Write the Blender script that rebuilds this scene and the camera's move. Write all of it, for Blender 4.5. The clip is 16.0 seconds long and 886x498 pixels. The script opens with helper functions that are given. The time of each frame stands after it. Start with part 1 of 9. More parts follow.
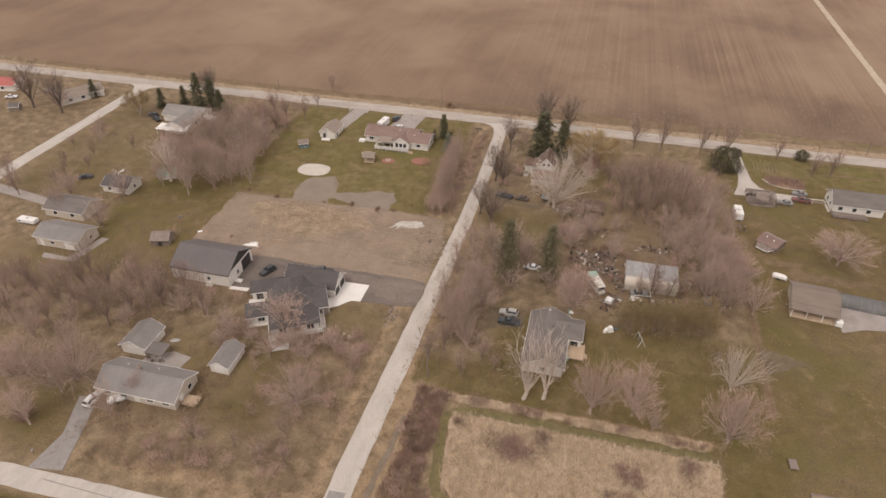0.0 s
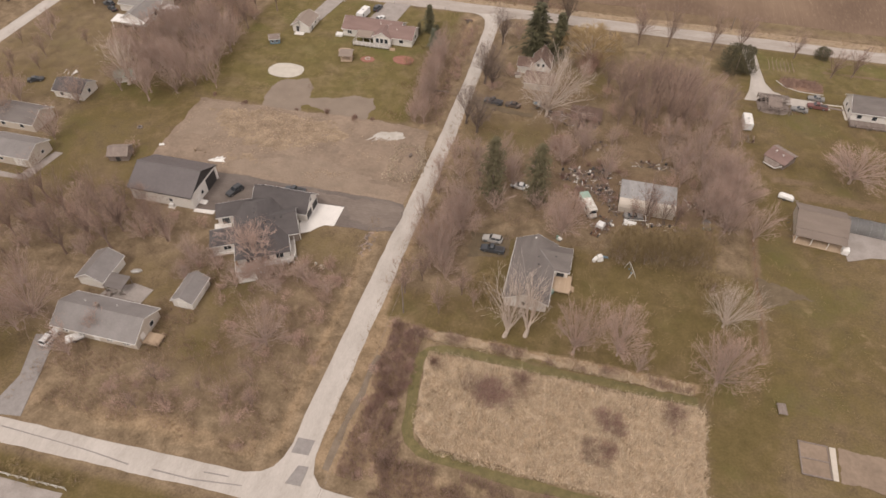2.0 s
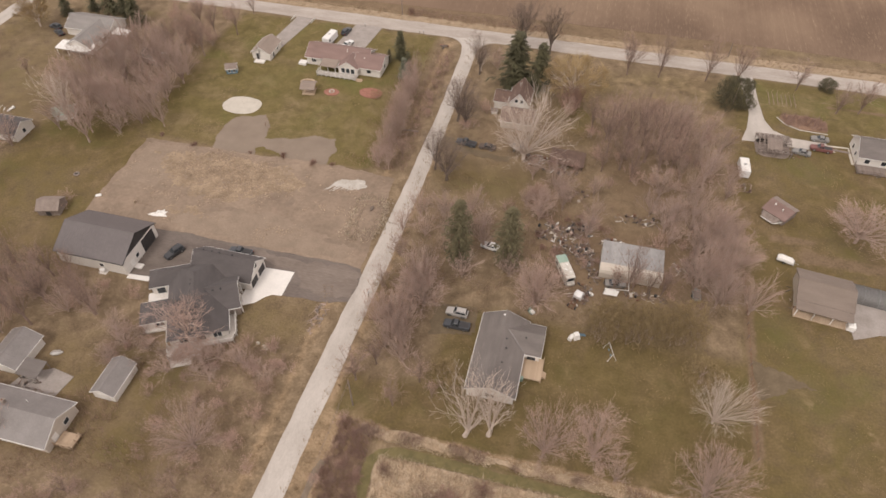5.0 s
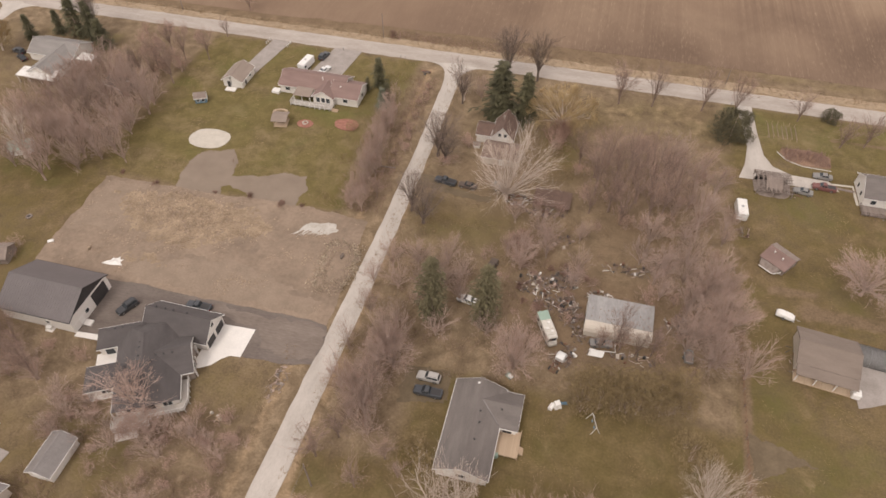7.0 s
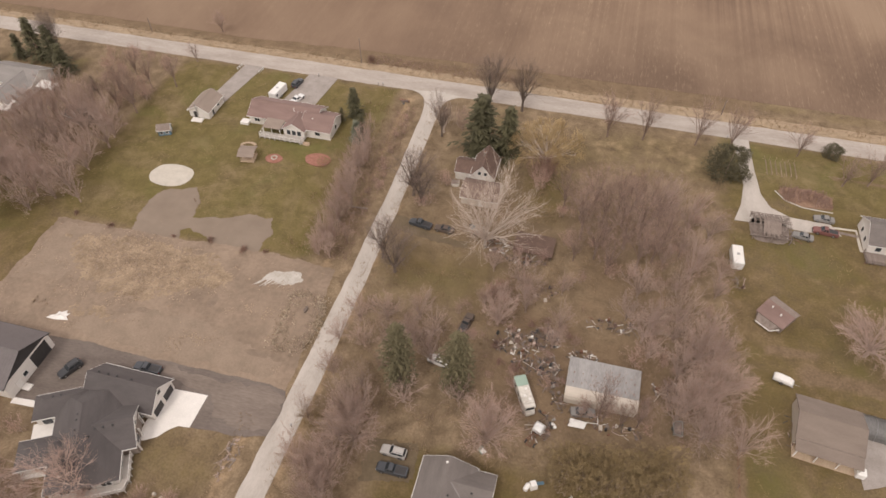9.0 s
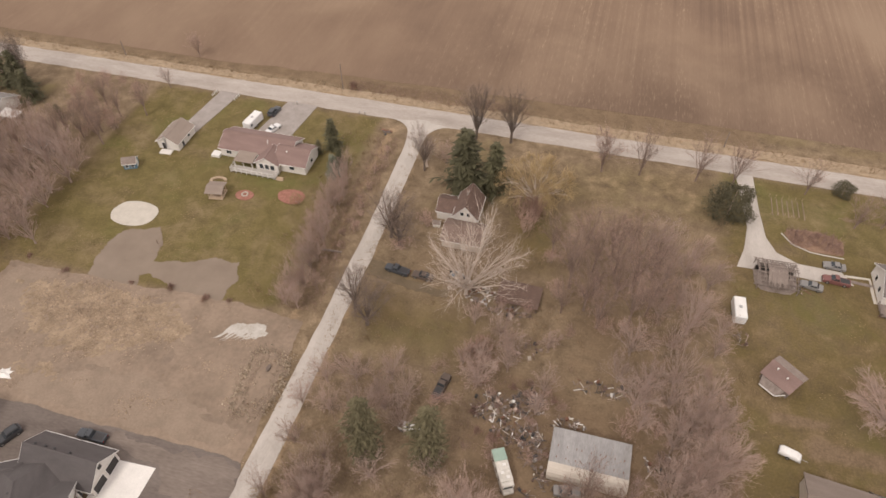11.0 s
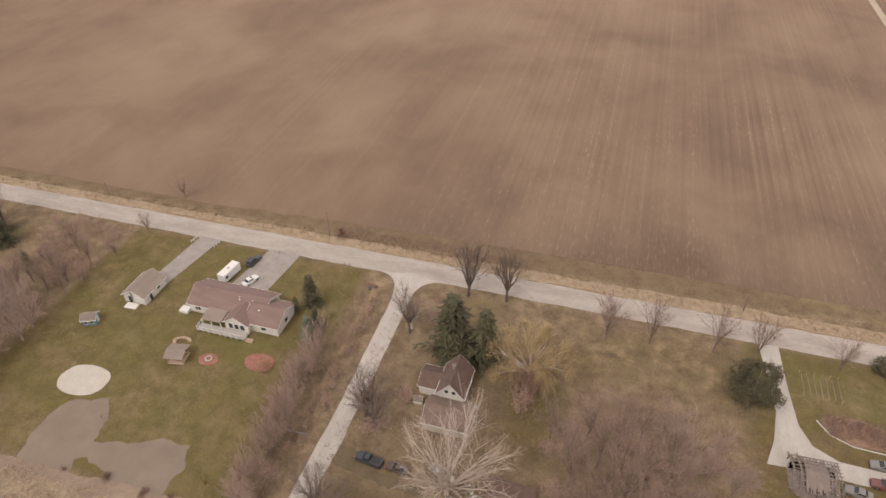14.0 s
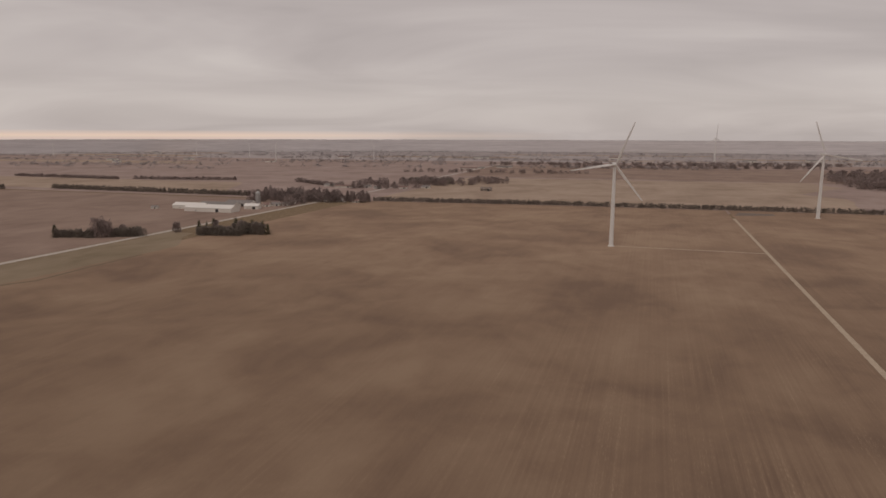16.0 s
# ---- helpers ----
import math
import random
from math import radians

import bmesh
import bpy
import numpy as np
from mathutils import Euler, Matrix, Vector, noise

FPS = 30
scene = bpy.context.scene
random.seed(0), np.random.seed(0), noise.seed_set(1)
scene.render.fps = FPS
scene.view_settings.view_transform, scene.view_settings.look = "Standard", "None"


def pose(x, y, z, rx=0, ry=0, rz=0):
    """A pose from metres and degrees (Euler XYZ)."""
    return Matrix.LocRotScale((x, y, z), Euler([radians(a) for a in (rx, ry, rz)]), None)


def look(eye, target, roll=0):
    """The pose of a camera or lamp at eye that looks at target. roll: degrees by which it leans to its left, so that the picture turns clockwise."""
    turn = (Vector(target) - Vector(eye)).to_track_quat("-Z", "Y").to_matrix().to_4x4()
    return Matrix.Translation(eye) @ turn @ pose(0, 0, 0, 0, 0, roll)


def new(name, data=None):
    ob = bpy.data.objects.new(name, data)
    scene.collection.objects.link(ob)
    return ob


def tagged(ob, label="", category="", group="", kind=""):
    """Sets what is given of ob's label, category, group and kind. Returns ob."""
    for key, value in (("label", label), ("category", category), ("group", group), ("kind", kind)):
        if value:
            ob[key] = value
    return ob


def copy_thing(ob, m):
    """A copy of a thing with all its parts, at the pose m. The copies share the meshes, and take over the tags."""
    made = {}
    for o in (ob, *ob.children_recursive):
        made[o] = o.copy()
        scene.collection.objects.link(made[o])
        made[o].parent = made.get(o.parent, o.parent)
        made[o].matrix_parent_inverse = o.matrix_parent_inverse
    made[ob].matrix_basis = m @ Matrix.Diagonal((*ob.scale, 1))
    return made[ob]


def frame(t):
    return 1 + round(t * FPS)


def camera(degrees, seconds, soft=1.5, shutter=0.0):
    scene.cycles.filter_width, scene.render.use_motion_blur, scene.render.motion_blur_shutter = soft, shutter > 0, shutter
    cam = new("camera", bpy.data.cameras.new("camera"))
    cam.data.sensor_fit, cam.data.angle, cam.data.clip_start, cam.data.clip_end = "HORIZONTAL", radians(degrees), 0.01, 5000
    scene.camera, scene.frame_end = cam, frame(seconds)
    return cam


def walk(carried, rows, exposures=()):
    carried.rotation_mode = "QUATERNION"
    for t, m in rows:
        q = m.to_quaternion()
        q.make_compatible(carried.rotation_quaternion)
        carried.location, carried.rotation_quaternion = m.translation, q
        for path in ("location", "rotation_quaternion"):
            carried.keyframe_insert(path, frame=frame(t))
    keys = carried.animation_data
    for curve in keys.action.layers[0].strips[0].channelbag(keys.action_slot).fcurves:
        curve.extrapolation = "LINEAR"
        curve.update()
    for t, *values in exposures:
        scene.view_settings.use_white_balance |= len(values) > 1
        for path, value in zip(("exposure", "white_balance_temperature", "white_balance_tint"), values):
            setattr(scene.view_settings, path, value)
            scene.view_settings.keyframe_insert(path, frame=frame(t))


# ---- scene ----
cam = camera(68.44, 16.0, soft=1.6)
PATH = [
    (0, 19.68, 20.82, 109.66, -1.014, -35.835, 0.390),
    (0.5, 21.00, 24.83, 109.82, -1.007, -39.168, 0.392),
    (1, 22.32, 28.83, 110.00, -0.984, -41.676, 0.319),
    (1.5, 23.67, 32.94, 110.17, -0.958, -43.289, 0.322),
    (2, 25.00, 37.23, 110.35, -1.018, -46.552, 0.365),
    (2.5, 26.31, 41.51, 110.51, -1.045, -47.398, 0.401),
    (3, 27.70, 45.67, 110.66, -1.073, -47.442, 0.394),
    (3.5, 29.24, 49.68, 110.80, -1.058, -47.498, 0.417),
    (4, 30.81, 53.67, 110.94, -1.067, -47.516, 0.369),
    (6.5, 38.92, 73.57, 111.56, -0.755, -47.886, 0.186),
    (7, 40.41, 77.57, 111.56, -0.707, -47.872, 0.129),
    (7.5, 41.88, 81.57, 111.51, -0.697, -47.895, 0.120),
    (8, 43.39, 85.51, 111.42, -0.695, -47.914, 0.138),
    (8.5, 44.94, 89.30, 111.32, -0.705, -47.889, 0.166),
    (9, 46.56, 93.00, 111.11, -0.697, -47.830, 0.197),
    (11.5, 54.18, 111.05, 108.95, 0.879, -47.377, -0.536),
    (12, 55.45, 114.37, 108.68, 1.947, -47.282, -0.557),
    (12.5, 56.55, 117.74, 108.51, 1.996, -47.164, -0.528),
    (13, 57.57, 121.31, 108.46, 2.011, -47.137, -0.516),
    (13.5, 58.59, 125.19, 108.52, 2.016, -44.933, -0.543),
    (14, 59.78, 129.33, 108.69, 2.136, -38.323, -0.634),
    (14.5, 61.28, 133.68, 108.89, 2.253, -31.090, -1.020),
    (15, 63.31, 138.07, 109.08, 2.789, -23.371, -0.368),
    (15.5, 65.44, 142.28, 109.29, 2.691, -15.735, -0.141),
    (16, 67.67, 146.45, 109.50, 2.832, -9.843, 0.131),
]


def aimed(x, y, z, yaw, pitch, roll):
    """A camera pose from its place, heading to the left of +y, tilt up and lean."""
    return pose(x, y, z, 0, 0, yaw) @ pose(0, 0, 0, 90 + pitch) @ pose(0, 0, 0, 0, 0, roll)


walk(cam, [(row[0], aimed(*row[1:])) for row in PATH], exposures=[(0, 0.29, 6500, 10), (2, 0.36, 6500, 10), (4, 0.42, 6500, 10), (9, 0.42, 6500, 10), (12, 0.39, 6500, 10), (13.5, 0.36, 6500, 10), (14.5, 0.25, 6500, 10), (15.0, 0.19, 6500, 10), (15.5, -0.26, 6650, 11.5), (16, -0.83, 6720, 12.5)])

# ---- light ----
SITE_TURN = -14.9
SITE = pose(0, 0, 0, 0, 0, SITE_TURN)
world = bpy.data.worlds.new("overcast_sky")
scene.world = world
world.use_nodes = True


def math_node(tree, op, a, b=None, c=None):
    made = tree.nodes.new("ShaderNodeMath")
    made.operation = op
    for n, value in enumerate((a, b, c)):
        if value is None:
            continue
        if isinstance(value, (int, float)):
            made.inputs[n].default_value = value
        else:
            tree.links.new(value, made.inputs[n])
    return made.outputs[0]


def mix_node(tree, fac, a, b, blend="MIX"):
    made = tree.nodes.new("ShaderNodeMix")
    made.data_type, made.blend_type = "RGBA", blend
    for n, value in ((0, fac), (6, a), (7, b)):
        if isinstance(value, (int, float)):
            made.inputs[n].default_value = value
        elif isinstance(value, tuple):
            made.inputs[n].default_value = (*value[:3], 1)
        else:
            tree.links.new(value, made.inputs[n])
    return made.outputs[2]


def ramp_node(tree, fac, *stops):
    made = tree.nodes.new("ShaderNodeValToRGB")
    ramp = made.color_ramp
    while len(ramp.elements) < len(stops):
        ramp.elements.new(0.5)
    for element, (at, colour) in zip(ramp.elements, stops):
        element.position = at
        element.color = (*colour, 1) if isinstance(colour, tuple) else (colour, colour, colour, 1)
    tree.links.new(fac, made.inputs[0])
    return made.outputs[0]


def noise_node(tree, vector, scale, detail=4.0, rough=0.55, distort=0.0):
    made = tree.nodes.new("ShaderNodeTexNoise")
    made.inputs["Scale"].default_value = scale
    made.inputs["Detail"].default_value = detail
    made.inputs["Roughness"].default_value = rough
    made.inputs["Distortion"].default_value = distort
    tree.links.new(vector, made.inputs["Vector"])
    return made.outputs["Fac"]


def scaled(tree, vector, x, y, z):
    made = tree.nodes.new("ShaderNodeMapping")
    made.inputs["Scale"].default_value = (x, y, z)
    tree.links.new(vector, made.inputs["Vector"])
    return made.outputs[0]


def overcast():
    tree = world.node_tree
    tree.nodes.clear()
    out = tree.nodes.new("ShaderNodeOutputWorld")
    back = tree.nodes.new("ShaderNodeBackground")
    back.inputs["Strength"].default_value = SKY_STRENGTH
    sky = tree.nodes.new("ShaderNodeTexSky")
    sky.sky_type, sky.sun_disc = "NISHITA", False
    sky.sun_elevation, sky.sun_rotation = radians(SUN_HEIGHT), radians(SUN_ROUND)
    at = tree.nodes.new("ShaderNodeTexCoord").outputs["Generated"]
    split = tree.nodes.new("ShaderNodeSeparateXYZ")
    tree.links.new(at, split.inputs[0])
    x, y, z = split.outputs
    over = math_node(tree, "ADD", math_node(tree, "MAXIMUM", z, 0.0), 0.17)
    flat = tree.nodes.new("ShaderNodeCombineXYZ")
    tree.links.new(math_node(tree, "DIVIDE", x, over), flat.inputs[0])
    tree.links.new(math_node(tree, "DIVIDE", y, over), flat.inputs[1])
    big = noise_node(tree, scaled(tree, flat.outputs[0], 0.6, 1.0, 1), 0.9, 4, 0.5, 0.7)
    cloud = ramp_node(tree, big, (0.3, (0.72, 0.65, 0.63)), (0.5, (0.87, 0.79, 0.765)), (0.7, (1.03, 0.95, 0.91)))
    # A paler layer low down and a clear strip under the cloud's edge in the north-west.
    low = math_node(tree, "SUBTRACT", 1.0, math_node(tree, "MULTIPLY", math_node(tree, "ABSOLUTE", math_node(tree, "SUBTRACT", z, 0.05)), 16))
    low = math_node(tree, "MAXIMUM", low, 0.0)
    cloud = mix_node(tree, math_node(tree, "MULTIPLY", low, 0.45), cloud, (1.05, 0.965, 0.92))
    strip = math_node(tree, "SUBTRACT", 1.0, math_node(tree, "MULTIPLY", math_node(tree, "ABSOLUTE", math_node(tree, "SUBTRACT", z, 0.0)), 130))
    strip = math_node(tree, "MAXIMUM", strip, 0.0)
    west = math_node(tree, "MINIMUM", math_node(tree, "MAXIMUM", math_node(tree, "MULTIPLY_ADD", x, -2.0, 0.28), 0.0), 1.0)
    cloud = mix_node(tree, math_node(tree, "MULTIPLY", strip, west), cloud, (1.4, 1.07, 0.87))
    dim = mix_node(tree, 1.0, sky.outputs[0], (0.1, 0.1, 0.1), "MULTIPLY")
    both = mix_node(tree, 0.93, dim, cloud)
    tree.links.new(both, back.inputs[0])
    tree.links.new(back.outputs[0], out.inputs[0])


SKY_STRENGTH, SUN_HEIGHT, SUN_ROUND = 1.0, 48, 215
overcast()
sun = new("sun", bpy.data.lights.new("sun", "SUN"))
sun.data.energy, sun.data.angle, sun.data.color = 1.1, radians(14), (1.0, 0.93, 0.85)
sun.matrix_world = look((-60, -90, 140), (0, 0, 0))


# ---- materials ----
def material(name, dark, light, size=1.0, fine=9.0, rough=0.85, bump=0.25, metal=0.0, rand=0.0, stretch=(1, 1, 1), grime=0.0, island=False):
    """A surface that wanders between two colours at a coarse and a fine scale, with a little relief."""
    made = bpy.data.materials.new(name)
    made.use_nodes = True
    tree = made.node_tree
    skin = tree.nodes["Principled BSDF"]
    at = scaled(tree, tree.nodes.new("ShaderNodeTexCoord").outputs["Object"], *stretch)
    coarse = noise_node(tree, at, 1.0 / size, 5, 0.6)
    small = noise_node(tree, at, fine / size, 4, 0.6)
    blend = math_node(tree, "ADD", math_node(tree, "MULTIPLY", coarse, 0.6), math_node(tree, "MULTIPLY", small, 0.4))
    colour = ramp_node(tree, blend, (0.36, dark), (0.64, light))
    if grime:
        stain = ramp_node(tree, noise_node(tree, at, 0.35 / size, 6, 0.7, 0.6), (0.5, 0.0), (0.7, 1.0))
        colour = mix_node(tree, math_node(tree, "MULTIPLY", stain, grime), colour, (0.09, 0.065, 0.045))
    if rand:
        hue = tree.nodes.new("ShaderNodeHueSaturation")
        if island:
            pick = tree.nodes.new("ShaderNodeNewGeometry").outputs["Random Per Island"]
        else:
            pick = tree.nodes.new("ShaderNodeObjectInfo").outputs["Random"]
        tree.links.new(math_node(tree, "MULTIPLY_ADD", pick, rand, 1 - rand / 2), hue.inputs["Value"])
        tree.links.new(colour, hue.inputs["Color"])
        colour = hue.outputs[0]
    tree.links.new(colour, skin.inputs["Base Color"])
    skin.inputs["Roughness"].default_value, skin.inputs["Metallic"].default_value = rough, metal
    if bump:
        relief = tree.nodes.new("ShaderNodeBump")
        relief.inputs["Strength"].default_value, relief.inputs["Distance"].default_value = bump, 0.05 * size
        tree.links.new(small, relief.inputs["Height"])
        tree.links.new(relief.outputs[0], skin.inputs["Normal"])
    return made


def ground_material():
    """Turf, thatch and bare soil, mixed by how the land is kept, broken up by noise."""
    made = bpy.data.materials.new("turf_and_thatch")
    made.use_nodes = True
    tree = made.node_tree
    skin = tree.nodes["Principled BSDF"]
    at = tree.nodes.new("ShaderNodeTexCoord").outputs["Object"]
    cover = tree.nodes.new("ShaderNodeAttribute")
    cover.attribute_name = "cover"
    split = tree.nodes.new("ShaderNodeSeparateColor")
    tree.links.new(cover.outputs["Color"], split.inputs[0])
    broad, mid, fine = noise_node(tree, at, 0.035, 6, 0.62, 0.5), noise_node(tree, at, 0.28, 6, 0.65, 0.3), noise_node(tree, at, 2.2, 5, 0.7)
    thatch = ramp_node(tree, math_node(tree, "ADD", math_node(tree, "MULTIPLY", mid, 0.6), math_node(tree, "MULTIPLY", fine, 0.4)),
                       (0.34, (0.112, 0.08, 0.05)), (0.5, (0.207, 0.15, 0.095)), (0.66, (0.335, 0.25, 0.165)))
    lawn = ramp_node(tree, math_node(tree, "ADD", math_node(tree, "MULTIPLY", mid, 0.55), math_node(tree, "MULTIPLY", fine, 0.45)),
                     (0.32, (0.1, 0.081, 0.034)), (0.5, (0.151, 0.12, 0.051)), (0.68, (0.207, 0.16, 0.077)))
    straw = ramp_node(tree, math_node(tree, "ADD", math_node(tree, "MULTIPLY", mid, 0.4), math_node(tree, "MULTIPLY", fine, 0.6)),
                      (0.35, (0.21, 0.145, 0.085)), (0.65, (0.40, 0.29, 0.185)))
    soil = ramp_node(tree, math_node(tree, "ADD", math_node(tree, "MULTIPLY", mid, 0.5), math_node(tree, "MULTIPLY", fine, 0.5)),
                     (0.35, (0.125, 0.088, 0.055)), (0.65, (0.24, 0.168, 0.106)))

    def keep(weight, low=0.28, high=0.72):
        rough = math_node(tree, "ADD", math_node(tree, "MULTIPLY", broad, 0.9), math_node(tree, "MULTIPLY", mid, 0.8))
        edge = math_node(tree, "ADD", weight, math_node(tree, "SUBTRACT", rough, 0.85))
        return ramp_node(tree, edge, (low, 0.0), (high, 1.0))

    worn = ramp_node(tree, noise_node(tree, at, 0.075, 6, 0.68, 0.8), (0.44, 0.0), (0.7, 0.6))
    lawn = mix_node(tree, worn, lawn, thatch)
    rank = ramp_node(tree, noise_node(tree, at, 0.05, 5, 0.6, 0.4), (0.52, 0.0), (0.72, 0.6))
    lawn = mix_node(tree, rank, lawn, (0.12, 0.127, 0.038))
    # some lawns are fed and bright, others thin and dull
    thin = mix_node(tree, 1.0, lawn, (0.905, 0.85, 0.86), "MULTIPLY")
    fed = mix_node(tree, 1.0, lawn, (1.01, 1.0, 0.97), "MULTIPLY")
    lawn = mix_node(tree, cover.outputs["Alpha"], thin, fed)
    colour = mix_node(tree, keep(split.outputs[0]), thatch, lawn)
    colour = mix_node(tree, keep(split.outputs[1], 0.35, 0.65), colour, straw)
    colour = mix_node(tree, keep(split.outputs[2], 0.35, 0.65), colour, soil)
    tree.links.new(colour, skin.inputs["Base Color"])
    skin.inputs["Roughness"].default_value = 0.95
    skin.inputs["Specular IOR Level"].default_value = 0.1
    relief = tree.nodes.new("ShaderNodeBump")
    relief.inputs["Strength"].default_value, relief.inputs["Distance"].default_value = 0.6, 0.25
    tree.links.new(math_node(tree, "ADD", fine, mid), relief.inputs["Height"])
    tree.links.new(relief.outputs[0], skin.inputs["Normal"])
    return made


def field_material(name, dark, mid_tone, light, rows=True):
    """Ploughed earth: tan and mauve-brown swells, drill rows that come and go, broken crop residue and a damp headland."""
    made = bpy.data.materials.new(name)
    made.use_nodes = True
    tree = made.node_tree
    skin = tree.nodes["Principled BSDF"]
    at = tree.nodes.new("ShaderNodeTexCoord").outputs["Object"]
    broad = noise_node(tree, scaled(tree, at, 0.75, 0.7, 1), 0.013, 4, 0.5, 0.7)
    swath = noise_node(tree, scaled(tree, at, 1.0, 0.09, 1), 0.11, 6, 0.65, 0.6)
    blotch = noise_node(tree, scaled(tree, at, 0.7, 0.5, 1), 0.055, 5, 0.55, 0.6)
    line = noise_node(tree, scaled(tree, at, 1.0, 0.006, 1), 0.6, 6, 0.72, 0.0)
    fleck = noise_node(tree, scaled(tree, at, 1.0, 0.14, 1), 2.2, 5, 0.7)
    patchy = ramp_node(tree, noise_node(tree, scaled(tree, at, 1.0, 0.5, 1), 0.018, 4, 0.6, 0.6), (0.42, 0.35), (0.62, 1.0))
    total = math_node(tree, "MULTIPLY", broad, 0.5)
    for part_of, share in ((swath, 0.09), (blotch, 0.24), (fleck, 0.08)):
        total = math_node(tree, "ADD", total, math_node(tree, "MULTIPLY", part_of, share))
    comb = math_node(tree, "MULTIPLY", math_node(tree, "SUBTRACT", line, 0.5), patchy)
    split = tree.nodes.new("ShaderNodeSeparateXYZ")
    tree.links.new(at, split.inputs[0])
    # the east of the field was drilled later and still shows its rows
    east = ramp_node(tree, math_node(tree, "MULTIPLY_ADD", math_node(tree, "ADD", split.outputs[0], math_node(tree, "MULTIPLY", broad, 90.0)), 0.008, 0.25), (0.2, 0.25), (0.75, 1.0))
    comb = math_node(tree, "MULTIPLY", comb, east)
    # and the rows are sharpest along the road, flattened further out
    fresh = ramp_node(tree, math_node(tree, "MULTIPLY", math_node(tree, "ADD", split.outputs[1], math_node(tree, "MULTIPLY", broad, 120.0)), 0.001), (0.4, 1.0), (0.62, 0.45))
    comb = math_node(tree, "MULTIPLY", comb, fresh)
    total = math_node(tree, "ADD", total, math_node(tree, "MULTIPLY_ADD", comb, 0.5 if rows else 0.05, 0.035))
    colour = ramp_node(tree, total, (0.38, dark), (0.48, mid_tone), (0.59, light))
    if rows:
        # damp headland soil, its band widened to stand in for lens falloff
        edge = math_node(tree, "ADD", split.outputs[1], math_node(tree, "MULTIPLY", math_node(tree, "ADD", blotch, broad), 46.0))
        damp = ramp_node(tree, math_node(tree, "MULTIPLY_ADD", edge, 0.011, -3.45), (0.1, 1.0), (0.7, 0.0))
        earth = ramp_node(tree, math_node(tree, "ADD", math_node(tree, "MULTIPLY", blotch, 0.6), math_node(tree, "MULTIPLY", fleck, 0.4)), (0.38, (0.15, 0.102, 0.072)), (0.62, (0.225, 0.156, 0.11)))
        colour = mix_node(tree, math_node(tree, "MULTIPLY", math_node(tree, "MULTIPLY", damp, east), 0.8), colour, earth)
        # dry tints the colour: lens falloff near the road, painted haze further out
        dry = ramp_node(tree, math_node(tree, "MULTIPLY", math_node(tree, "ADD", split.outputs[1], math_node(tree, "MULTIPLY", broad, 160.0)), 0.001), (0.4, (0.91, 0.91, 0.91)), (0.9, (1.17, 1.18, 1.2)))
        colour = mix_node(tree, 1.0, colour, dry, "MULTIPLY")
    # Residue shows as short broken streaks, thick in some parts and absent in others.
    streak = ramp_node(tree, math_node(tree, "ADD", math_node(tree, "MULTIPLY", line, 0.4), math_node(tree, "MULTIPLY", fleck, 0.6)), (0.55, 0.0), (0.63, 1.0))
    spread = ramp_node(tree, noise_node(tree, at, 0.024, 4, 0.6, 0.4), (0.40, 0.12), (0.60, 0.7 if rows else 0.1))
    spread = math_node(tree, "MULTIPLY", math_node(tree, "MULTIPLY", spread, east), fresh)
    colour = mix_node(tree, math_node(tree, "MULTIPLY", streak, spread), colour, (0.375, 0.282, 0.194))
    tree.links.new(colour, skin.inputs["Base Color"])
    skin.inputs["Roughness"].default_value = 0.95
    skin.inputs["Specular IOR Level"].default_value = 0.08
    relief = tree.nodes.new("ShaderNodeBump")
    relief.inputs["Strength"].default_value, relief.inputs["Distance"].default_value = 0.5, 0.2
    tree.links.new(math_node(tree, "ADD", line, fleck), relief.inputs["Height"])
    tree.links.new(relief.outputs[0], skin.inputs["Normal"])
    return made


def glass_material():
    made = bpy.data.materials.new("window_glass")
    made.use_nodes = True
    skin = made.node_tree.nodes["Principled BSDF"]
    skin.inputs["Base Color"].default_value = (0.035, 0.04, 0.045, 1)
    skin.inputs["Roughness"].default_value = 0.08
    skin.inputs["IOR"].default_value = 1.5
    return made


def gloss(name, colour, rough=0.35, metal=0.0):
    return material(name, tuple(c * 0.85 for c in colour), colour, 1.2, 6, rough, 0.03, metal)


TURF = ground_material()
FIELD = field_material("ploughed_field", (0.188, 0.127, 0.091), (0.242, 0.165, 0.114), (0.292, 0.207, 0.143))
# far brown, dark, grey and tan soils: paled and greyed to imitate haze
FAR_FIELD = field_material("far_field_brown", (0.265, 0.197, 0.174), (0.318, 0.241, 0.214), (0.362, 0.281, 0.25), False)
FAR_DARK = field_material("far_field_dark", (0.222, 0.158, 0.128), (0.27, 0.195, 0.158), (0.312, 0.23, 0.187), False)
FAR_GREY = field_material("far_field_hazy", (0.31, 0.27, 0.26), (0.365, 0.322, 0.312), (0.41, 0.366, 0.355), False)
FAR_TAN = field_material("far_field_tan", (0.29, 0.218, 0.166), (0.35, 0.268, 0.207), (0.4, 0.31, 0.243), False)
FAR_GREEN = field_material("far_field_grass", (0.19, 0.147, 0.098), (0.24, 0.188, 0.13), (0.285, 0.225, 0.162), False)
GRAVEL = material("pale_gravel", (0.385, 0.34, 0.298), (0.51, 0.458, 0.41), 3.0, 14, 0.95, 0.5, stretch=(1, 0.35, 1))
GRAVEL_MAIN = material("worn_gravel_road", (0.305, 0.258, 0.22), (0.44, 0.385, 0.34), 3.5, 12, 0.95, 0.4, stretch=(0.3, 1, 1))
ASPHALT = material("fresh_asphalt", (0.118, 0.092, 0.077), (0.185, 0.15, 0.128), 4.0, 12, 0.9, 0.3, stretch=(0.35, 1, 1))
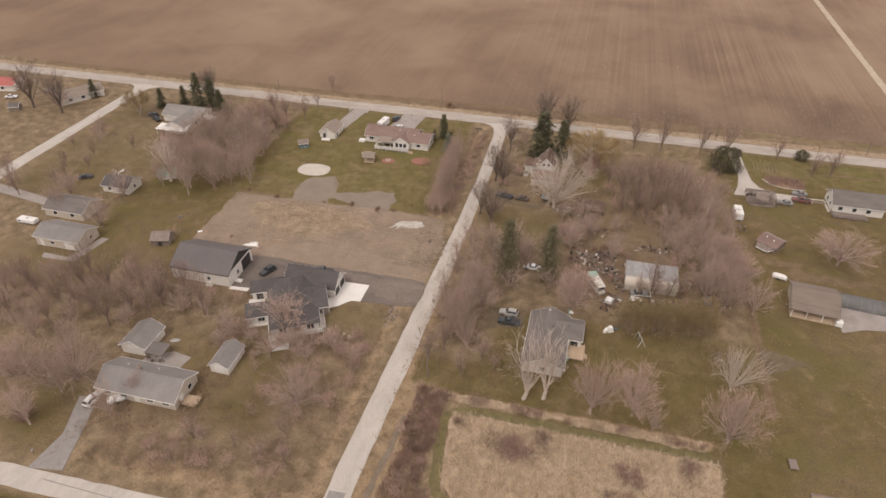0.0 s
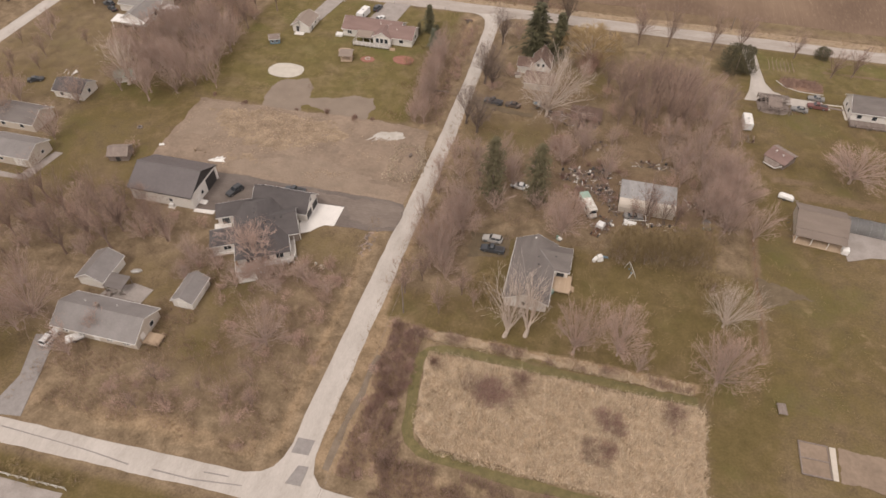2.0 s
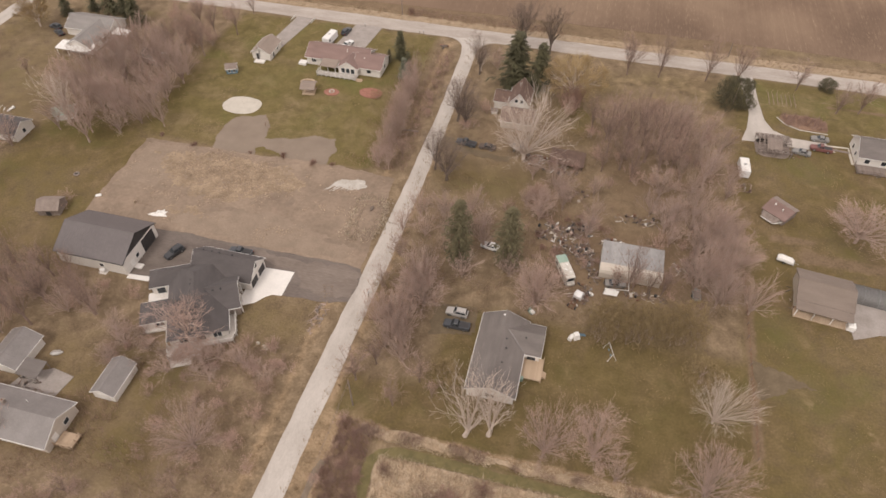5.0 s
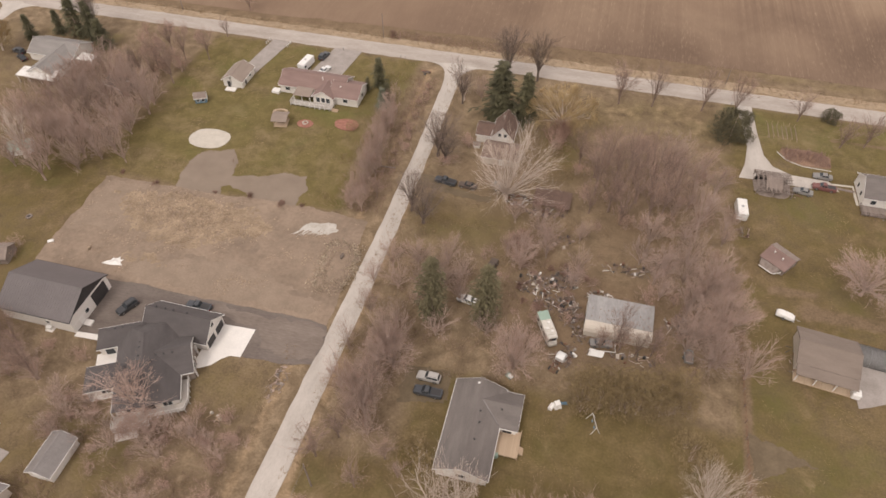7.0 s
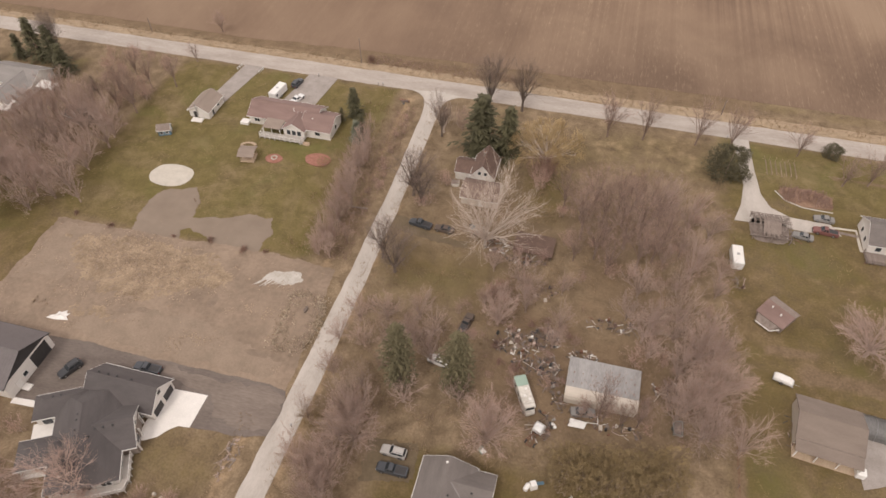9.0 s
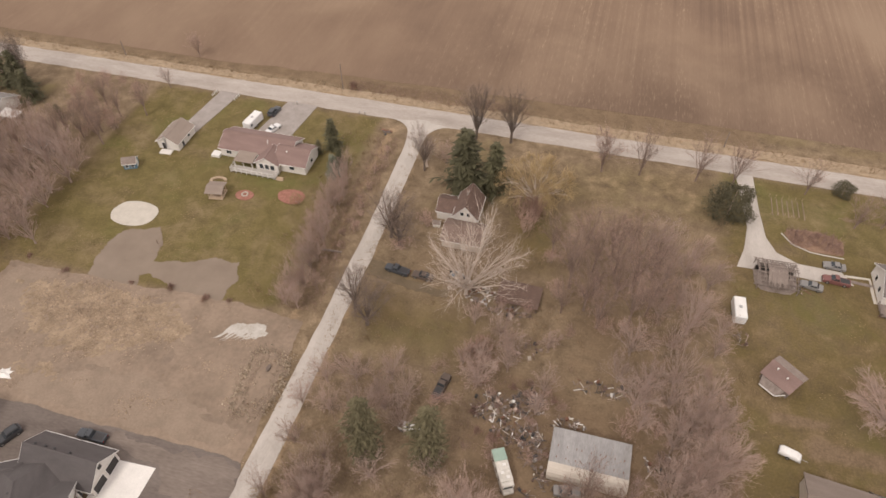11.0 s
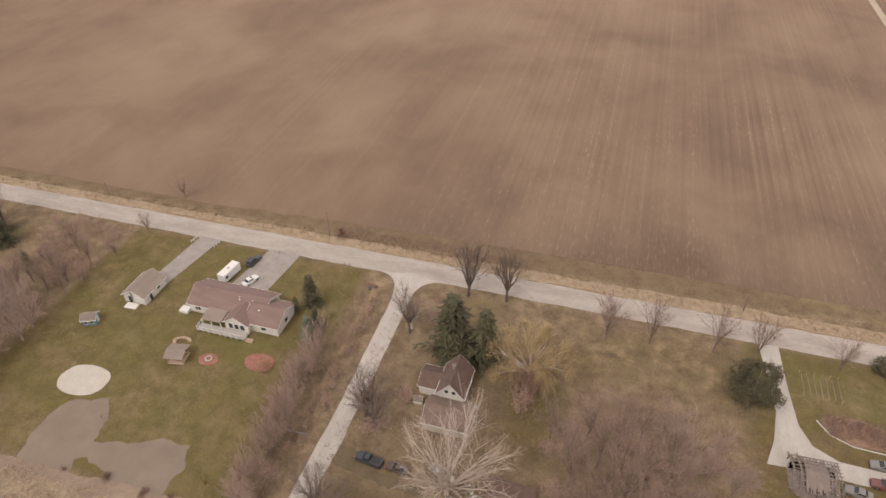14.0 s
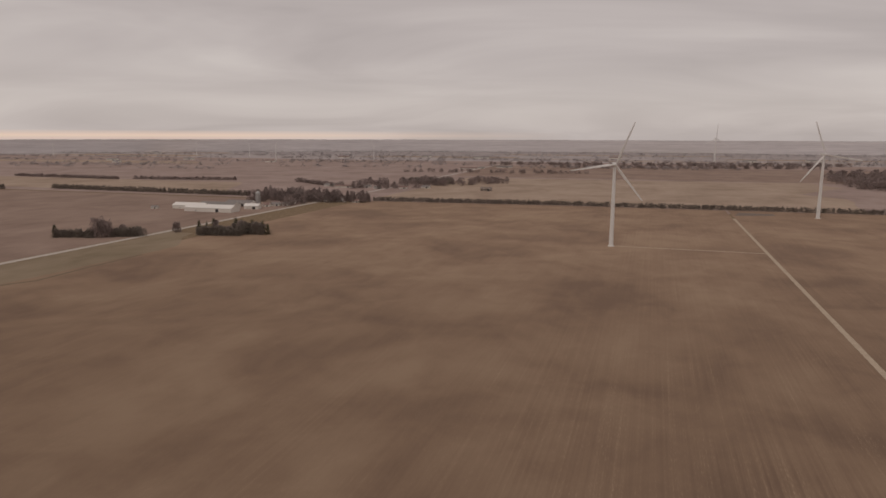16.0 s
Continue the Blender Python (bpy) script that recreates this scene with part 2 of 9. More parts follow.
PATCH = material("asphalt_patch", (0.22, 0.195, 0.18), (0.30, 0.27, 0.25), 1.0, 9, 0.9, 0.2)
DRIVE = material("grey_drive", (0.25, 0.215, 0.19), (0.36, 0.315, 0.285), 2.5, 10, 0.92, 0.3)
DIRT = material("graded_dirt", (0.19, 0.138, 0.099), (0.298, 0.221, 0.16), 7.0, 7, 0.95, 0.5, grime=0.2)
CRUST = material("dry_dirt_crust", (0.21, 0.156, 0.113), (0.29, 0.218, 0.16), 4.0, 9, 0.95, 0.3)
DUSTY = material("dusty_asphalt", (0.15, 0.117, 0.095), (0.225, 0.18, 0.15), 2.5, 8, 0.92, 0.3, stretch=(0.25, 1, 1))
CEDAR_LEAF = material("loose_cedar_leaves", (0.09, 0.076, 0.038), (0.172, 0.146, 0.08), 1.2, 8, 0.9, 0, rand=0.3)
RUBBLE = material("stony_dirt", (0.185, 0.13, 0.083), (0.37, 0.275, 0.185), 3.0, 9, 0.95, 1.0, grime=0.3)
CRUSHED = material("crushed_stone", (0.36, 0.315, 0.265), (0.54, 0.505, 0.46), 2.0, 12, 0.95, 0.5)
CONCRETE = material("white_concrete", (0.66, 0.62, 0.575), (0.76, 0.715, 0.665), 2.0, 8, 0.85, 0.05)
MUD = material("damp_mud", (0.115, 0.084, 0.05), (0.165, 0.122, 0.075), 3.0, 5, 0.95, 0.3)
SAND = material("sand", (0.44, 0.395, 0.335), (0.54, 0.49, 0.42), 2.0, 10, 0.95, 0.3)
WATER = material("muddy_water", (0.21, 0.163, 0.125), (0.25, 0.197, 0.152), 9.0, 3, 0.2, 0.01)
WATER.node_tree.nodes["Principled BSDF"].inputs["IOR"].default_value = 1.18
SOIL_DAMP = material("damp_brown_soil", (0.175, 0.127, 0.092), (0.25, 0.184, 0.134), 1.5, 7, 0.9, 0.5)
BARK_MULCH = material("brown_bark_mulch", (0.17, 0.10, 0.065), (0.31, 0.20, 0.135), 0.8, 8, 0.95, 0.7)
MULCH = material("red_mulch", (0.22, 0.09, 0.062), (0.36, 0.175, 0.13), 0.8, 8, 0.95, 0.6)
REED = material("dry_reed", (0.53, 0.42, 0.30), (0.77, 0.635, 0.475), 1.5, 6, 0.9, 0, rand=0.5, island=True)
MOWN = material("mown_path_grass", (0.10, 0.083, 0.034), (0.19, 0.152, 0.066), 1.5, 7, 0.95, 0.5)
DITCH = material("wet_ditch_mud", (0.15, 0.112, 0.078), (0.235, 0.18, 0.13), 2.0, 6, 0.85, 0.3)
REED_BED = material("reed_litter", (0.22, 0.162, 0.107), (0.5, 0.385, 0.27), 1.6, 8, 0.95, 0.8)
BRUSH = material("dead_brush", (0.235, 0.15, 0.122), (0.40, 0.275, 0.222), 1.5, 6, 0.9, 0, rand=0.5, island=True)
WEED = material("dead_grass", (0.24, 0.165, 0.095), (0.40, 0.29, 0.18), 1.5, 6, 0.9, 0, rand=0.5, island=True)
WOOD_BARK = material("dull_woodland_bark", (0.185, 0.13, 0.102), (0.32, 0.232, 0.186), 0.8, 9, 0.9, 0.5, rand=0.3)
BARK = material("grey_brown_bark", (0.305, 0.225, 0.185), (0.48, 0.37, 0.31), 0.8, 9, 0.9, 0.5, rand=0.3)
TWIG = material("reddish_twigs", (0.345, 0.226, 0.182), (0.50, 0.348, 0.285), 2.0, 6, 0.9, 0, rand=0.35)
DARK_BARK = material("dark_bark", (0.10, 0.075, 0.06), (0.18, 0.14, 0.115), 0.8, 9, 0.9, 0.5, rand=0.2)
PALE_BARK = material("pale_bark", (0.45, 0.372, 0.31), (0.68, 0.578, 0.495), 0.8, 8, 0.9, 0.3, rand=0.2)
GREY_TWIG = material("grey_brown_twigs", (0.315, 0.203, 0.158), (0.465, 0.315, 0.25), 2.0, 6, 0.9, 0, rand=0.35)
RED_TWIG = material("dark_red_stems", (0.235, 0.145, 0.112), (0.37, 0.24, 0.188), 1.0, 6, 0.9, 0, rand=0.3)
PALE_TWIG = material("pale_twigs", (0.31, 0.235, 0.182), (0.46, 0.362, 0.288), 2.0, 6, 0.9, 0, rand=0.3)
WILLOW = material("yellow_willow_twigs", (0.34, 0.245, 0.122), (0.49, 0.36, 0.19), 2.0, 6, 0.9, 0, rand=0.2)
NEEDLE = material("spruce_needles", (0.054, 0.049, 0.023), (0.118, 0.105, 0.052), 1.2, 8, 0.85, 0, rand=0.3)
BLUE_NEEDLE = material("pale_green_needles", (0.10, 0.105, 0.068), (0.18, 0.18, 0.13), 1.2, 8, 0.85, 0)
OLIVE = material("olive_brown_leaves", (0.19, 0.136, 0.065), (0.325, 0.238, 0.124), 1.2, 8, 0.9, 0, rand=0.3)
ROOF_BLACK = material("charcoal_shingle", (0.072, 0.062, 0.06), (0.112, 0.097, 0.093), 2.0, 30, 0.9, 0.3, stretch=(0.3, 1, 1))
DECK_GREY = material("pale_grey_decking", (0.40, 0.36, 0.32), (0.52, 0.475, 0.43), 1.2, 10, 0.85, 0.15, stretch=(0.2, 1, 1))
ROOF_METAL = material("dark_metal_roof", (0.112, 0.094, 0.091), (0.138, 0.117, 0.113), 5.0, 8, 0.5, 0.05, 0.0)
ROOF_GREY = material("grey_shingle", (0.125, 0.107, 0.097), (0.19, 0.164, 0.15), 2.0, 26, 0.92, 0.3, stretch=(0.3, 1, 1))
ROOF_ASH = material("ash_grey_shingle", (0.19, 0.172, 0.158), (0.275, 0.25, 0.232), 2.0, 26, 0.92, 0.3, stretch=(0.3, 1, 1))
ROOF_PALE = material("pale_grey_metal_roof", (0.178, 0.157, 0.146), (0.238, 0.213, 0.2), 3.0, 10, 0.55, 0.1, grime=0.15)
ROOF_RED = material("red_brown_shingle", (0.178, 0.115, 0.098), (0.25, 0.168, 0.146), 2.0, 26, 0.92, 0.3, stretch=(0.3, 1, 1))
ROOF_TAN = material("tan_shingle", (0.225, 0.175, 0.14), (0.30, 0.24, 0.20), 2.0, 26, 0.92, 0.3, stretch=(0.3, 1, 1))
ROOF_BROWN = material("worn_brown_shingle", (0.155, 0.105, 0.083), (0.22, 0.156, 0.126), 1.5, 16, 0.92, 0.3, grime=0.2)
ROOF_RUSSET = material("dark_russet_shingle", (0.108, 0.068, 0.052), (0.165, 0.106, 0.083), 1.5, 16, 0.92, 0.3, grime=0.2)
STRAW = material("roadside_straw", (0.24, 0.175, 0.11), (0.40, 0.30, 0.20), 1.5, 10, 0.95, 0.6, grime=0.2)
CLOD = material("soil_clods", (0.235, 0.172, 0.12), (0.42, 0.32, 0.228), 3.0, 6, 0.95, 0, rand=0.45, island=True)
PALE_STONE = material("pale_field_stones", (0.30, 0.235, 0.17), (0.52, 0.43, 0.33), 3.0, 6, 0.95, 0, rand=0.6, island=True)
ROOF_OLD = material("weathered_roof", (0.19, 0.145, 0.12), (0.29, 0.235, 0.20), 1.5, 12, 0.92, 0.4, grime=0.4)
TIN = material("galvanised_sheet", (0.25, 0.235, 0.225), (0.37, 0.352, 0.338), 2.2, 8, 0.5, 0.1, 0.2, rand=0.14, grime=0.35, stretch=(1, 0.3, 1))
SIDING = material("white_siding", (0.62, 0.58, 0.53), (0.72, 0.68, 0.63), 2.0, 8, 0.7, 0.05, stretch=(0.3, 0.3, 6))
SIDING_TAN = material("cream_siding", (0.46, 0.40, 0.335), (0.56, 0.495, 0.42), 2.0, 8, 0.75, 0.05, stretch=(0.3, 0.3, 6))
BLACK = material("black_cladding", (0.03, 0.027, 0.027), (0.05, 0.046, 0.045), 2.0, 8, 0.6, 0.05)
STONE = material("grey_brown_stone", (0.19, 0.15, 0.125), (0.33, 0.275, 0.235), 0.5, 6, 0.9, 0.5)
WOOD = material("pale_deck_wood", (0.36, 0.26, 0.175), (0.52, 0.395, 0.28), 1.2, 10, 0.85, 0.2, stretch=(1, 0.15, 1))
GREY_WOOD = material("weathered_wood", (0.15, 0.115, 0.097), (0.285, 0.232, 0.198), 0.8, 9, 0.9, 0.4, stretch=(1, 0.2, 1))
DIRTY_WHITE = material("dirty_white_panel", (0.46, 0.42, 0.36), (0.66, 0.62, 0.56), 0.9, 6, 0.6, 0.05, grime=0.5)
TRIM = material("white_trim", (0.66, 0.63, 0.59), (0.76, 0.73, 0.69), 1.0, 6, 0.6, 0.03)
GLASS = glass_material()
RUBBER = material("tyre_rubber", (0.03, 0.03, 0.03), (0.05, 0.048, 0.047), 0.5, 6, 0.85, 0.1)
ALLOY = gloss("wheel_alloy", (0.45, 0.44, 0.43), 0.35, 0.8)
STEEL = gloss("galvanised_steel", (0.42, 0.41, 0.40), 0.45, 0.6)
LAMP_RED = gloss("tail_light_red", (0.35, 0.03, 0.025), 0.25)
LAMP_CLEAR = gloss("headlight_clear", (0.72, 0.72, 0.70), 0.15)
RUST = material("rusty_iron", (0.12, 0.055, 0.032), (0.24, 0.12, 0.075), 0.6, 8, 0.9, 0.5)
SCRAP = material("mixed_scrap", (0.10, 0.085, 0.075), (0.42, 0.37, 0.33), 0.9, 3, 0.8, 0.2, rand=1.0, island=True)
TARP = material("white_sheet", (0.68, 0.65, 0.61), (0.80, 0.77, 0.73), 0.7, 5, 0.6, 0.1)
BLUE = gloss("blue_plastic", (0.13, 0.22, 0.29), 0.5)
GREEN = gloss("sea_green_cover", (0.30, 0.39, 0.32), 0.7)
TURBINE = gloss("white_tower_paint", (0.74, 0.72, 0.70), 0.45)
def airy(made, share=0.5):
    """Lets light through thin twigs and needles, so that a crown is evenly lit."""
    tree = made.node_tree
    skin = tree.nodes["Principled BSDF"]
    through_it = tree.nodes.new("ShaderNodeBsdfTranslucent")
    both = tree.nodes.new("ShaderNodeMixShader")
    both.inputs[0].default_value = share
    tree.links.new(skin.inputs["Base Color"].links[0].from_socket, through_it.inputs["Color"])
    tree.links.new(skin.outputs[0], both.inputs[1])
    tree.links.new(through_it.outputs[0], both.inputs[2])
    tree.links.new(both.outputs[0], tree.nodes["Material Output"].inputs["Surface"])
    return made


# rim of land: haze is put into its pale bluish colour
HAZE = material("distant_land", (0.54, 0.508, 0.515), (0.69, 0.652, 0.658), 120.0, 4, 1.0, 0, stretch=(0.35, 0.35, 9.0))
# horizon trees: haze is painted in as a bluish grey
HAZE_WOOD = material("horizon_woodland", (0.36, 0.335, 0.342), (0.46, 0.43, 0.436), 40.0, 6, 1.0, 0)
# hedge and farmstead tree colours, lifted above their own to imitate haze
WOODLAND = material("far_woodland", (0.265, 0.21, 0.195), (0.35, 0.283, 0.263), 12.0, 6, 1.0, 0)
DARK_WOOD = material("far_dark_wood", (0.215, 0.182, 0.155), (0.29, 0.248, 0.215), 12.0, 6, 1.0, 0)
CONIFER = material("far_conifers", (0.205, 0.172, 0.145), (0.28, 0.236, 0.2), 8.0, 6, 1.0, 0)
# woods of the far plain, greyed and paled to imitate haze
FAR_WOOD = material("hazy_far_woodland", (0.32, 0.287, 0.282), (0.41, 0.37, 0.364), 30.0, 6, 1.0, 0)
for leafy in (HAZE_WOOD, WOODLAND, DARK_WOOD, CONIFER, FAR_WOOD):
    airy(leafy)
PINE = material("round_pine_needles", (0.075, 0.066, 0.036), (0.155, 0.133, 0.076), 1.2, 8, 0.85, 0, rand=0.3)
TRACK = material("tan_track_gravel", (0.36, 0.285, 0.21), (0.48, 0.39, 0.295), 3.0, 10, 0.95, 0.3)
ROOF_DUN = material("dun_shingle", (0.165, 0.128, 0.103), (0.225, 0.178, 0.146), 2.0, 22, 0.92, 0.3, stretch=(0.3, 1, 1))


# ---- building blocks ----
def link_mesh(name, bm, mat):
    mesh = bpy.data.meshes.new(name)
    bm.normal_update()
    bm.to_mesh(mesh)
    bm.free()
    mesh.materials.append(mat)
    return new(name, mesh)


def part(name, bm, mat, parent, label="", at=None):
    """One mesh object under a thing or under a part."""
    ob = link_mesh(name, bm, mat)
    ob.parent = parent
    if at is not None:
        ob.matrix_basis = at
    return tagged(ob, label)


def thing(name, u, v, turn=0.0, label="", category="", group="", z=0.0, kind=""):
    """An empty at the base of a thing, placed on the site's grid."""
    ob = new(name)
    ob.matrix_basis = SITE @ pose(u, v, z, 0, 0, turn)
    ob.empty_display_size = 0.5
    return tagged(ob, label, category, group, kind)


def lone(name, bm, mat, u, v, turn=0.0, label="", category="", group="", z=0.0, kind=""):
    """A thing that is a single mesh."""
    ob = link_mesh(name, bm, mat)
    ob.matrix_basis = SITE @ pose(u, v, z, 0, 0, turn)
    return tagged(ob, label, category, group, kind)


def raw(name, verts, faces, mat):
    mesh = bpy.data.meshes.new(name)
    mesh.from_pydata(verts, [], faces)
    mesh.materials.append(mat)
    return mesh


def hexa(bm, bottom, top):
    """A solid from four corners below and four above, both running round the same way."""
    a = [bm.verts.new(p) for p in bottom]
    b = [bm.verts.new(p) for p in top]
    bm.faces.new(a[::-1])
    bm.faces.new(b)
    for n in range(len(a)):
        m = (n + 1) % len(a)
        bm.faces.new((a[n], a[m], b[m], b[n]))
    return bm


def box(bm, x0, x1, y0, y1, z0, z1):
    return hexa(bm, [(x0, y0, z0), (x1, y0, z0), (x1, y1, z0), (x0, y1, z0)], [(x0, y0, z1), (x1, y0, z1), (x1, y1, z1), (x0, y1, z1)])


def boxed(x0, x1, y0, y1, z0, z1, bevel=0.0):
    bm = box(bmesh.new(), x0, x1, y0, y1, z0, z1)
    if bevel:
        bmesh.ops.bevel(bm, geom=bm.edges[:], offset=bevel, segments=1, affect="EDGES")
    return bm


def taper(bm, x0, x1, y0, y1, z0, X0, X1, Y0, Y1, z1):
    return hexa(bm, [(x0, y0, z0), (x1, y0, z0), (x1, y1, z0), (x0, y1, z0)], [(X0, Y0, z1), (X1, Y0, z1), (X1, Y1, z1), (X0, Y1, z1)])


def tube(bm, p, q, r, r2=None, sides=6):
    """A tapered round bar from p to q."""
    p, q = Vector(p), Vector(q)
    r2 = r if r2 is None else r2
    along = (q - p).normalized()
    side = along.orthogonal().normalized()
    up = along.cross(side)
    rings = []
    for c, rad in ((p, r), (q, r2)):
        rings.append([bm.verts.new(c + (side * math.cos(2 * math.pi * n / sides) + up * math.sin(2 * math.pi * n / sides)) * rad) for n in range(sides)])
    for n in range(sides):
        m = (n + 1) % sides
        bm.faces.new((rings[0][n], rings[0][m], rings[1][m], rings[1][n]))
    bm.faces.new(rings[0][::-1])
    bm.faces.new(rings[1])
    return bm


def slab(bm, corners, z0, z1):
    return hexa(bm, [(x, y, z0) for x, y in corners], [(x, y, z1) for x, y in corners])


def blob_outline(ru, rv, wobble, seed, count=48, square=0.0):
    """An uneven rounded outline about the origin."""
    rng = random.Random(seed)
    phases = [(k, rng.uniform(0, 6.28), rng.uniform(0.4, 1.0) / k) for k in (2, 3, 4, 5, 7, 9, 12)]
    out = []
    for n in range(count):
        a = 2 * math.pi * n / count
        f = 1 + wobble * sum(w * math.sin(k * a + p) for k, p, w in phases)
        c, s = math.cos(a), math.sin(a)
        if square:
            f *= (1 - square) + square / max(abs(c), abs(s))
        out.append((ru * f * c, rv * f * s))
    return out


def patch(name, corners, mat, label, category, top=0.03, ragged=0.0, step=2.0, seed=1, kind="structure"):
    """A thin sheet of other ground, with an edge that may wander."""
    pts = []
    for n, (x, y) in enumerate(corners):
        X, Y = corners[(n + 1) % len(corners)]
        count = max(1, int(math.hypot(X - x, Y - y) / step)) if ragged else 1
        for k in range(count):
            f = k / count
            p, q = x + (X - x) * f, y + (Y - y) * f
            drift = [sum(noise.noise((p * s, q * s, seed + c)) * w for s, w in ((0.22, 1.6), (0.9, 0.7), (2.6, 0.35))) for c in (0, 40)]
            pts.append((p + ragged * drift[0], q + ragged * drift[1]))
    bm = slab(bmesh.new(), pts, -0.3, top)
    return lone(name, bm, mat, 0, 0, 0, label, category, kind=kind)


def soft_rect(u, v, u0, u1, v0, v1, soft):
    d = min(u - u0, u1 - u, v - v0, v1 - v)
    return min(1.0, max(0.0, 0.5 + d / (2 * soft)))


# ---- ground, roads and fields ----
LAWNS = [(-16, 12, 182, 201, 7, 0.6), (10, 25, 210, 232, 5, 0.6), (40, 400, 271, 280, 3, 0.45), (-101, -32, 188, 258, 3, 1.0), (-131, -88, 138, 197, 6, 0.72), (-82, -42, 98, 128, 6, 0.55), (-66, -27, 128, 146, 5, 0.55),
         (-20, 1, 119, 131, 3, 0.95), (-2, 60, 117, 152, 4, 1.0), (58, 130, 70, 237, 3, 0.68), (60, 130, 234, 258, 3, 0.9),
         (16, 62, 234, 257, 6, 0.42), (-176, -128, 168, 252, 6, 0.48), (-140, 60, 58, 76, 2, 1.0), (-20, 20, 185, 215, 8, 0.3),
         (-100, -80, 84, 104, 5, 0.7), (48, 62, 84, 130, 3, 1.0), (-14, 8, 222, 258, 6, 0.45), (-150, -95, 130, 150, 6, 0.5)]
LUSH = [(-101, -32, 188, 258, 6), (-14, 45, 240, 258, 6), (60, 130, 236, 258, 6)]
STRAWS = [(80, 140, 96, 150, 11, 0.42), (66, 76, 139, 150, 4, 0.3), (-400, 400, 265.5, 269.0, 0.8, 1.0), (-29.5, -26, 86, 256, 1.0, 0.6), (-21, -16.5, 86, 256, 1.0, 0.55), (20, 60, 236, 257, 8, 0.35),
          (-80, -30, 84, 90, 2, 0.5), (-11, 47, 118.2, 120.6, 0.6, 0.9), (-19, -8.6, 86, 122, 1.5, 0.62), (-9, 46, 84, 91, 1.5, 0.5)]
SOILS = [(12, 50, 160, 188, 8, 0.8), (-14, 12, 150, 160, 4, 0.4), (-12, 30, 200, 222, 6, 0.4), (-34, -24, 150, 190, 3, 0.5), (-40, -27, 190, 240, 4, 0.4),
         (-5, 8, 146, 156, 3, 0.5), (58.6, 60.6, 130, 178, 0.6, 0.9), (24, 58, 160, 226, 6, 0.5), (-400, 70, 270.4, 284, 1.2, 0.8), (-14, 26, 156, 200, 8, 0.35), (72, 94, 182.5, 187, 1.5, 0.75), (66, 77, 188, 191, 0.8, 0.8), (86, 112, 246.4, 248.4, 0.6, 0.9)]


def lattice(lo, hi, step, reach):
    """Close lines in the middle, wider and wider ones out to the reach on both sides."""
    mid = list(np.arange(lo, hi + 0.1, step))
    grow, at, out = step, hi, []
    while at < reach:
        grow *= 1.5
        at = min(at + grow, reach)
        out.append(at)
    grow, at, low = step, lo, []
    while at > -reach:
        grow *= 1.5
        at = max(at - grow, -reach)
        low.append(at)
    return low[::-1] + mid + out


def make_ground():
    us, vs = lattice(-240, 130, 2.0, 4900), lattice(60, 282, 2.0, 4900)
    verts, cover = [], []
    for v in vs:
        for u in us:
            near = -240 <= u <= 130 and 60 <= v <= 282
            dip = 0.0
            if near:
                dip = -0.02 * (1 + noise.noise((u * 0.05, v * 0.05, 0)))
                # ditches along the lane and along the main road
                dip -= 0.9 * math.exp(-((u + 28.5) / 1.6) ** 2) * (1 if v > 190 else 0.0) * (1 if v < 252 else 0)
                dip -= 0.5 * math.exp(-((v - 268.5) / 1.5) ** 2)
            verts.append((u, v, dip))
            r = max(soft_rect(u, v, *row[:5]) * row[5] for row in LAWNS) if near else 0.0
            g = max(soft_rect(u, v, *row[:5]) * row[5] for row in STRAWS) if near else 0.0
            b = max(soft_rect(u, v, *row[:5]) * row[5] for row in SOILS) if near else 0.0
            lush = max(soft_rect(u, v, *row) for row in LUSH) if near else 0.0
            cover += (r, g, b, lush)
    n = len(us)
    faces = [(j * n + i, j * n + i + 1, (j + 1) * n + i + 1, (j + 1) * n + i) for j in range(len(vs) - 1) for i in range(n - 1)]
    mesh = raw("ground", verts, faces, TURF)
    layer = mesh.color_attributes.new("cover", "FLOAT_COLOR", "POINT")
    layer.data.foreach_set("color", cover)
    ob = new("ground", mesh)
    ob.matrix_basis = SITE
    return tagged(ob, "patchy spring turf with dead thatch and bare soil", "ground", kind="structure")


def road(name, points, width, mat, label, top=0.06, wobble=0.15, seed=3, category="road"):
    """A cambered strip along a line on the site's grid, with slightly uneven edges."""
    rng = random.Random(seed)
    line = []
    points = [(*p[:2], p[2] if len(p) > 2 else width) for p in points]
    for (u, v, w), (U, V, W) in zip(points, points[1:]):
        count = max(1, int(math.hypot(U - u, V - v) / 3))
        line += [(u + (U - u) * k / count, v + (V - v) * k / count, w + (W - w) * k / count) for k in range(count)]
    line.append(points[-1])
    verts, faces = [], []
    for n, (u, v, width) in enumerate(line):
        a, b = line[max(0, n - 1)], line[min(len(line) - 1, n + 1)]
        d = math.hypot(b[0] - a[0], b[1] - a[1])
        nx, ny = -(b[1] - a[1]) / d, (b[0] - a[0]) / d
        l, r = width / 2 + rng.uniform(-wobble, wobble), width / 2 + rng.uniform(-wobble, wobble)
        verts += [(u + nx * (l + 0.4), v + ny * (l + 0.4), -0.35), (u + nx * l, v + ny * l, top - 0.03), (u, v, top + 0.05),
                  (u - nx * r, v - ny * r, top - 0.03), (u - nx * (r + 0.4), v - ny * (r + 0.4), -0.35)]
    for n in range(len(line) - 1):
        for k in range(4):
            faces.append((n * 5 + k, n * 5 + k + 1, n * 5 + k + 6, n * 5 + k + 5))
    ob = new(name, raw(name, verts, [f[::-1] for f in faces], mat))
    ob.matrix_basis = SITE
    return tagged(ob, label, category, kind="structure")


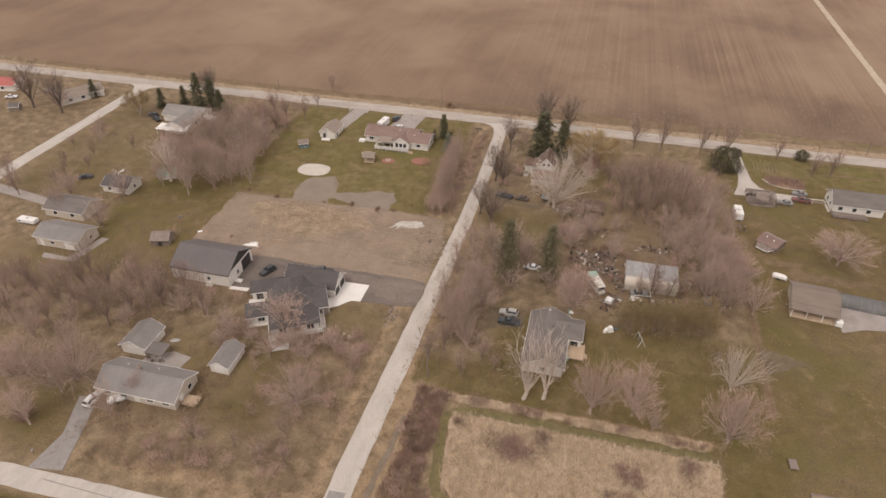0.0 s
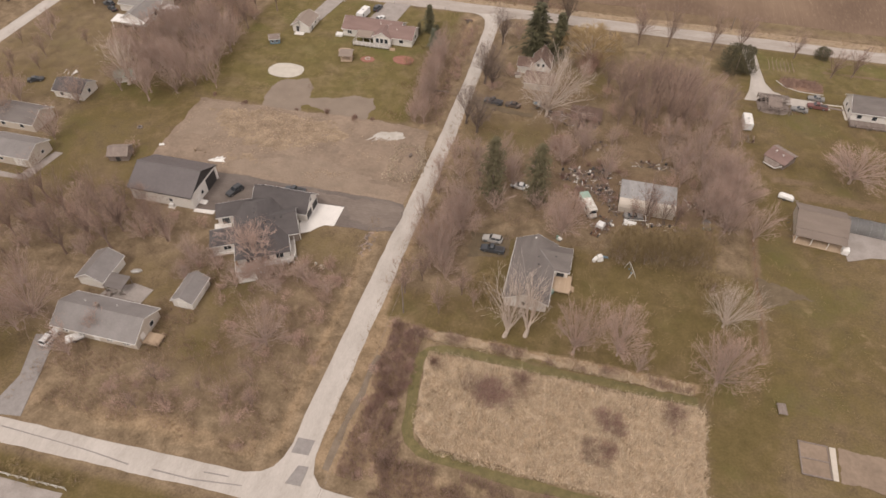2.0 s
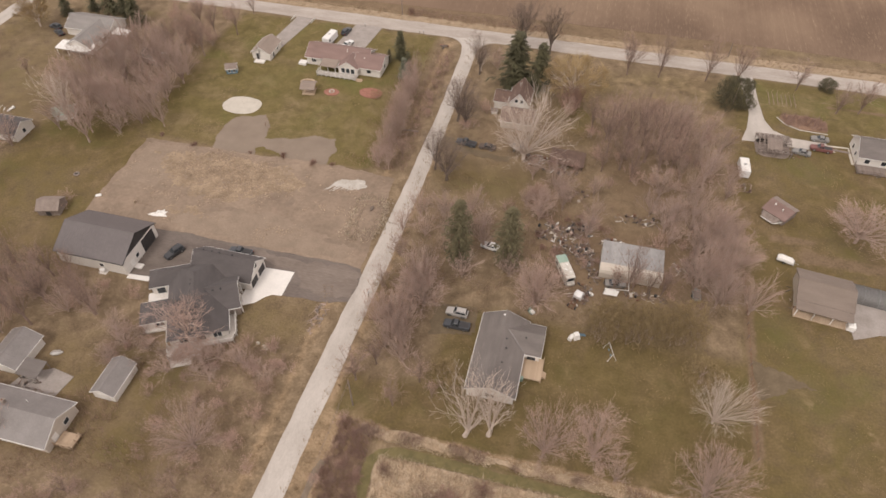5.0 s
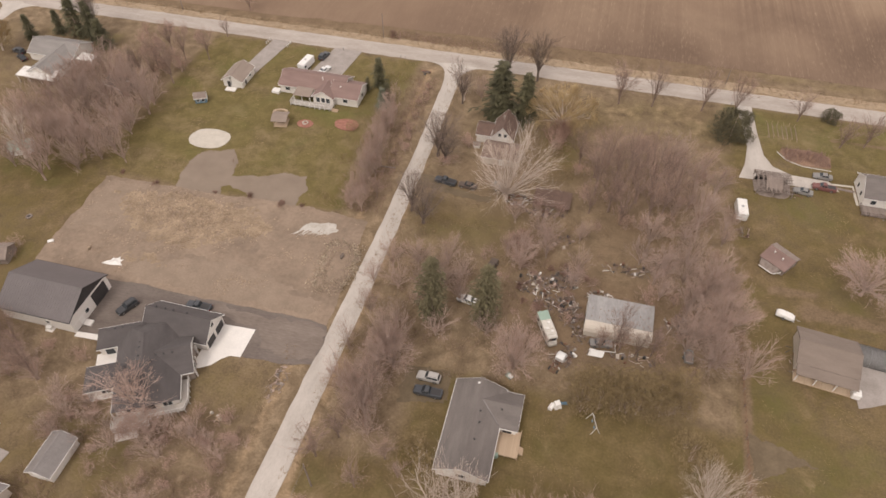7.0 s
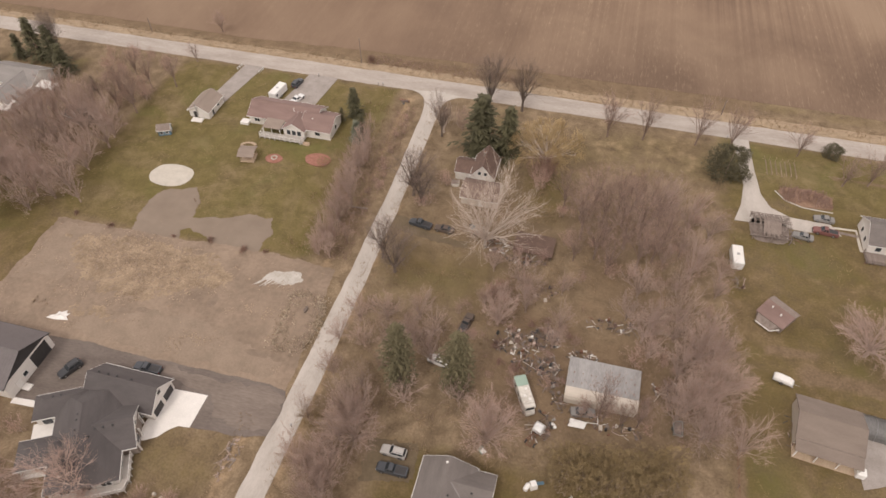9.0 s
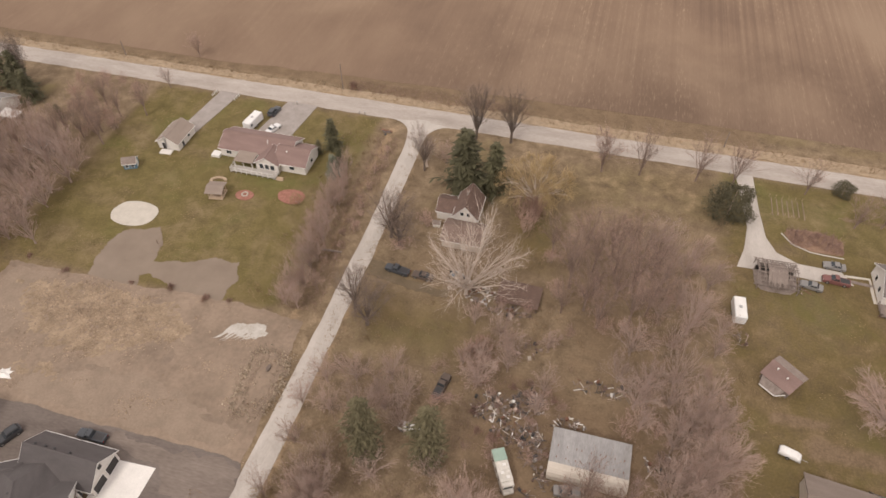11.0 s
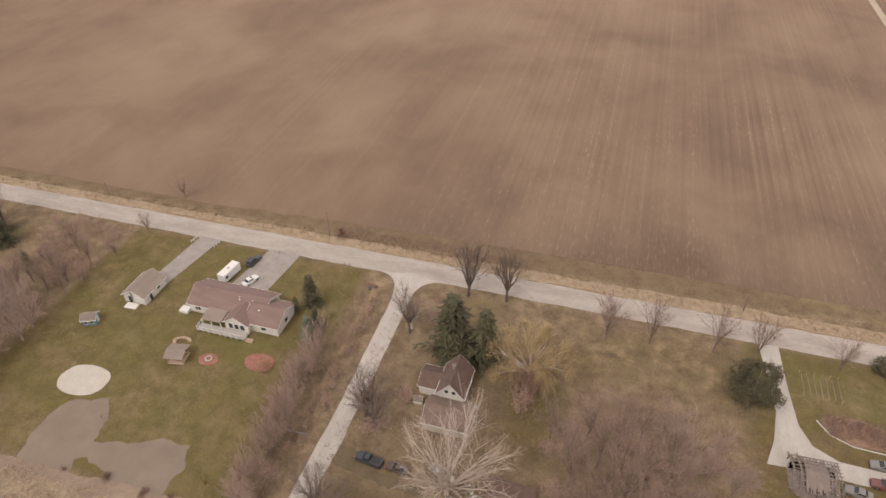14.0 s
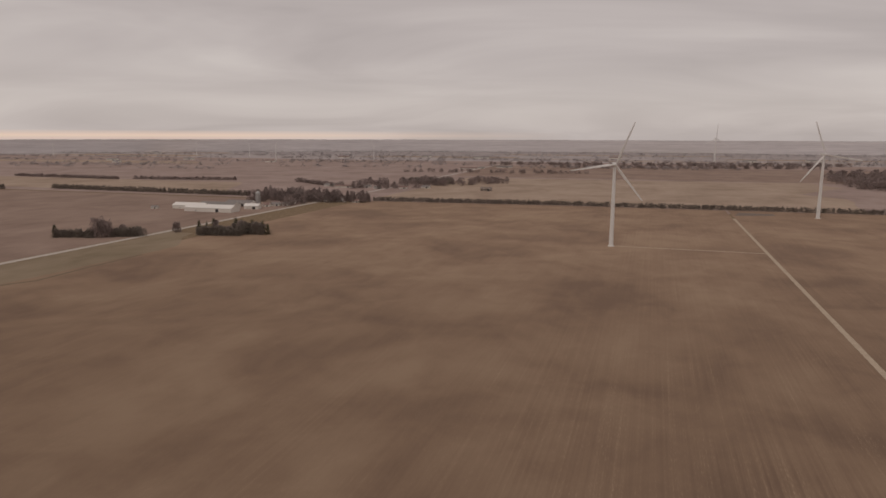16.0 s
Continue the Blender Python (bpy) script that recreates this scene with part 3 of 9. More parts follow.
make_ground()
road("road_main", [(-1500, 262), (1200, 262)], 7.0, GRAVEL_MAIN, "wide pale gravel road beside the ploughed field")
road("road_lane", [(-22.9, 80.6), (-22.3, 105), (-21.2, 140, 4.8), (-20.3, 165, 4.4), (-19.9, 185, 4.2), (-19.5, 215, 4.1), (-19.9, 245, 4.3), (-20.3, 256), (-20.3, 260)], 4.9, GRAVEL, "straight pale gravel lane between the houses", 0.07)
road("road_south", [(-600, 76.6), (-81, 79.2), (-33, 80.6), (-18, 81.1), (-11, 80.8), (60, 78.5), (700, 60)], 4.4, GRAVEL, "pale gravel road that meets the lane", 0.065)
road("road_west", [(-181, -290), (-179.5, 60), (-179, 177), (-178.5, 243), (-178.6, 260)], 5.4, GRAVEL, "pale gravel side road")
for side, mat_turn in ((1, 0), (-1, 1)):
    # the lane and the west road flare out where they meet the main road
    for centre, half in ((-20.3, 2.5), (-178.6, 2.6)):
        x = centre + side * half
        pts = [(x - side * 0.4, 259.2), (x - side * 0.4, 252)] + [(x + side * 6.5 * (1 - math.cos(a)), 252 + 6.6 * math.sin(a)) for a in np.linspace(0.05, 1.5, 8)]
        patch("road_flare", pts if side < 0 else pts[::-1], GRAVEL, "flared gravel corner of the junction", "road", 0.05)
patch("road_flare", [(-25.0, 82.2), (-25.0, 90), (-25.6, 87), (-26.6, 85), (-28.4, 83.6), (-32, 82.6), (-32, 81.8)], GRAVEL, "flared gravel corner of the lane", "road", 0.06)
patch("road_flare", [(-20.6, 82.4), (-14.4, 82.2), (-17.4, 83.6), (-19.2, 85.4), (-20.0, 88.2), (-20.5, 92)], GRAVEL, "flared gravel corner of the lane", "road", 0.06)
for seam in ([(-78.6, 79.9), (-60.8, 79.6), (-51.6, 79.0)], [(-47, 79.2), (-39.5, 79.3), (-30.4, 80.4)], [(-38, 81.0), (-33.4, 81.3)]):
    road("road_seam", seam, 0.22, PATCH, "dark tar seam in the pale road", 0.125, 0.03, 6, "road seam")
road("path_mown", [(46.6, 116.6), (28.3, 116.8), (15.4, 116.5), (2.7, 116.7), (-3.6, 116.6), (-6.2, 115.8), (-7.4, 114.2), (-7.1, 108.8), (-6.4, 102.3), (-5.7, 98.0), (-4.6, 95.8), (-2.3, 94.2), (4.0, 93.6), (11.6, 93.0), (22.4, 92.8), (48, 92.4)], 1.9, MOWN, "mown green path round the reed bed", 0.05, 0.25, 8, "path")
road("trim_ditch", [(-15.6, 112), (-15.9, 109.4), (-16.8, 99.7), (-17.4, 92.5), (-17.7, 86.6)], 1.3, DITCH, "shallow wet ditch beside the lane", 0.045, 0.3, 9, "ditch")
patch("asphalt_patch", [(-23.4, 82.6), (-20.6, 82.8), (-20.5, 86.4), (-22.4, 86.2)], PATCH, "grey repair at the corner of the lane", "road patch", 0.135)
patch("asphalt_patch", [(-24.6, 88.2), (-21.4, 88.4), (-21.3, 91.4), (-24.5, 91.2)], PATCH, "grey square repair in the gravel lane", "road patch", 0.135)

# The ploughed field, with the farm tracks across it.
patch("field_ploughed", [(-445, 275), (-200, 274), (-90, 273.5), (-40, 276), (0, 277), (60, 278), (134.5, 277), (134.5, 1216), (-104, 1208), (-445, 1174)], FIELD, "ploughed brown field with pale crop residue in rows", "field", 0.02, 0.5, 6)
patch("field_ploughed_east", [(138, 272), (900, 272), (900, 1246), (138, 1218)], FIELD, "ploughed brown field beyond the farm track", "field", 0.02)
road("track_field", [(136.2, 266), (136.2, 1112)], 3.2, TRACK, "straight pale service track across the field", 0.05)
road("track_turbine", [(-8, 832), (135, 832)], 3.0, TRACK, "narrow gravel track to the wind turbine", 0.04)
road("road_far", [(-503, 300), (-506, 1500), (-540, 2400), (-560, 4000)], 8, GRAVEL, "far gravel road between the farms", 0.08)
patch("field_strip_grass", [(-498, 300), (-447, 300), (-425, 560), (-425, 690), (-470, 770), (-498, 770)], FAR_GREEN, "strip of greenish winter grass beside the road", "field", 0.03, 4, 30)
road("trim_ditch", [(-430, 500), (-415.5, 527), (-419.7, 576), (-421.6, 642)], 3.0, MUD, "dark ditch through the winter grass", 0.07, 0.4, 5, "ditch")
patch("field_damp", [(142, 1152), (162, 1158), (196, 1168), (194, 1186), (150, 1190)], DARK_BARK, "dark damp hollow at the head of the track", "field", 0.05, 1.5, 5)
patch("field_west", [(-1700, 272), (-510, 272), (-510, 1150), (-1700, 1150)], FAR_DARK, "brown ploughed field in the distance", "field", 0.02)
patch("field_plain", [(-4800, 1152), (4000, 1185), (4000, 2950), (-4800, 2950)], FAR_FIELD, "brown fields of the far plain, greyed as by haze", "field", 0.006)
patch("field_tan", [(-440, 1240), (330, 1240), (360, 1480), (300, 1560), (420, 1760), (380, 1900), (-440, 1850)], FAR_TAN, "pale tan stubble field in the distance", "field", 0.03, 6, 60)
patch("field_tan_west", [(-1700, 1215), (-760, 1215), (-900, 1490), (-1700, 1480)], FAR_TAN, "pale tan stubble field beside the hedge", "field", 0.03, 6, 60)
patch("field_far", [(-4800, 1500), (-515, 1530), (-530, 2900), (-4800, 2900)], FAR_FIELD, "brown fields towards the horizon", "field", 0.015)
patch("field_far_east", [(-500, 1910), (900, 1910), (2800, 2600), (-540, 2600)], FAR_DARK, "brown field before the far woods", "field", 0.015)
patch("field_horizon", [(-4800, 2950), (4000, 2950), (3000, 4800), (-4000, 4800)], FAR_GREY, "far farmland under the horizon, greyed as by haze", "field", 0.01)

patch("verge_north", [(-400, 265.8), (400, 265.8), (400, 270.2), (60, 270.0), (0, 269.2), (-60, 269.0), (-400, 269.2)], STRAW, "straw-coloured grass verge along the road ditch", "verge", 0.03, 0.5, 2.5)

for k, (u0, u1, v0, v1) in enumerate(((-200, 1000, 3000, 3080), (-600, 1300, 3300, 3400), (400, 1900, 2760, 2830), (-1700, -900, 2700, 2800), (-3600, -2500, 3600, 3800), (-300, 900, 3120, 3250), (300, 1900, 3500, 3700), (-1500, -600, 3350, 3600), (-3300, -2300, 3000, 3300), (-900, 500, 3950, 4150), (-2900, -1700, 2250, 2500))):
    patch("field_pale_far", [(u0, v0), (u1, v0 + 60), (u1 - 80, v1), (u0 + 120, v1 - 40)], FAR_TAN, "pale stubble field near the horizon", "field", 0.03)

# Worked and paved ground among the houses.
patch("dirt_lot", [(-95, 155.5), (-24.0, 156.0), (-25.4, 187.2), (-46, 188.4), (-70, 187), (-95.5, 186.6)], DIRT, "graded bare dirt building lot", "dirt lot", 0.035, 0.5, 0.6)
patch("drive_asphalt", [(-73.4, 141.6), (-66, 142.4), (-46, 145.2), (-36.5, 144.8), (-27, 145.6), (-23.4, 146.6), (-23.0, 149.9), (-23.1, 153.5), (-23.8, 156.3), (-30.7, 157), (-45, 156.6), (-56, 156.2), (-70.6, 156.6), (-77, 156.0), (-77, 154.6), (-73.4, 154.4)], ASPHALT, "dark new asphalt drive and yard", "drive", 0.05, 0.3, 0.8)
patch("pad_concrete", [(-46.2, 140.0), (-44.6, 140.4), (-42.6, 141.6), (-41.3, 143.4), (-40, 144.5), (-37.8, 144.7), (-37.7, 151.6), (-46, 151.2), (-46.2, 144)], CONCRETE, "bright new concrete pad before the garage", "concrete pad", 0.09)
patch("path_concrete", [(-73.2, 140.9), (-68, 141.2), (-68, 142.5), (-73.2, 142.1)], CONCRETE, "short white concrete path", "path", 0.08)
patch("gravel_pale", [(-40.4, 180.9), (-38.7, 183.4), (-35, 184.6), (-31.6, 184.9), (-30.9, 182.6), (-33, 181.2), (-36.2, 180.2)], CRUSHED, "spread of pale crushed stone on dirt", "gravel", 0.05, 0.7, 0.25)
patch("sand_oval", [(-77.3 + x, 206.8 + y) for x, y in blob_outline(5.7, 4.1, 0.04, 2, 40, 0.12)], SAND, "oval of pale sand in the lawn", "sand", 0.08)
patch("pond_west", [(-70.8, 186.2), (-64.0, 186.4), (-65.7, 190.3), (-64.8, 192.8), (-65.2, 195.8), (-65.4, 199.7), (-68.9, 204.2), (-73.9, 201.9), (-77.5, 199.2), (-77.6, 192.2), (-76.3, 187.0)], WATER, "flat brown flood water in the lawn", "water", 0.024, 0.6, 0.35, 31)
patch("pond_east", [(-65.6, 189.8), (-63.5, 190.9), (-59.1, 189.6), (-55.2, 187.2), (-49.8, 186.7), (-44.3, 187.6), (-44.9, 190.8), (-43.9, 194.0), (-46.1, 198.8), (-51.9, 198.8), (-57.0, 196.5), (-62.3, 194.7), (-66.4, 193.6)], WATER, "flat brown flood water beside the dirt", "water", 0.026, 0.6, 0.35, 27)
patch("pool_east", [(60.2, 143.6), (63.6, 145), (67, 147.2), (71.4, 149.2), (66, 151.2), (61.4, 152.8), (60, 153.4)], MUD, "damp bare mud patch in the lawn", "mud", 0.022, 0.9, 0.4)
patch("mulch_ring", [(-54.6 + x, 219.4 + y) for x, y in blob_outline(2.3, 1.8, 0.05, 4, 24)], MULCH, "round red mulch bed with a fire pit", "mulch bed", 0.1)
patch("mulch_bed", [(-43.2 + x, 221.8 + y) for x, y in blob_outline(3.6, 2.5, 0.08, 5, 24)], MULCH, "red mulch bed beside a clipped shrub", "mulch bed", 0.1)
patch("drive_garage", [(-84, 239.4), (-79, 238.6), (-75.6, 258.8), (-81.8, 258.8)], DRIVE, "grey concrete drive to the small garage", "drive", 0.06)
patch("drive_ranch", [(-63.5, 241), (-53.5, 241), (-51.4, 258.8), (-60.5, 258.8)], DRIVE, "wide grey drive beside the ranch house", "drive", 0.06)
patch("drive_south", [(-86.2, 99.5), (-81.8, 100.4), (-79.4, 92), (-76.6, 82.4), (-83.6, 81.4), (-82.6, 90)], PATCH, "worn grey drive that widens at the road", "drive", 0.06, 0.15, 3)
patch("drive_old", [(-18.6, 207.4), (-14, 207), (-8, 204), (2, 203), (2, 201), (-9, 201.5), (-18.6, 203.5)], MUD, "muddy track to the old house", "drive", 0.03, 0.6, 0.6)
patch("drive_farm", [(62.5, 258.6), (66.8, 258.6), (67.6, 246), (68.6, 237), (70.6, 232.6), (75, 230.2), (84, 230), (86, 226.6), (78, 226), (69.5, 226.4), (61.8, 226), (63.6, 232), (64.6, 239.5), (63.6, 250)], GRAVEL, "curved pale gravel drive", "drive", 0.06)
patch("drive_shop", [(80.5, 163), (86, 165.5), (110, 168), (110, 178), (81, 176)], DRIVE, "gravel yard beside the shop", "drive", 0.05, 0.4, 3)
patch("flower_bed", [(72.6, 239.6), (74.5, 236.6), (78.2, 234.9), (85, 234.7), (85.6, 239.6), (80.3, 241.9), (74.8, 241.4)], BARK_MULCH, "long planted bed of dead perennials", "garden bed", 0.1, 0.4, 0.6)
road("trim_bed", [(72.2, 239.4), (74.3, 236.3), (78.1, 234.6), (85.1, 234.4)], 0.22, DECK_GREY, "pale stone edging of the garden bed", 0.1, 0.05, 3, "edging")
road("path_farm", [(84.6, 229.1), (89.6, 229.4), (89.7, 222.8), (96, 222.2)], 0.7, SAND, "narrow pale garden path", 0.06, 0.08, 4, "path")
patch("yard_mud", [(-4.6, 143.4), (4.6, 144.4), (4.2, 152), (-1, 152.4), (-5, 150.6)], MUD, "muddy parking place beside the house", "drive", 0.02, 0.9, 0.5)
patch("drive_west", [(-176, 168), (-150, 164), (-141, 168), (-141, 171), (-150, 167.5), (-176, 172)], DRIVE, "gravel drive to the dark house", "drive", 0.04, 0.3, 4)
patch("slab_south", [(-80.5, 109.8), (-70, 110.3), (-69, 116), (-74, 116.8), (-79, 114)], DRIVE, "old concrete patio between house and garage", "patio", 0.06)
patch("apron_west", [(-132, 142.6), (-124, 142.2), (-121, 153), (-118.6, 153), (-120.8, 141), (-131, 140.4)], DRIVE, "concrete apron beside the outbuilding", "concrete apron", 0.06)

patch("yard_south", [(-112, 58), (-59.4, 58), (-59.6, 71.6), (-112, 71.0)], DRIVE, "grey concrete yard behind the clipped hedge", "yard", 0.05, 0.1, 4)

# Reed bed with its mown ring and the scrub beside it.
patch("reed_bed", [(-5.2, 115.2), (-6.2, 113.6), (-5.2, 102), (-4.2, 97.4), (-1.4, 95.2), (47.6, 93.8), (47.8, 113.6), (46.4, 115.4)], REED_BED, "matted floor of the dry reed bed", "reed bed", 0.15, 0.35, 1.5)


def blades(name, count, place, height, width, lean, mat, label, category, seed, clump=3):
    """A great many thin upright blades in clumps, as one mesh."""
    rng = random.Random(seed)
    verts, faces = [], []
    made = 0
    while made < count:
        spot = place(rng)
        if spot is None:
            continue
        u, v, size = spot
        for _ in range(clump):
            a, b = rng.uniform(0, 6.28), rng.uniform(0, 6.28)
            h, w = height * size * rng.uniform(0.6, 1.25), width * rng.uniform(0.7, 1.3)
            x, y = u + rng.uniform(-0.3, 0.3), v + rng.uniform(-0.3, 0.3)
            k = lean * h * rng.uniform(0.2, 1)
            n = len(verts)
            verts += [(x - w * math.cos(a), y - w * math.sin(a), -0.1), (x + w * math.cos(a), y + w * math.sin(a), -0.1), (x + k * math.cos(b), y + k * math.sin(b), h)]
            faces.append((n, n + 1, n + 2))
            made += 1
    ob = new(name, raw(name, verts, faces, mat))
    ob.matrix_basis = SITE
    return tagged(ob, label, category, kind="stuff")


def reed_place(rng):
    u, v = rng.uniform(-6.0, 48.0), rng.uniform(94.0, 115.4)
    if u < -5.9 + (113 - v) * 0.06 + max(0, 99 - v) * 0.9:
        return None
    f = abs(noise.noise((u * 0.55, v * 0.55, 3)) + 0.5 * noise.noise((u * 1.3, v * 1.3, 7)))
    # narrow open runs wind between the standing reeds
    return (u, v, 1.0) if f > 0.1 else None


def strip_place(rng):
    u, v = rng.uniform(-9.5, 45.5), rng.uniform(118.0, 120.4)
    return (u, v, 0.8) if noise.noise((u * 0.3, v * 0.3, 4)) > -0.15 else None


def in_rows(rows):
    sizes = [(r[1] - r[0]) * (r[3] - r[2]) for r in rows]

    def place(rng):
        u0, u1, v0, v1, keep = rng.choices(rows, sizes)[0]
        u, v = rng.uniform(u0, u1), rng.uniform(v0, v1)
        return (u, v, rng.uniform(0.5, 1.2)) if noise.noise((u * 0.16, v * 0.16, 11)) > keep else None

    return place


def bumpy(name, corners, cell, amp, base, mat, label, category, seed, soft=3.0, hollow=None):
    """Rough turned ground that rises out of the sheet below without a drawn edge."""
    us, vs = [c[0] for c in corners], [c[1] for c in corners]
    nu, nv = int((max(us) - min(us)) / cell) + 1, int((max(vs) - min(vs)) / cell) + 1
    verts, faces = [], []
    rng = random.Random(seed)
    for j in range(nv + 1):
        for i in range(nu + 1):
            u, v = min(us) + (i + rng.uniform(-0.35, 0.35)) * cell, min(vs) + (j + rng.uniform(-0.35, 0.35)) * cell
            near, hit = 1e9, False
            for n, (x, y) in enumerate(corners):
                X, Y = corners[n - 1]
                if (y > v) != (Y > v) and u < (X - x) * (v - y) / (Y - y) + x:
                    hit = not hit
                f = min(1.0, max(0.0, ((u - x) * (X - x) + (v - y) * (Y - y)) / ((X - x) ** 2 + (Y - y) ** 2)))
                near = min(near, math.hypot(u - x - f * (X - x), v - y - f * (Y - y)))
            depth = (near if hit else -near) + 2.0 * noise.noise((u * 0.3, v * 0.3, seed))
            rise = min(1.0, depth / soft)
            z = base * rise + amp * rise * (noise.noise((u * 1.3, v * 1.3, seed)) + 0.5 * noise.noise((u * 0.35, v * 0.35, seed + 3)) + 0.5 * rng.uniform(-1, 1))
            if hollow:
                z -= hollow * max(0.0, min(1.0, (near if hit else 0.0) / 1.6 - 0.75))
            verts.append((u, v, max(-0.25, z)))
    for j in range(nv):
        for i in range(nu):
            p = j * (nu + 1) + i
            quad = (p, p + 1, p + nu + 2, p + nu + 1)
            if max(verts[k][2] for k in quad) > 0.0:
                faces.append(quad)
    ob = new(name, raw(name, verts, faces, mat))
    ob.matrix_basis = SITE
    return tagged(ob, label, category, kind="structure")


bumpy("dirt_rough", [(-91, 182), (-78, 186), (-54, 185), (-45, 181), (-46, 176), (-53, 173), (-61, 168.5), (-72, 167.5), (-83, 173)], 0.38, 0.16, 0.09, RUBBLE, "rough stony turned soil in the lot", "soil", 3)
bumpy("dirt_rough", [(-82, 165), (-70, 166), (-62, 163.5), (-62, 161), (-74, 160.6)], 0.45, 0.13, 0.06, RUBBLE, "rough stony turned soil beside the yard", "soil", 8)
bumpy("soil_berm", [(-31.4, 179), (-23.8, 178.4), (-23.4, 170), (-25, 165), (-30.6, 164.8), (-31.4, 172)], 0.3, 0.22, 0.42, DIRT, "oval bank of thrown-up soil and stone", "soil berm", 4, 1.6, 0.62)
# flat disc; the darkness of the pit is put into its colour
patch("pit_floor", [(-27.4 + x, 175.2 + y) for x, y in blob_outline(0.4, 0.7, 0.25, 6, 20)], DARK_BARK, "flat dark disc for the open pit in the bank", "pit", 0.4)


def clods():
    """Loose clods and stones over the graded lot."""
    rng = random.Random(12)
    verts, faces = [], []
    while len(faces) < 4 * 6500:
        u, v = rng.uniform(-94, -27), rng.uniform(158.5, 187)
        rough = 0.75 * math.exp(-((u + 68) / 17) ** 2 - ((v - 178) / 7) ** 2)
        if rough + 0.7 * noise.noise((u * 0.13, v * 0.2, 5)) + 0.4 * noise.noise((u * 0.5, v * 0.5, 2)) < rng.uniform(0.1, 0.8):
            continue
        s = 0.06 + (0.2 + 0.28 * rough) * rng.random() ** 2
        n = len(verts)
        a = rng.uniform(0, 6.283)
        for k in range(3):
            verts.append((u + s * math.cos(a + k * 2.1) * rng.uniform(0.7, 1.3), v + s * math.sin(a + k * 2.1) * rng.uniform(0.7, 1.3), 0.02))
        verts.append((u, v, 0.03 + s * rng.uniform(0.5, 1.0)))
        faces += [(n, n + 1, n + 3), (n + 1, n + 2, n + 3), (n + 2, n, n + 3), (n + 2, n + 1, n)]
    ob = new("clods", raw("clods", verts, faces, CLOD))
    ob.matrix_basis = SITE
    tagged(ob, "loose clods and stones on the graded dirt", "clods", kind="stuff")


clods()
patch("dirt_crust", [(-94, 168), (-84, 170), (-80, 180), (-84, 185.6), (-93.6, 185.4), (-94.6, 176)], CRUST, "smooth dry crust on the graded dirt", "soil", 0.04, 1.0, 1.0, 3)
patch("dirt_crust", [(-60, 157.4), (-44, 157.6), (-28, 158.4), (-27, 162), (-36, 164), (-48, 168), (-60, 166), (-70, 163), (-73, 158.6)], CRUST, "smooth dry crust on the graded dirt", "soil", 0.041, 1.2, 1.0, 5)
for u, v, a, b, k in ((-32.8, 162.6, 2.4, 0.9, 1), (-65.2, 165.6, 1.6, 0.8, 2), (-60.6, 166.6, 2.0, 0.7, 3), (-47.6, 172.4, 0.9, 1.8, 4)):
    patch("damp_soil", [(u + x, v + y) for x, y in blob_outline(a, b, 0.3, k, 24)], SOIL_DAMP, "small damp hollow in the graded dirt", "soil", 0.047, 0.3, 0.3, k)
for k in range(7):
    u, v = -39.4 + 1.1 * k, 180.6 + 0.35 * k
    patch("gravel_streak", [(u, v + 1.4), (u - 0.4, v), (u - 1.9, v - 1.9 - 0.4 * (k % 3)), (u - 0.6, v - 1.0), (u + 0.5, v + 0.6)], CRUSHED, "streak of crushed stone raked over dirt", "gravel", 0.049, 0.25, 0.3, k)
patch("drive_dust", [(-36, 147.6), (-29, 147.4), (-23.6, 148), (-23.8, 155.6), (-30, 156.2), (-38, 155.4), (-48, 155.6), (-52, 153.8), (-44, 152.8), (-36, 152)], DUSTY, "dust dragged over the asphalt from the lot", "drive", 0.056, 1.0, 0.8)


def bank_stones():
    """Pale stones and broken clods on the bank round the pit."""
    rng = random.Random(5)
    verts, faces = [], []
    ring = [(-30.7, 178.5), (-24.2, 177.7), (-23.6, 170.5), (-25.0, 165.8), (-30.1, 165.7), (-30.7, 172.1)]
    for _ in range(1500):
        k, f = rng.randrange(6), rng.random()
        (x, y), (X, Y) = ring[k], ring[(k + 1) % 6]
        u, v = x + (X - x) * f + rng.gauss(0, 0.9), y + (Y - y) * f + rng.gauss(0, 0.9)
        s, a, n = 0.06 + 0.26 * rng.random() ** 3, rng.uniform(0, 6.28), len(verts)
        for c in range(3):
            verts.append((u + s * math.cos(a + c * 2.1), v + s * math.sin(a + c * 2.1) * rng.uniform(0.6, 1.2), 0.1))
        verts.append((u, v, 0.36 + s * rng.uniform(0.3, 0.9)))
        faces += [(n, n + 1, n + 3), (n + 1, n + 2, n + 3), (n + 2, n, n + 3)]
    ob = new("stones", raw("stones", verts, faces, PALE_STONE))
    ob.matrix_basis = SITE
    tagged(ob, "tan stones and clods on the bank round the pit", "stones", kind="stuff")


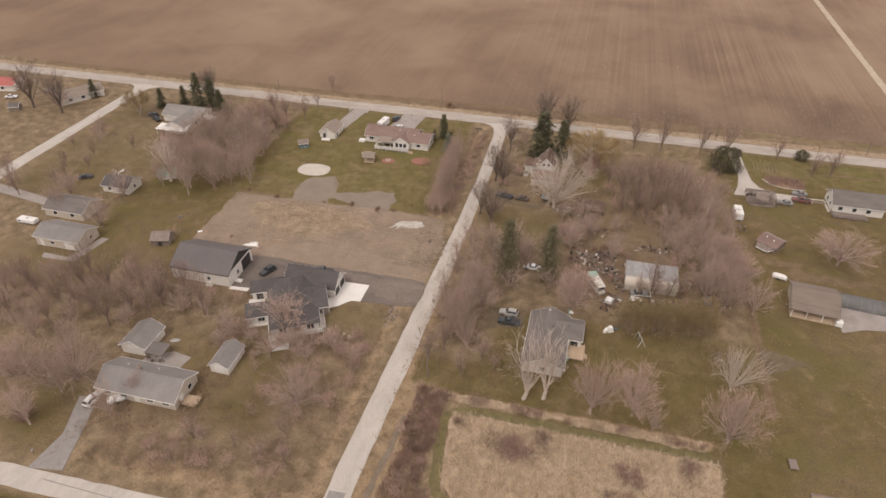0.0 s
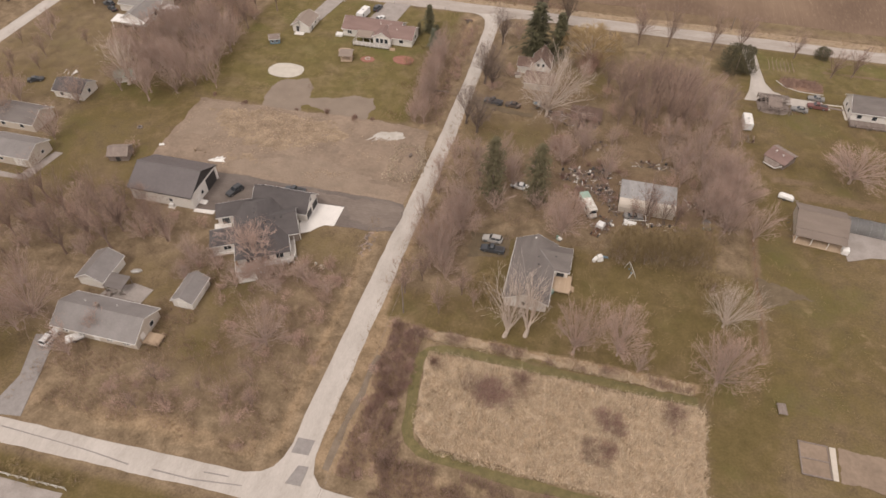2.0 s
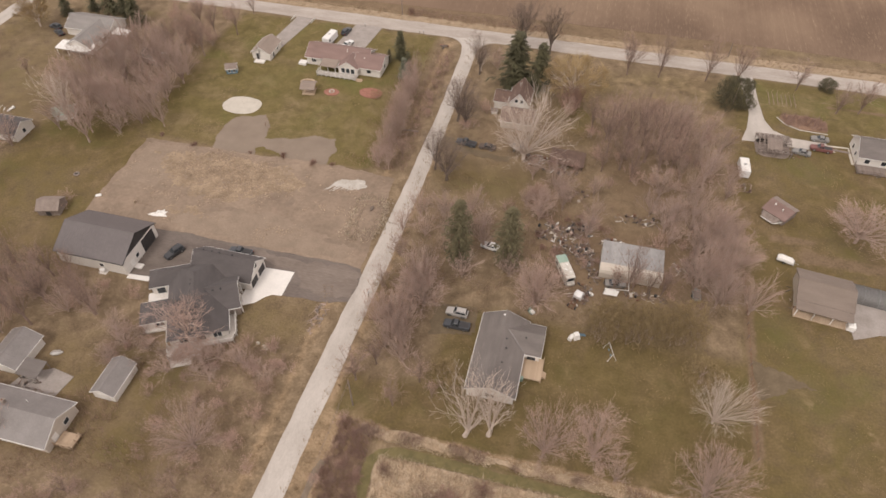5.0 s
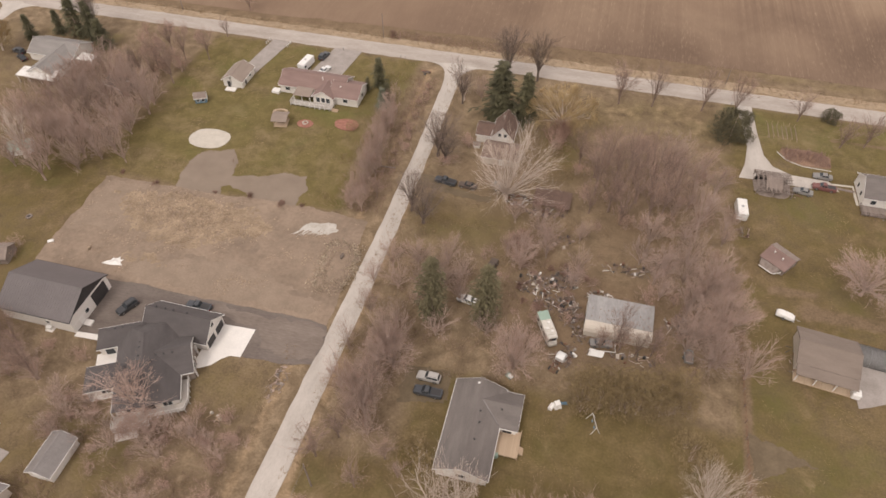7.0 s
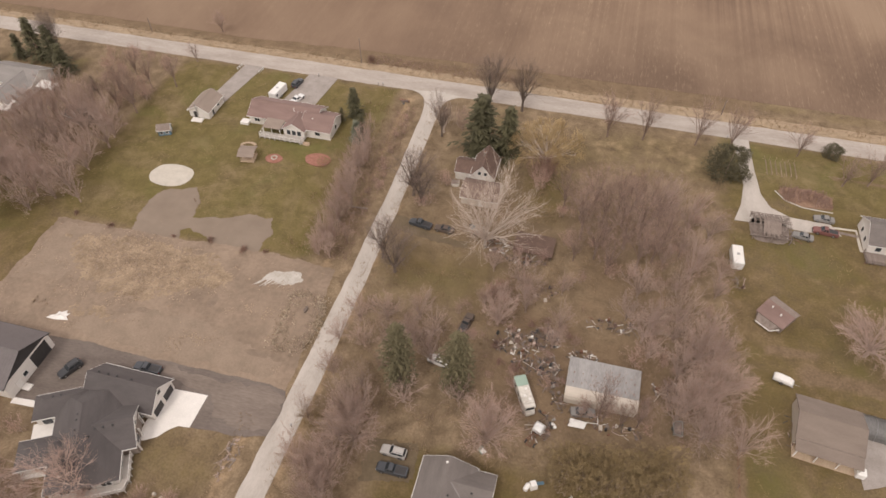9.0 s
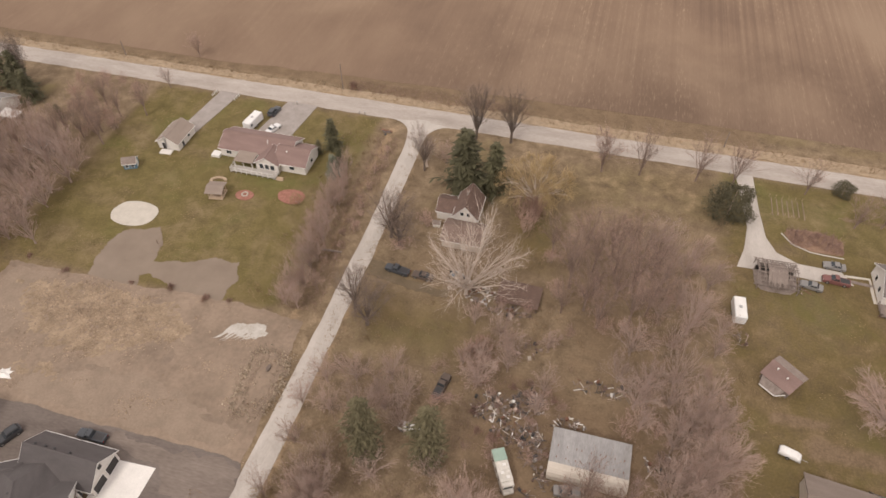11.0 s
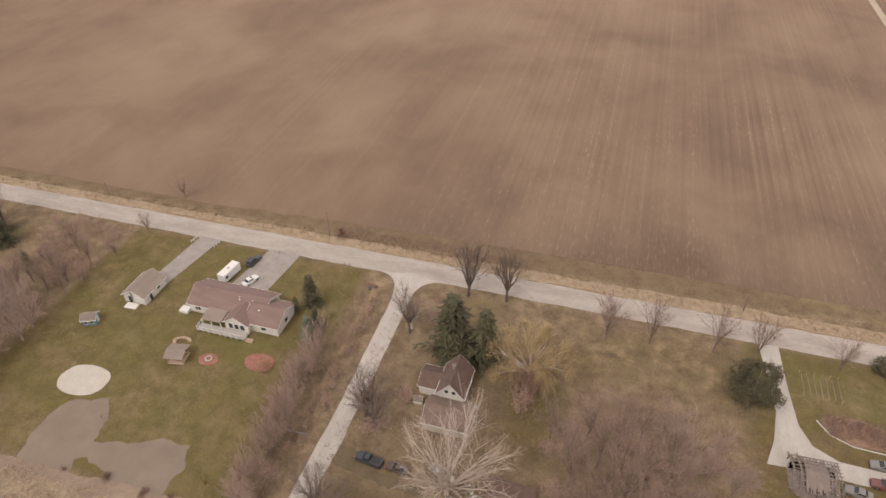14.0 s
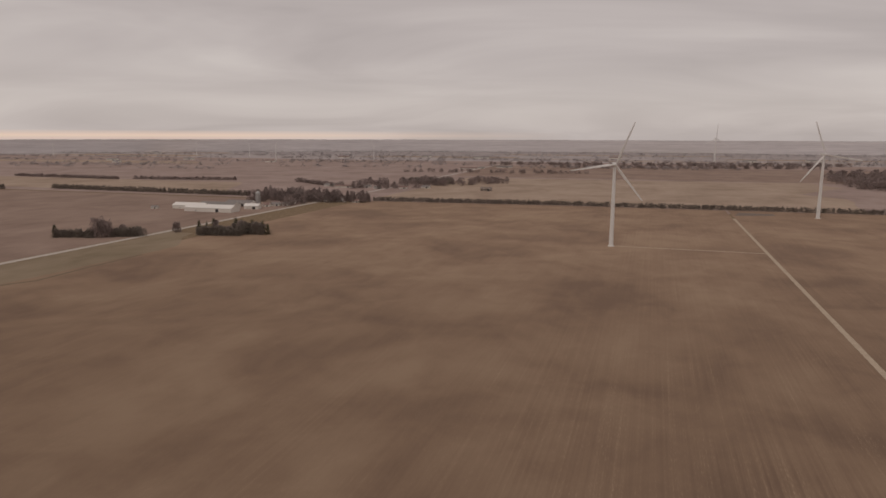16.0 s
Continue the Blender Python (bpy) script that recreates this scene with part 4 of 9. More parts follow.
bank_stones()
blades("reeds", 42000, reed_place, 1.1, 0.05, 0.75, REED, "pale dry reeds standing and lodged in the bed", "reeds", 5)
patch("reed_strip", [(-11, 118.6), (20, 118.7), (44, 117.8), (45.6, 118), (44, 118.5), (22, 119.7), (0, 120.2), (-11, 120.4)], REED_BED, "matted litter of the reed strip", "reed bed", 0.03, 0.7, 0.5)
blades("reeds", 7000, strip_place, 0.7, 0.045, 0.9, REED, "pale dry reeds along the mown ring", "reeds", 6)
blades("brush", 26000, in_rows([(-15.2, -8.4, 96, 121, -0.5), (-15.6, -6, 86, 96, -0.25), (73.5, 85, 235.4, 241, -0.3), (-10, 46, 118, 120.6, 0.0), (-9, 46, 84, 91.6, -0.3), (2, 8, 108, 112, -0.6), (26, 31, 99, 104, -0.6)]), 1.5, 0.035, 0.6, BRUSH, "low reddish scrub beside the reeds", "scrub", 7)
blades("dead_grass", 26000, in_rows([(-82, -30, 85, 112, -0.1), (-66, -30, 112, 131, 0.05), (-30, -26.6, 88, 150, -0.3), (-20.4, -16, 92, 255, -0.2), (-16, 26, 150, 200, 0.0), (14, 62, 195, 240, 0.0), (-40, -30, 190, 250, -0.1)]), 0.7, 0.05, 0.9, WEED, "tufts of dead grass and weeds", "grass", 8)
blades("dead_grass", 9000, in_rows([(-260, 200, 266.4, 270.5, -0.3)]), 0.8, 0.05, 0.9, WEED, "pale dead grass along the road ditch", "grass", 9)
blades("brush", 6500, in_rows([(-46, 8, 268.6, 273.5, -0.25), (-29.6, -23.5, 190, 250, -0.4), (-45, -41, 267.5, 270, -0.6)]), 1.1, 0.03, 0.7, BRUSH, "brown dead weeds in the ditch", "scrub", 17)
blades("brush", 6000, in_rows([(10, 30, 158, 196, -0.1), (40, 52, 164, 190, -0.1), (-12, 8, 150, 180, 0.05)]), 0.9, 0.03, 0.8, BRUSH, "brown dead weeds among the scrap", "scrub", 18)
blades("turf", 16000, in_rows([(-100, -32, 190, 257, 0.15), (-2, 58, 119, 150, 0.15), (60, 110, 90, 220, 0.2)]), 0.16, 0.06, 0.9, WEED, "bleached tufts in the lawns", "grass", 10)
blades("brush", 11000, in_rows([(-80, -30, 86, 112, -0.15), (-68, -30, 112, 131, -0.1)]), 1.5, 0.022, 0.7, BRUSH, "hazy dead stems over the rough grass", "scrub", 19)


# ---- trees ----
def vase_lines(rng, height, spread, stems, shoots, twigs, low, thick, lean=0.0, hang=0.0, flare=1.0, branches=4, crook=0.012, loose=1.0, rise=0.22):
    """Grows a bare tree as tapered lines: trunk, limbs that fan out to a dome, branches, shoots and straight twigs."""
    wood, fine = [], []
    base = Vector((rng.uniform(-lean, lean), rng.uniform(-lean, lean), height * low))
    wood.append((Vector((0, 0, -0.3)), base * 0.5, thick * 2.6, thick * 2.1, 0))
    wood.append((base * 0.5, base, thick * 2.1, thick * 1.8, 0))
    heart = Vector((0, 0, height * (low * 0.7 + 0.3)))
    top = height - heart.z

    def within(p, room=1.04):
        d = p - heart
        f = math.sqrt((d.x / spread) ** 2 + (d.y / spread) ** 2 + (d.z / (top if d.z > 0 else heart.z * 0.75)) ** 2) / room
        return heart + d / f if f > 1 else p

    def jitter(size):
        return Vector((rng.gauss(0, size), rng.gauss(0, size), rng.gauss(0, size)))

    for s in range(stems):
        a = s * 2.39996 + rng.uniform(-0.4, 0.4)
        polar = 1.5 * flare * math.sqrt((s + 0.35) / stems) * rng.uniform(0.85, 1.08)
        tip = heart + Vector((spread * math.sin(polar) * math.cos(a), spread * math.sin(polar) * math.sin(a), top * math.cos(polar))) * rng.uniform(0.8, 1.0)
        root = base * rng.uniform(0.62, 1.0)
        mid = root.lerp(tip, 0.45) + Vector((0, 0, 0.08 * height * math.sin(polar))) + jitter(0.035 * spread)
        pts = []
        for k in range(6):
            f = k / 5
            p = root.lerp(mid, f).lerp(mid.lerp(tip, f), f)
            pts.append(p + jitter(crook * spread) if 0 < k < 5 else p)
        size = (tip - root).length
        for k in range(5):
            wood.append((pts[k], pts[k + 1], thick * (1 - 0.17 * k), thick * (1 - 0.17 * (k + 1)), 1 if k < 2 else 2))
        for c in range(branches + 1):
            f = 0.3 + 0.7 * (c + 0.6 * rng.random()) / branches if c < branches else 0.8
            f = min(f, 0.99)
            seg = int(f * 5)
            at = pts[seg].lerp(pts[seg + 1], f * 5 - seg)
            along = (pts[seg + 1] - pts[seg]).normalized()
            out = (at - heart * 0.7).normalized()
            side = Matrix.Rotation(c * 2.4 + rng.uniform(-0.5, 0.5), 3, along) @ along.orthogonal().normalized()
            way = (along * 1.0 + side * (0.62 if c < branches else 0.1) + out * 0.25 + Vector((0, 0, 0.12 - hang))).normalized()
            reach = size * rng.uniform(0.3, 0.5) * (1.15 - 0.45 * f)
            knee = within(at + way * reach * 0.5)
            end = within(knee + (way + jitter(0.18) + Vector((0, 0, 0.2 - hang))).normalized() * reach * 0.5)
            w = thick * 0.42 * (1.1 - 0.5 * f)
            wood.append((at, knee, w, w * 0.7, 2))
            fine.append((knee, end, 0, 0, 3))
            for n in range(shoots):
                g = 0.12 + 0.88 * (n + rng.random()) / shoots
                q = at.lerp(knee, g * 2) if g < 0.5 else knee.lerp(end, g * 2 - 1)
                d = (way * 0.9 + jitter(0.4 * loose) + (q - heart * 0.7).normalized() * 0.3 + Vector((0, 0, rise - hang * 1.5))).normalized()
                length = reach * rng.uniform(0.4, 0.75)
                r = within(q + d * length, 1.1)
                fine.append((q, r, 0, 0, 3))
                for t in range(twigs):
                    h = 0.1 + 0.9 * (t + rng.random()) / twigs
                    p = q.lerp(r, h)
                    e = (d * 0.9 + jitter(0.38 * loose) + Vector((0, 0, rise * 0.6))).normalized()
                    if hang:
                        e = (e * 0.5 + Vector((0, 0, -hang * 2))).normalized()
                    fine.append((p, p + e * length * rng.uniform(0.45, 0.9) * (1 + hang * 2), 0, 0, 4))
    return wood, fine


def fan_lines(rng, height, spread, limbs, branches, shoots, twigs, low, thick, open_up=1.2, bow=0.05, stray=0.3, lean=0.2):
    """Grows a bare tree whose straight limbs fan out from a low fork and part again and again at narrow angles."""
    wood, fine = [], []
    fork = Vector((rng.uniform(-lean, lean), rng.uniform(-lean, lean), height * low))
    wood.append((Vector((0, 0, -0.3)), fork * 0.5, thick * 2.7, thick * 2.2, 0))
    wood.append((fork * 0.5, fork, thick * 2.2, thick * 1.9, 0))
    top = height - fork.z

    def off(size):
        return Vector((rng.gauss(0, size), rng.gauss(0, size), rng.gauss(0, size)))

    lop = rng.uniform(0, 6.283)
    for s in range(limbs):
        a = s * 2.39996 + rng.uniform(-0.45, 0.45)
        polar = open_up * math.sqrt((s + 0.4) / limbs) * rng.uniform(0.8, 1.1)
        full = rng.uniform(0.72, 1.0) * (1 - 0.13 * math.sin(a + lop))
        tip = fork + Vector((spread * math.sin(polar) * math.cos(a), spread * math.sin(polar) * math.sin(a), top * math.cos(polar) ** 0.7)) * full
        root = fork * rng.uniform(0.7, 1.0)
        size = (tip - root).length
        mid = root.lerp(tip, 0.5) + Vector((0, 0, bow * height * math.sin(polar))) + off(0.02 * size)
        pts = []
        for k in range(5):
            f = k / 4
            p = root.lerp(mid, f).lerp(mid.lerp(tip, f), f)
            pts.append(p + off(0.012 * size) if 0 < k < 4 else p)
        for k in range(4):
            wood.append((pts[k], pts[k + 1], thick * (1 - 0.22 * k), thick * (1 - 0.22 * (k + 1)), 1 if k < 2 else 2))
        for c in range(branches):
            f = min(0.97, 0.18 + 0.8 * (c + rng.random()) / branches)
            seg = min(3, int(f * 4))
            at = pts[seg].lerp(pts[seg + 1], f * 4 - seg)
            along = (pts[seg + 1] - pts[seg]).normalized()
            way = (along + off(stray * 1.2) + Vector((0, 0, 0.06))).normalized()
            reach = size * (0.6 * (1 - f) + 0.22) * rng.uniform(0.75, 1.1)
            end = at + way * reach
            w = thick * 0.4 * (1.15 - 0.7 * f)
            wood.append((at, at.lerp(end, 0.45), w, w * 0.6, 2))
            wood.append((at.lerp(end, 0.45), end, 0, 0, 3))
            for n in range(shoots):
                g = 0.2 + 0.8 * (n + rng.random()) / shoots
                q = at.lerp(end, g)
                d = (way + off(stray * 1.9) + Vector((0, 0, 0.1))).normalized()
                length = max(0.1 * height, reach * rng.uniform(0.35, 0.6))
                r = q + d * length
                wood.append((q, r, 0, 0, 3))
                for t in range(twigs):
                    p = q.lerp(r, 0.15 + 0.85 * (t + rng.random()) / twigs)
                    e = (d + off(stray * 2.4) + Vector((0, 0, 0.08))).normalized()
                    fine.append((p, p + e * length * rng.uniform(0.4, 0.85), 0, 0, 4))
    return wood, fine


def lines_mesh(name, lines, mat, wide=1.0, flat=False):
    verts, faces = [], []
    for p, q, a, b, level in lines:
        along = q - p
        if along.length < 1e-4:
            continue
        along = along.normalized()
        side = along.orthogonal().normalized()
        up = along.cross(side)
        n = len(verts)
        if flat or level > 2:
            w = side * (0.034 if level == 3 else 0.024) * wide
            if level == 4:
                verts += [p - w, p + w, q]
                faces.append((n, n + 1, n + 2))
                continue
            turn_side = up * 0.03 * wide
            verts += [p - w, p + w, q + turn_side * 0.5, q - turn_side * 0.5]
            faces.append((n, n + 1, n + 2, n + 3))
            continue
        sides = 6 if level == 0 else 4 if level == 1 else 3
        for c, r in ((p, a), (q, b)):
            for k in range(sides):
                t = 2 * math.pi * k / sides
                verts.append(c + (side * math.cos(t) + up * math.sin(t)) * r)
        for k in range(sides):
            m = (k + 1) % sides
            faces.append((n + k, n + m, n + sides + m, n + sides + k))
    mesh = raw(name, [tuple(v) for v in verts], faces, mat)
    return mesh


def fans_mesh(name, sprays, mat):
    """Flat pointed sprays of needles or leaves: tip, root, half width and which way is up."""
    verts, faces = [], []
    for root, tip, half, up in sprays:
        along = (tip - root)
        side = along.cross(up)
        if side.length < 1e-5:
            continue
        side = side.normalized() * half
        n = len(verts)
        mid = root.lerp(tip, 0.45)
        verts += [root, mid + side, tip, mid - side]
        faces.append((n, n + 1, n + 2, n + 3))
    return raw(name, [tuple(v) for v in verts], faces, mat)


def conifer_sprays(rng, height, radius, whorls, arms, dense, base=0.06, column=False):
    """Boughs that droop and lift at the tip, uneven in length, with gaps between them."""
    out = []
    for w in range(whorls):
        f = (w + rng.uniform(-0.3, 0.3)) / (whorls - 1)
        f = min(max(f, 0.0), 1.0)
        z = height * (base + (0.985 - base) * f)
        reach = radius * ((1 - f) ** 0.8 if not column else min(1, (1 - f) * 2.6) ** 0.7 * (0.75 + 0.25 * (1 - f))) + 0.1
        for a in range(arms):
            if rng.random() < 0.24:
                continue
            t = a * 6.283 / arms + w * 0.9 + rng.uniform(-0.45, 0.45)
            r = reach * rng.uniform(0.3, 1.0) * (1.3 if rng.random() < 0.2 else 1.0)
            drop = 0.36 if not column else -0.5
            root = Vector((0, 0, z + 0.1))
            tip = Vector((math.cos(t) * r, math.sin(t) * r, z - r * drop + rng.uniform(-0.25, 0.25)))
            for k in range(dense):
                g = (k + 0.8) / dense
                at = root.lerp(tip, g * 0.9) + Vector((0, 0, -0.25 * r * g * (1 - g)))
                spin = t + (1 if k % 2 else -1) * rng.uniform(0.25, 1.0)
                size = (0.22 + 0.42 * rng.random()) * max(0.5, radius / 2.6)
                end = at + Vector((math.cos(spin), math.sin(spin), rng.uniform(-0.75, 0.1))) * size * 1.25
                out.append((at, end, size * 0.24, Vector((rng.uniform(-0.6, 0.6), rng.uniform(-0.6, 0.6), 1))))
            out.append((root.lerp(tip, 0.6), tip + (tip - root) * 0.06, 0.1 * max(0.6, radius / 2.6), Vector((0, 0, 1))))
    return out


def clump_sprays(rng, height, radius, clumps, leaves, size, low=0.12):
    """Leaf clumps scattered through an uneven rounded crown."""
    out = []
    for _ in range(clumps):
        a, f = rng.uniform(0, 6.283), rng.random()
        bump = 1 + 0.25 * math.sin(3 * a + f * 5) + rng.uniform(-0.15, 0.12)
        r = radius * math.sqrt(max(0.0, 1 - (2 * f - 0.85) ** 2 * 0.62)) * bump * rng.uniform(0.6, 1.0) * 0.9
        c = Vector((math.cos(a) * r, math.sin(a) * r, height * (low + (0.93 - low) * f)))
        for _ in range(leaves):
            d = Vector((rng.gauss(0, 1), rng.gauss(0, 1), rng.gauss(0, 0.8)))
            at = c + d * size * 0.9
            end = at + Vector((rng.gauss(0, 1), rng.gauss(0, 1), rng.gauss(0.2, 0.8))).normalized() * size * rng.uniform(1.2, 2.4)
            out.append((at, end, size * 0.4, Vector((rng.gauss(0, 1), rng.gauss(0, 1), rng.gauss(0.6, 1)))))
    return out


TREE_MADE = {}
TREE_KINDS = {
    "maple": ("bare_tree", 4, "tree"), "wood": ("bare_tree", 3, "tree"), "pale": ("bare_tree", 2, "tree"), "broad": ("bare_tree", 2, "tree"), "tall": ("bare_tree", 2, "tree"), "slim": ("bare_tree", 3, "tree"), "roadside": ("bare_tree", 2, "tree"), "willow": ("willow_tree", 1, "tree"),
    "thicket": ("thicket", 3, "shrub"), "bramble": ("thicket", 2, "shrub"), "hedge": ("hedge_shrub", 2, "shrub"), "spruce": ("spruce_tree", 2, "tree"), "blue": ("spruce_tree", 1, "tree"),
    "cedar": ("cedar_tree", 1, "tree"), "pine": ("round_pine", 1, "tree"),
}
TREE_SIZE = {"maple": (10, 5), "wood": (12, 4.2), "pale": (15, 10), "broad": (12, 7), "tall": (13, 4.5), "slim": (9, 3), "roadside": (14, 5.5), "willow": (10, 6), "thicket": (4.5, 3), "bramble": (2, 2.5), "hedge": (4.5, 3), "spruce": (12, 3.2), "blue": (6.5, 2.4), "cedar": (12, 2.6), "pine": (7, 5)}


def tree_meshes(kind, variant):
    rng = random.Random(100 + 17 * variant + len(kind) * 1000 + ord(kind[0]))
    H, R = TREE_SIZE[kind]
    if kind == "maple":
        wood, fine = fan_lines(rng, H, R, 14, 6, 4, 4, (0.14, 0.09, 0.19, 0.06)[variant], 0.11, (1.3, 1.2, 1.1, 1.35)[variant])
        return lines_mesh("trunk", wood, BARK), lines_mesh("crown", fine, TWIG, 0.5, True)
    if kind == "wood":
        wood, fine = fan_lines(rng, H, R, 11, 6, 4, 4, (0.26, 0.18, 0.32)[variant], 0.105, (1.0, 1.15, 0.9)[variant], 0.03, 0.28)
        return lines_mesh("trunk", wood, WOOD_BARK, 0.8), lines_mesh("crown", fine, GREY_TWIG, 0.44, True)
    if kind == "broad":
        wood, fine = fan_lines(rng, H, R, 24, 6, 5, 6, (0.13, 0.2)[variant], 0.13, 1.35, 0.06, 0.3)
        return lines_mesh("trunk", wood, BARK), lines_mesh("crown", fine, TWIG, 0.5, True)
    if kind == "tall":
        wood, fine = fan_lines(rng, H, R, 11, 5, 4, 4, 0.16, 0.17, 0.95, 0.03, 0.3, 0.5)
        return lines_mesh("trunk", wood, PALE_BARK, 1.1), lines_mesh("crown", fine, PALE_TWIG, 0.6, True)
    if kind == "pale":
        wood, fine = fan_lines(rng, H, R, 30, 6, 5, 4, 0.13, 0.16, 1.3, 0.08, 0.26)
        return lines_mesh("trunk", wood, PALE_BARK, 1.0), lines_mesh("crown", fine, PALE_TWIG, 0.6, True)
    if kind == "slim":
        wood, fine = fan_lines(rng, H, R, 10, 5, 4, 4, 0.18, 0.075, 0.85, 0.03, 0.28)
        return lines_mesh("trunk", wood, WOOD_BARK), lines_mesh("crown", fine, TWIG, 0.45, True)
    if kind == "roadside":
        wood, fine = fan_lines(rng, H, R, 14, 6, 5, 5, 0.2, 0.15, 0.95, 0.04, 0.27, 0.3)
        return lines_mesh("trunk", wood, DARK_BARK, 0.8), lines_mesh("crown", fine, WOOD_BARK, 0.5, True)
    if kind == "willow":
        wood, fine = vase_lines(rng, H, R, 16, 8, 11, 0.2, 0.13, 0.5, 0.13, 0.95, 5, 0.04, 1.2)
        return lines_mesh("trunk", wood, PALE_BARK), lines_mesh("crown", fine, WILLOW, 1.0, True)
    if kind in ("thicket", "hedge", "bramble"):
        wood, fine = [], []
        for k in range(5 if kind != "bramble" else 11):
            a, r = rng.uniform(0, 6.283), R * 0.62 * math.sqrt(rng.random())
            w, f = fan_lines(rng, H * rng.uniform(0.7, 1.1), R * 0.6, 6, 3, 3, 3, 0.05, 0.022, 1.2, 0.04, 0.4)
            off = Vector((math.cos(a) * r, math.sin(a) * r, 0))
            wood.append((Vector((0, 0, 0.02)), off + Vector((0, 0, 0.02)), 0.05, 0.05, 2))
            wood += [(p + off, q + off, x, y, n) for p, q, x, y, n in w if n < 2]
            fine += [(p + off, q + off, 0, 0, 3) for p, q, x, y, n in w if n >= 2]
            fine += [(p + off, q + off, x, y, n) for p, q, x, y, n in f]
        if kind == "bramble":
            return lines_mesh("trunk", wood, RED_TWIG), lines_mesh("crown", fine, RED_TWIG, 0.7, True)
        if kind == "thicket":
            return lines_mesh("trunk", wood, BARK), lines_mesh("crown", fine, TWIG, 0.5, True)
        return lines_mesh("trunk", wood, BARK), fans_mesh("crown", clump_sprays(rng, H, R, 420, 9, 0.085, 0.0), OLIVE)
    bm_lines = [(Vector((0, 0, -0.2)), Vector((0, 0, H * 0.5)), 0.22, 0.12, 0), (Vector((0, 0, H * 0.5)), Vector((0, 0, H * 0.97)), 0.12, 0.02, 0)]
    stem = lines_mesh("trunk", bm_lines, BARK)
    if kind in ("spruce", "blue"):
        return stem, fans_mesh("crown", conifer_sprays(rng, H, R, 26, 9, 8), NEEDLE if kind == "spruce" else BLUE_NEEDLE)
    if kind == "cedar":
        return stem, fans_mesh("crown", conifer_sprays(rng, H, R, 40, 10, 6, 0.03, True), CEDAR_LEAF)
    return stem, fans_mesh("crown", clump_sprays(rng, H, R, 1700, 10, 0.15, 0.04), PINE)


def plant(kind, u, v, height, radius, label, group="", seed=0):
    """Sets a tree of a kind; repeats share the meshes of a few grown forms."""
    name, variants, category = TREE_KINDS[kind]
    rng = random.Random(int(u * 7 + v * 13) + seed)
    variant = rng.randrange(variants)
    H, R = TREE_SIZE[kind]
    if kind in ("maple", "wood") and height > 5.5:
        height, radius = height * 1.2, radius * 0.93
    m = SITE @ Matrix.LocRotScale((u, v, -0.1), Euler((0, 0, rng.uniform(0, 6.28))), (radius / R * rng.uniform(0.94, 1.06), radius / R * rng.uniform(0.94, 1.06), height / H))
    key = (kind, variant)
    if key in TREE_MADE:
        ob = copy_thing(TREE_MADE[key], m @ Matrix.Diagonal((*[1 / s for s in TREE_MADE[key].scale], 1)))
    else:
        ob = new(name)
        for mesh in tree_meshes(kind, variant):
            child = new(mesh.name.split(".")[0], mesh)
            child.parent = ob
        ob.matrix_basis = m
        TREE_MADE[key] = ob
    ob["label"], ob["category"] = label, category
    if group:
        ob["group"] = group
    return ob


def inside(u, v, corners):
    hit = False
    for n, (x, y) in enumerate(corners):
        X, Y = corners[n - 1]
        if (y > v) != (Y > v) and u < (X - x) * (v - y) / (Y - y) + x:
            hit = not hit
    return hit


def grove(kind, corners, count, gap, low, high, wide, label, group, seed):
    """Trees of a kind spread through an area, none closer than the gap."""
    rng = random.Random(seed)
    us, vs = [c[0] for c in corners], [c[1] for c in corners]
    spots = []
    for _ in range(count * 40):
        u, v = rng.uniform(min(us), max(us)), rng.uniform(min(vs), max(vs))
        if inside(u, v, corners) and all(math.hypot(u - a, v - b) > gap for a, b in spots):
            spots.append((u, v))
            h = rng.uniform(low, high)
            plant(kind, u, v, h, h * wide * rng.uniform(0.85, 1.15), label, group)
        if len(spots) == count:
            break


PINKISH = "bare spring tree with a dense reddish twig crown"
for row in [(-38.7, 108.6, 9.0, 6.4),
            (-53.3, 132.5, 7.0, 4.5),
            (-95.6, 132.1, 10.0, 5.0),
            (-87.1, 131.5, 9.0, 4.0),
            (-73.6, 130.6, 8.0, 4.0),
            (-101.5, 125.2, 9.0, 5.0),
            (-38.0, 126.8, 6.0, 3.5),
            (-46.4, 125.4, 6.0, 4.0),
            (-73.9, 103.2, 6.0, 3.0),
            (-8.6, 136.7, 10.0, 4.5),
            (-8.1, 154.5, 9.0, 4.5),
            (-12.3, 143.0, 9.0, 4.0),
            (22.2, 122.2, 14.0, 6.2),
            (30.8, 123.8, 13.0, 5.8),
            (35.0, 121.0, 6.0, 3.0),
            (50.0, 121.6, 14.5, 6.8),
            (-89.6, 103.4, 11.0, 7.6),
            (-101.4, 101.4, 11.0, 7.6),
            (-142.8, 162.9, 9.0, 5.0),
            (-124.7, 157.8, 9.0, 5.0),
            (-218.5, 234.7, 10.0, 5.0),
            (-196.7, 228.5, 10.0, 5.0)]:
    plant("broad" if row[3] > 5.7 else "maple", *row, PINKISH)
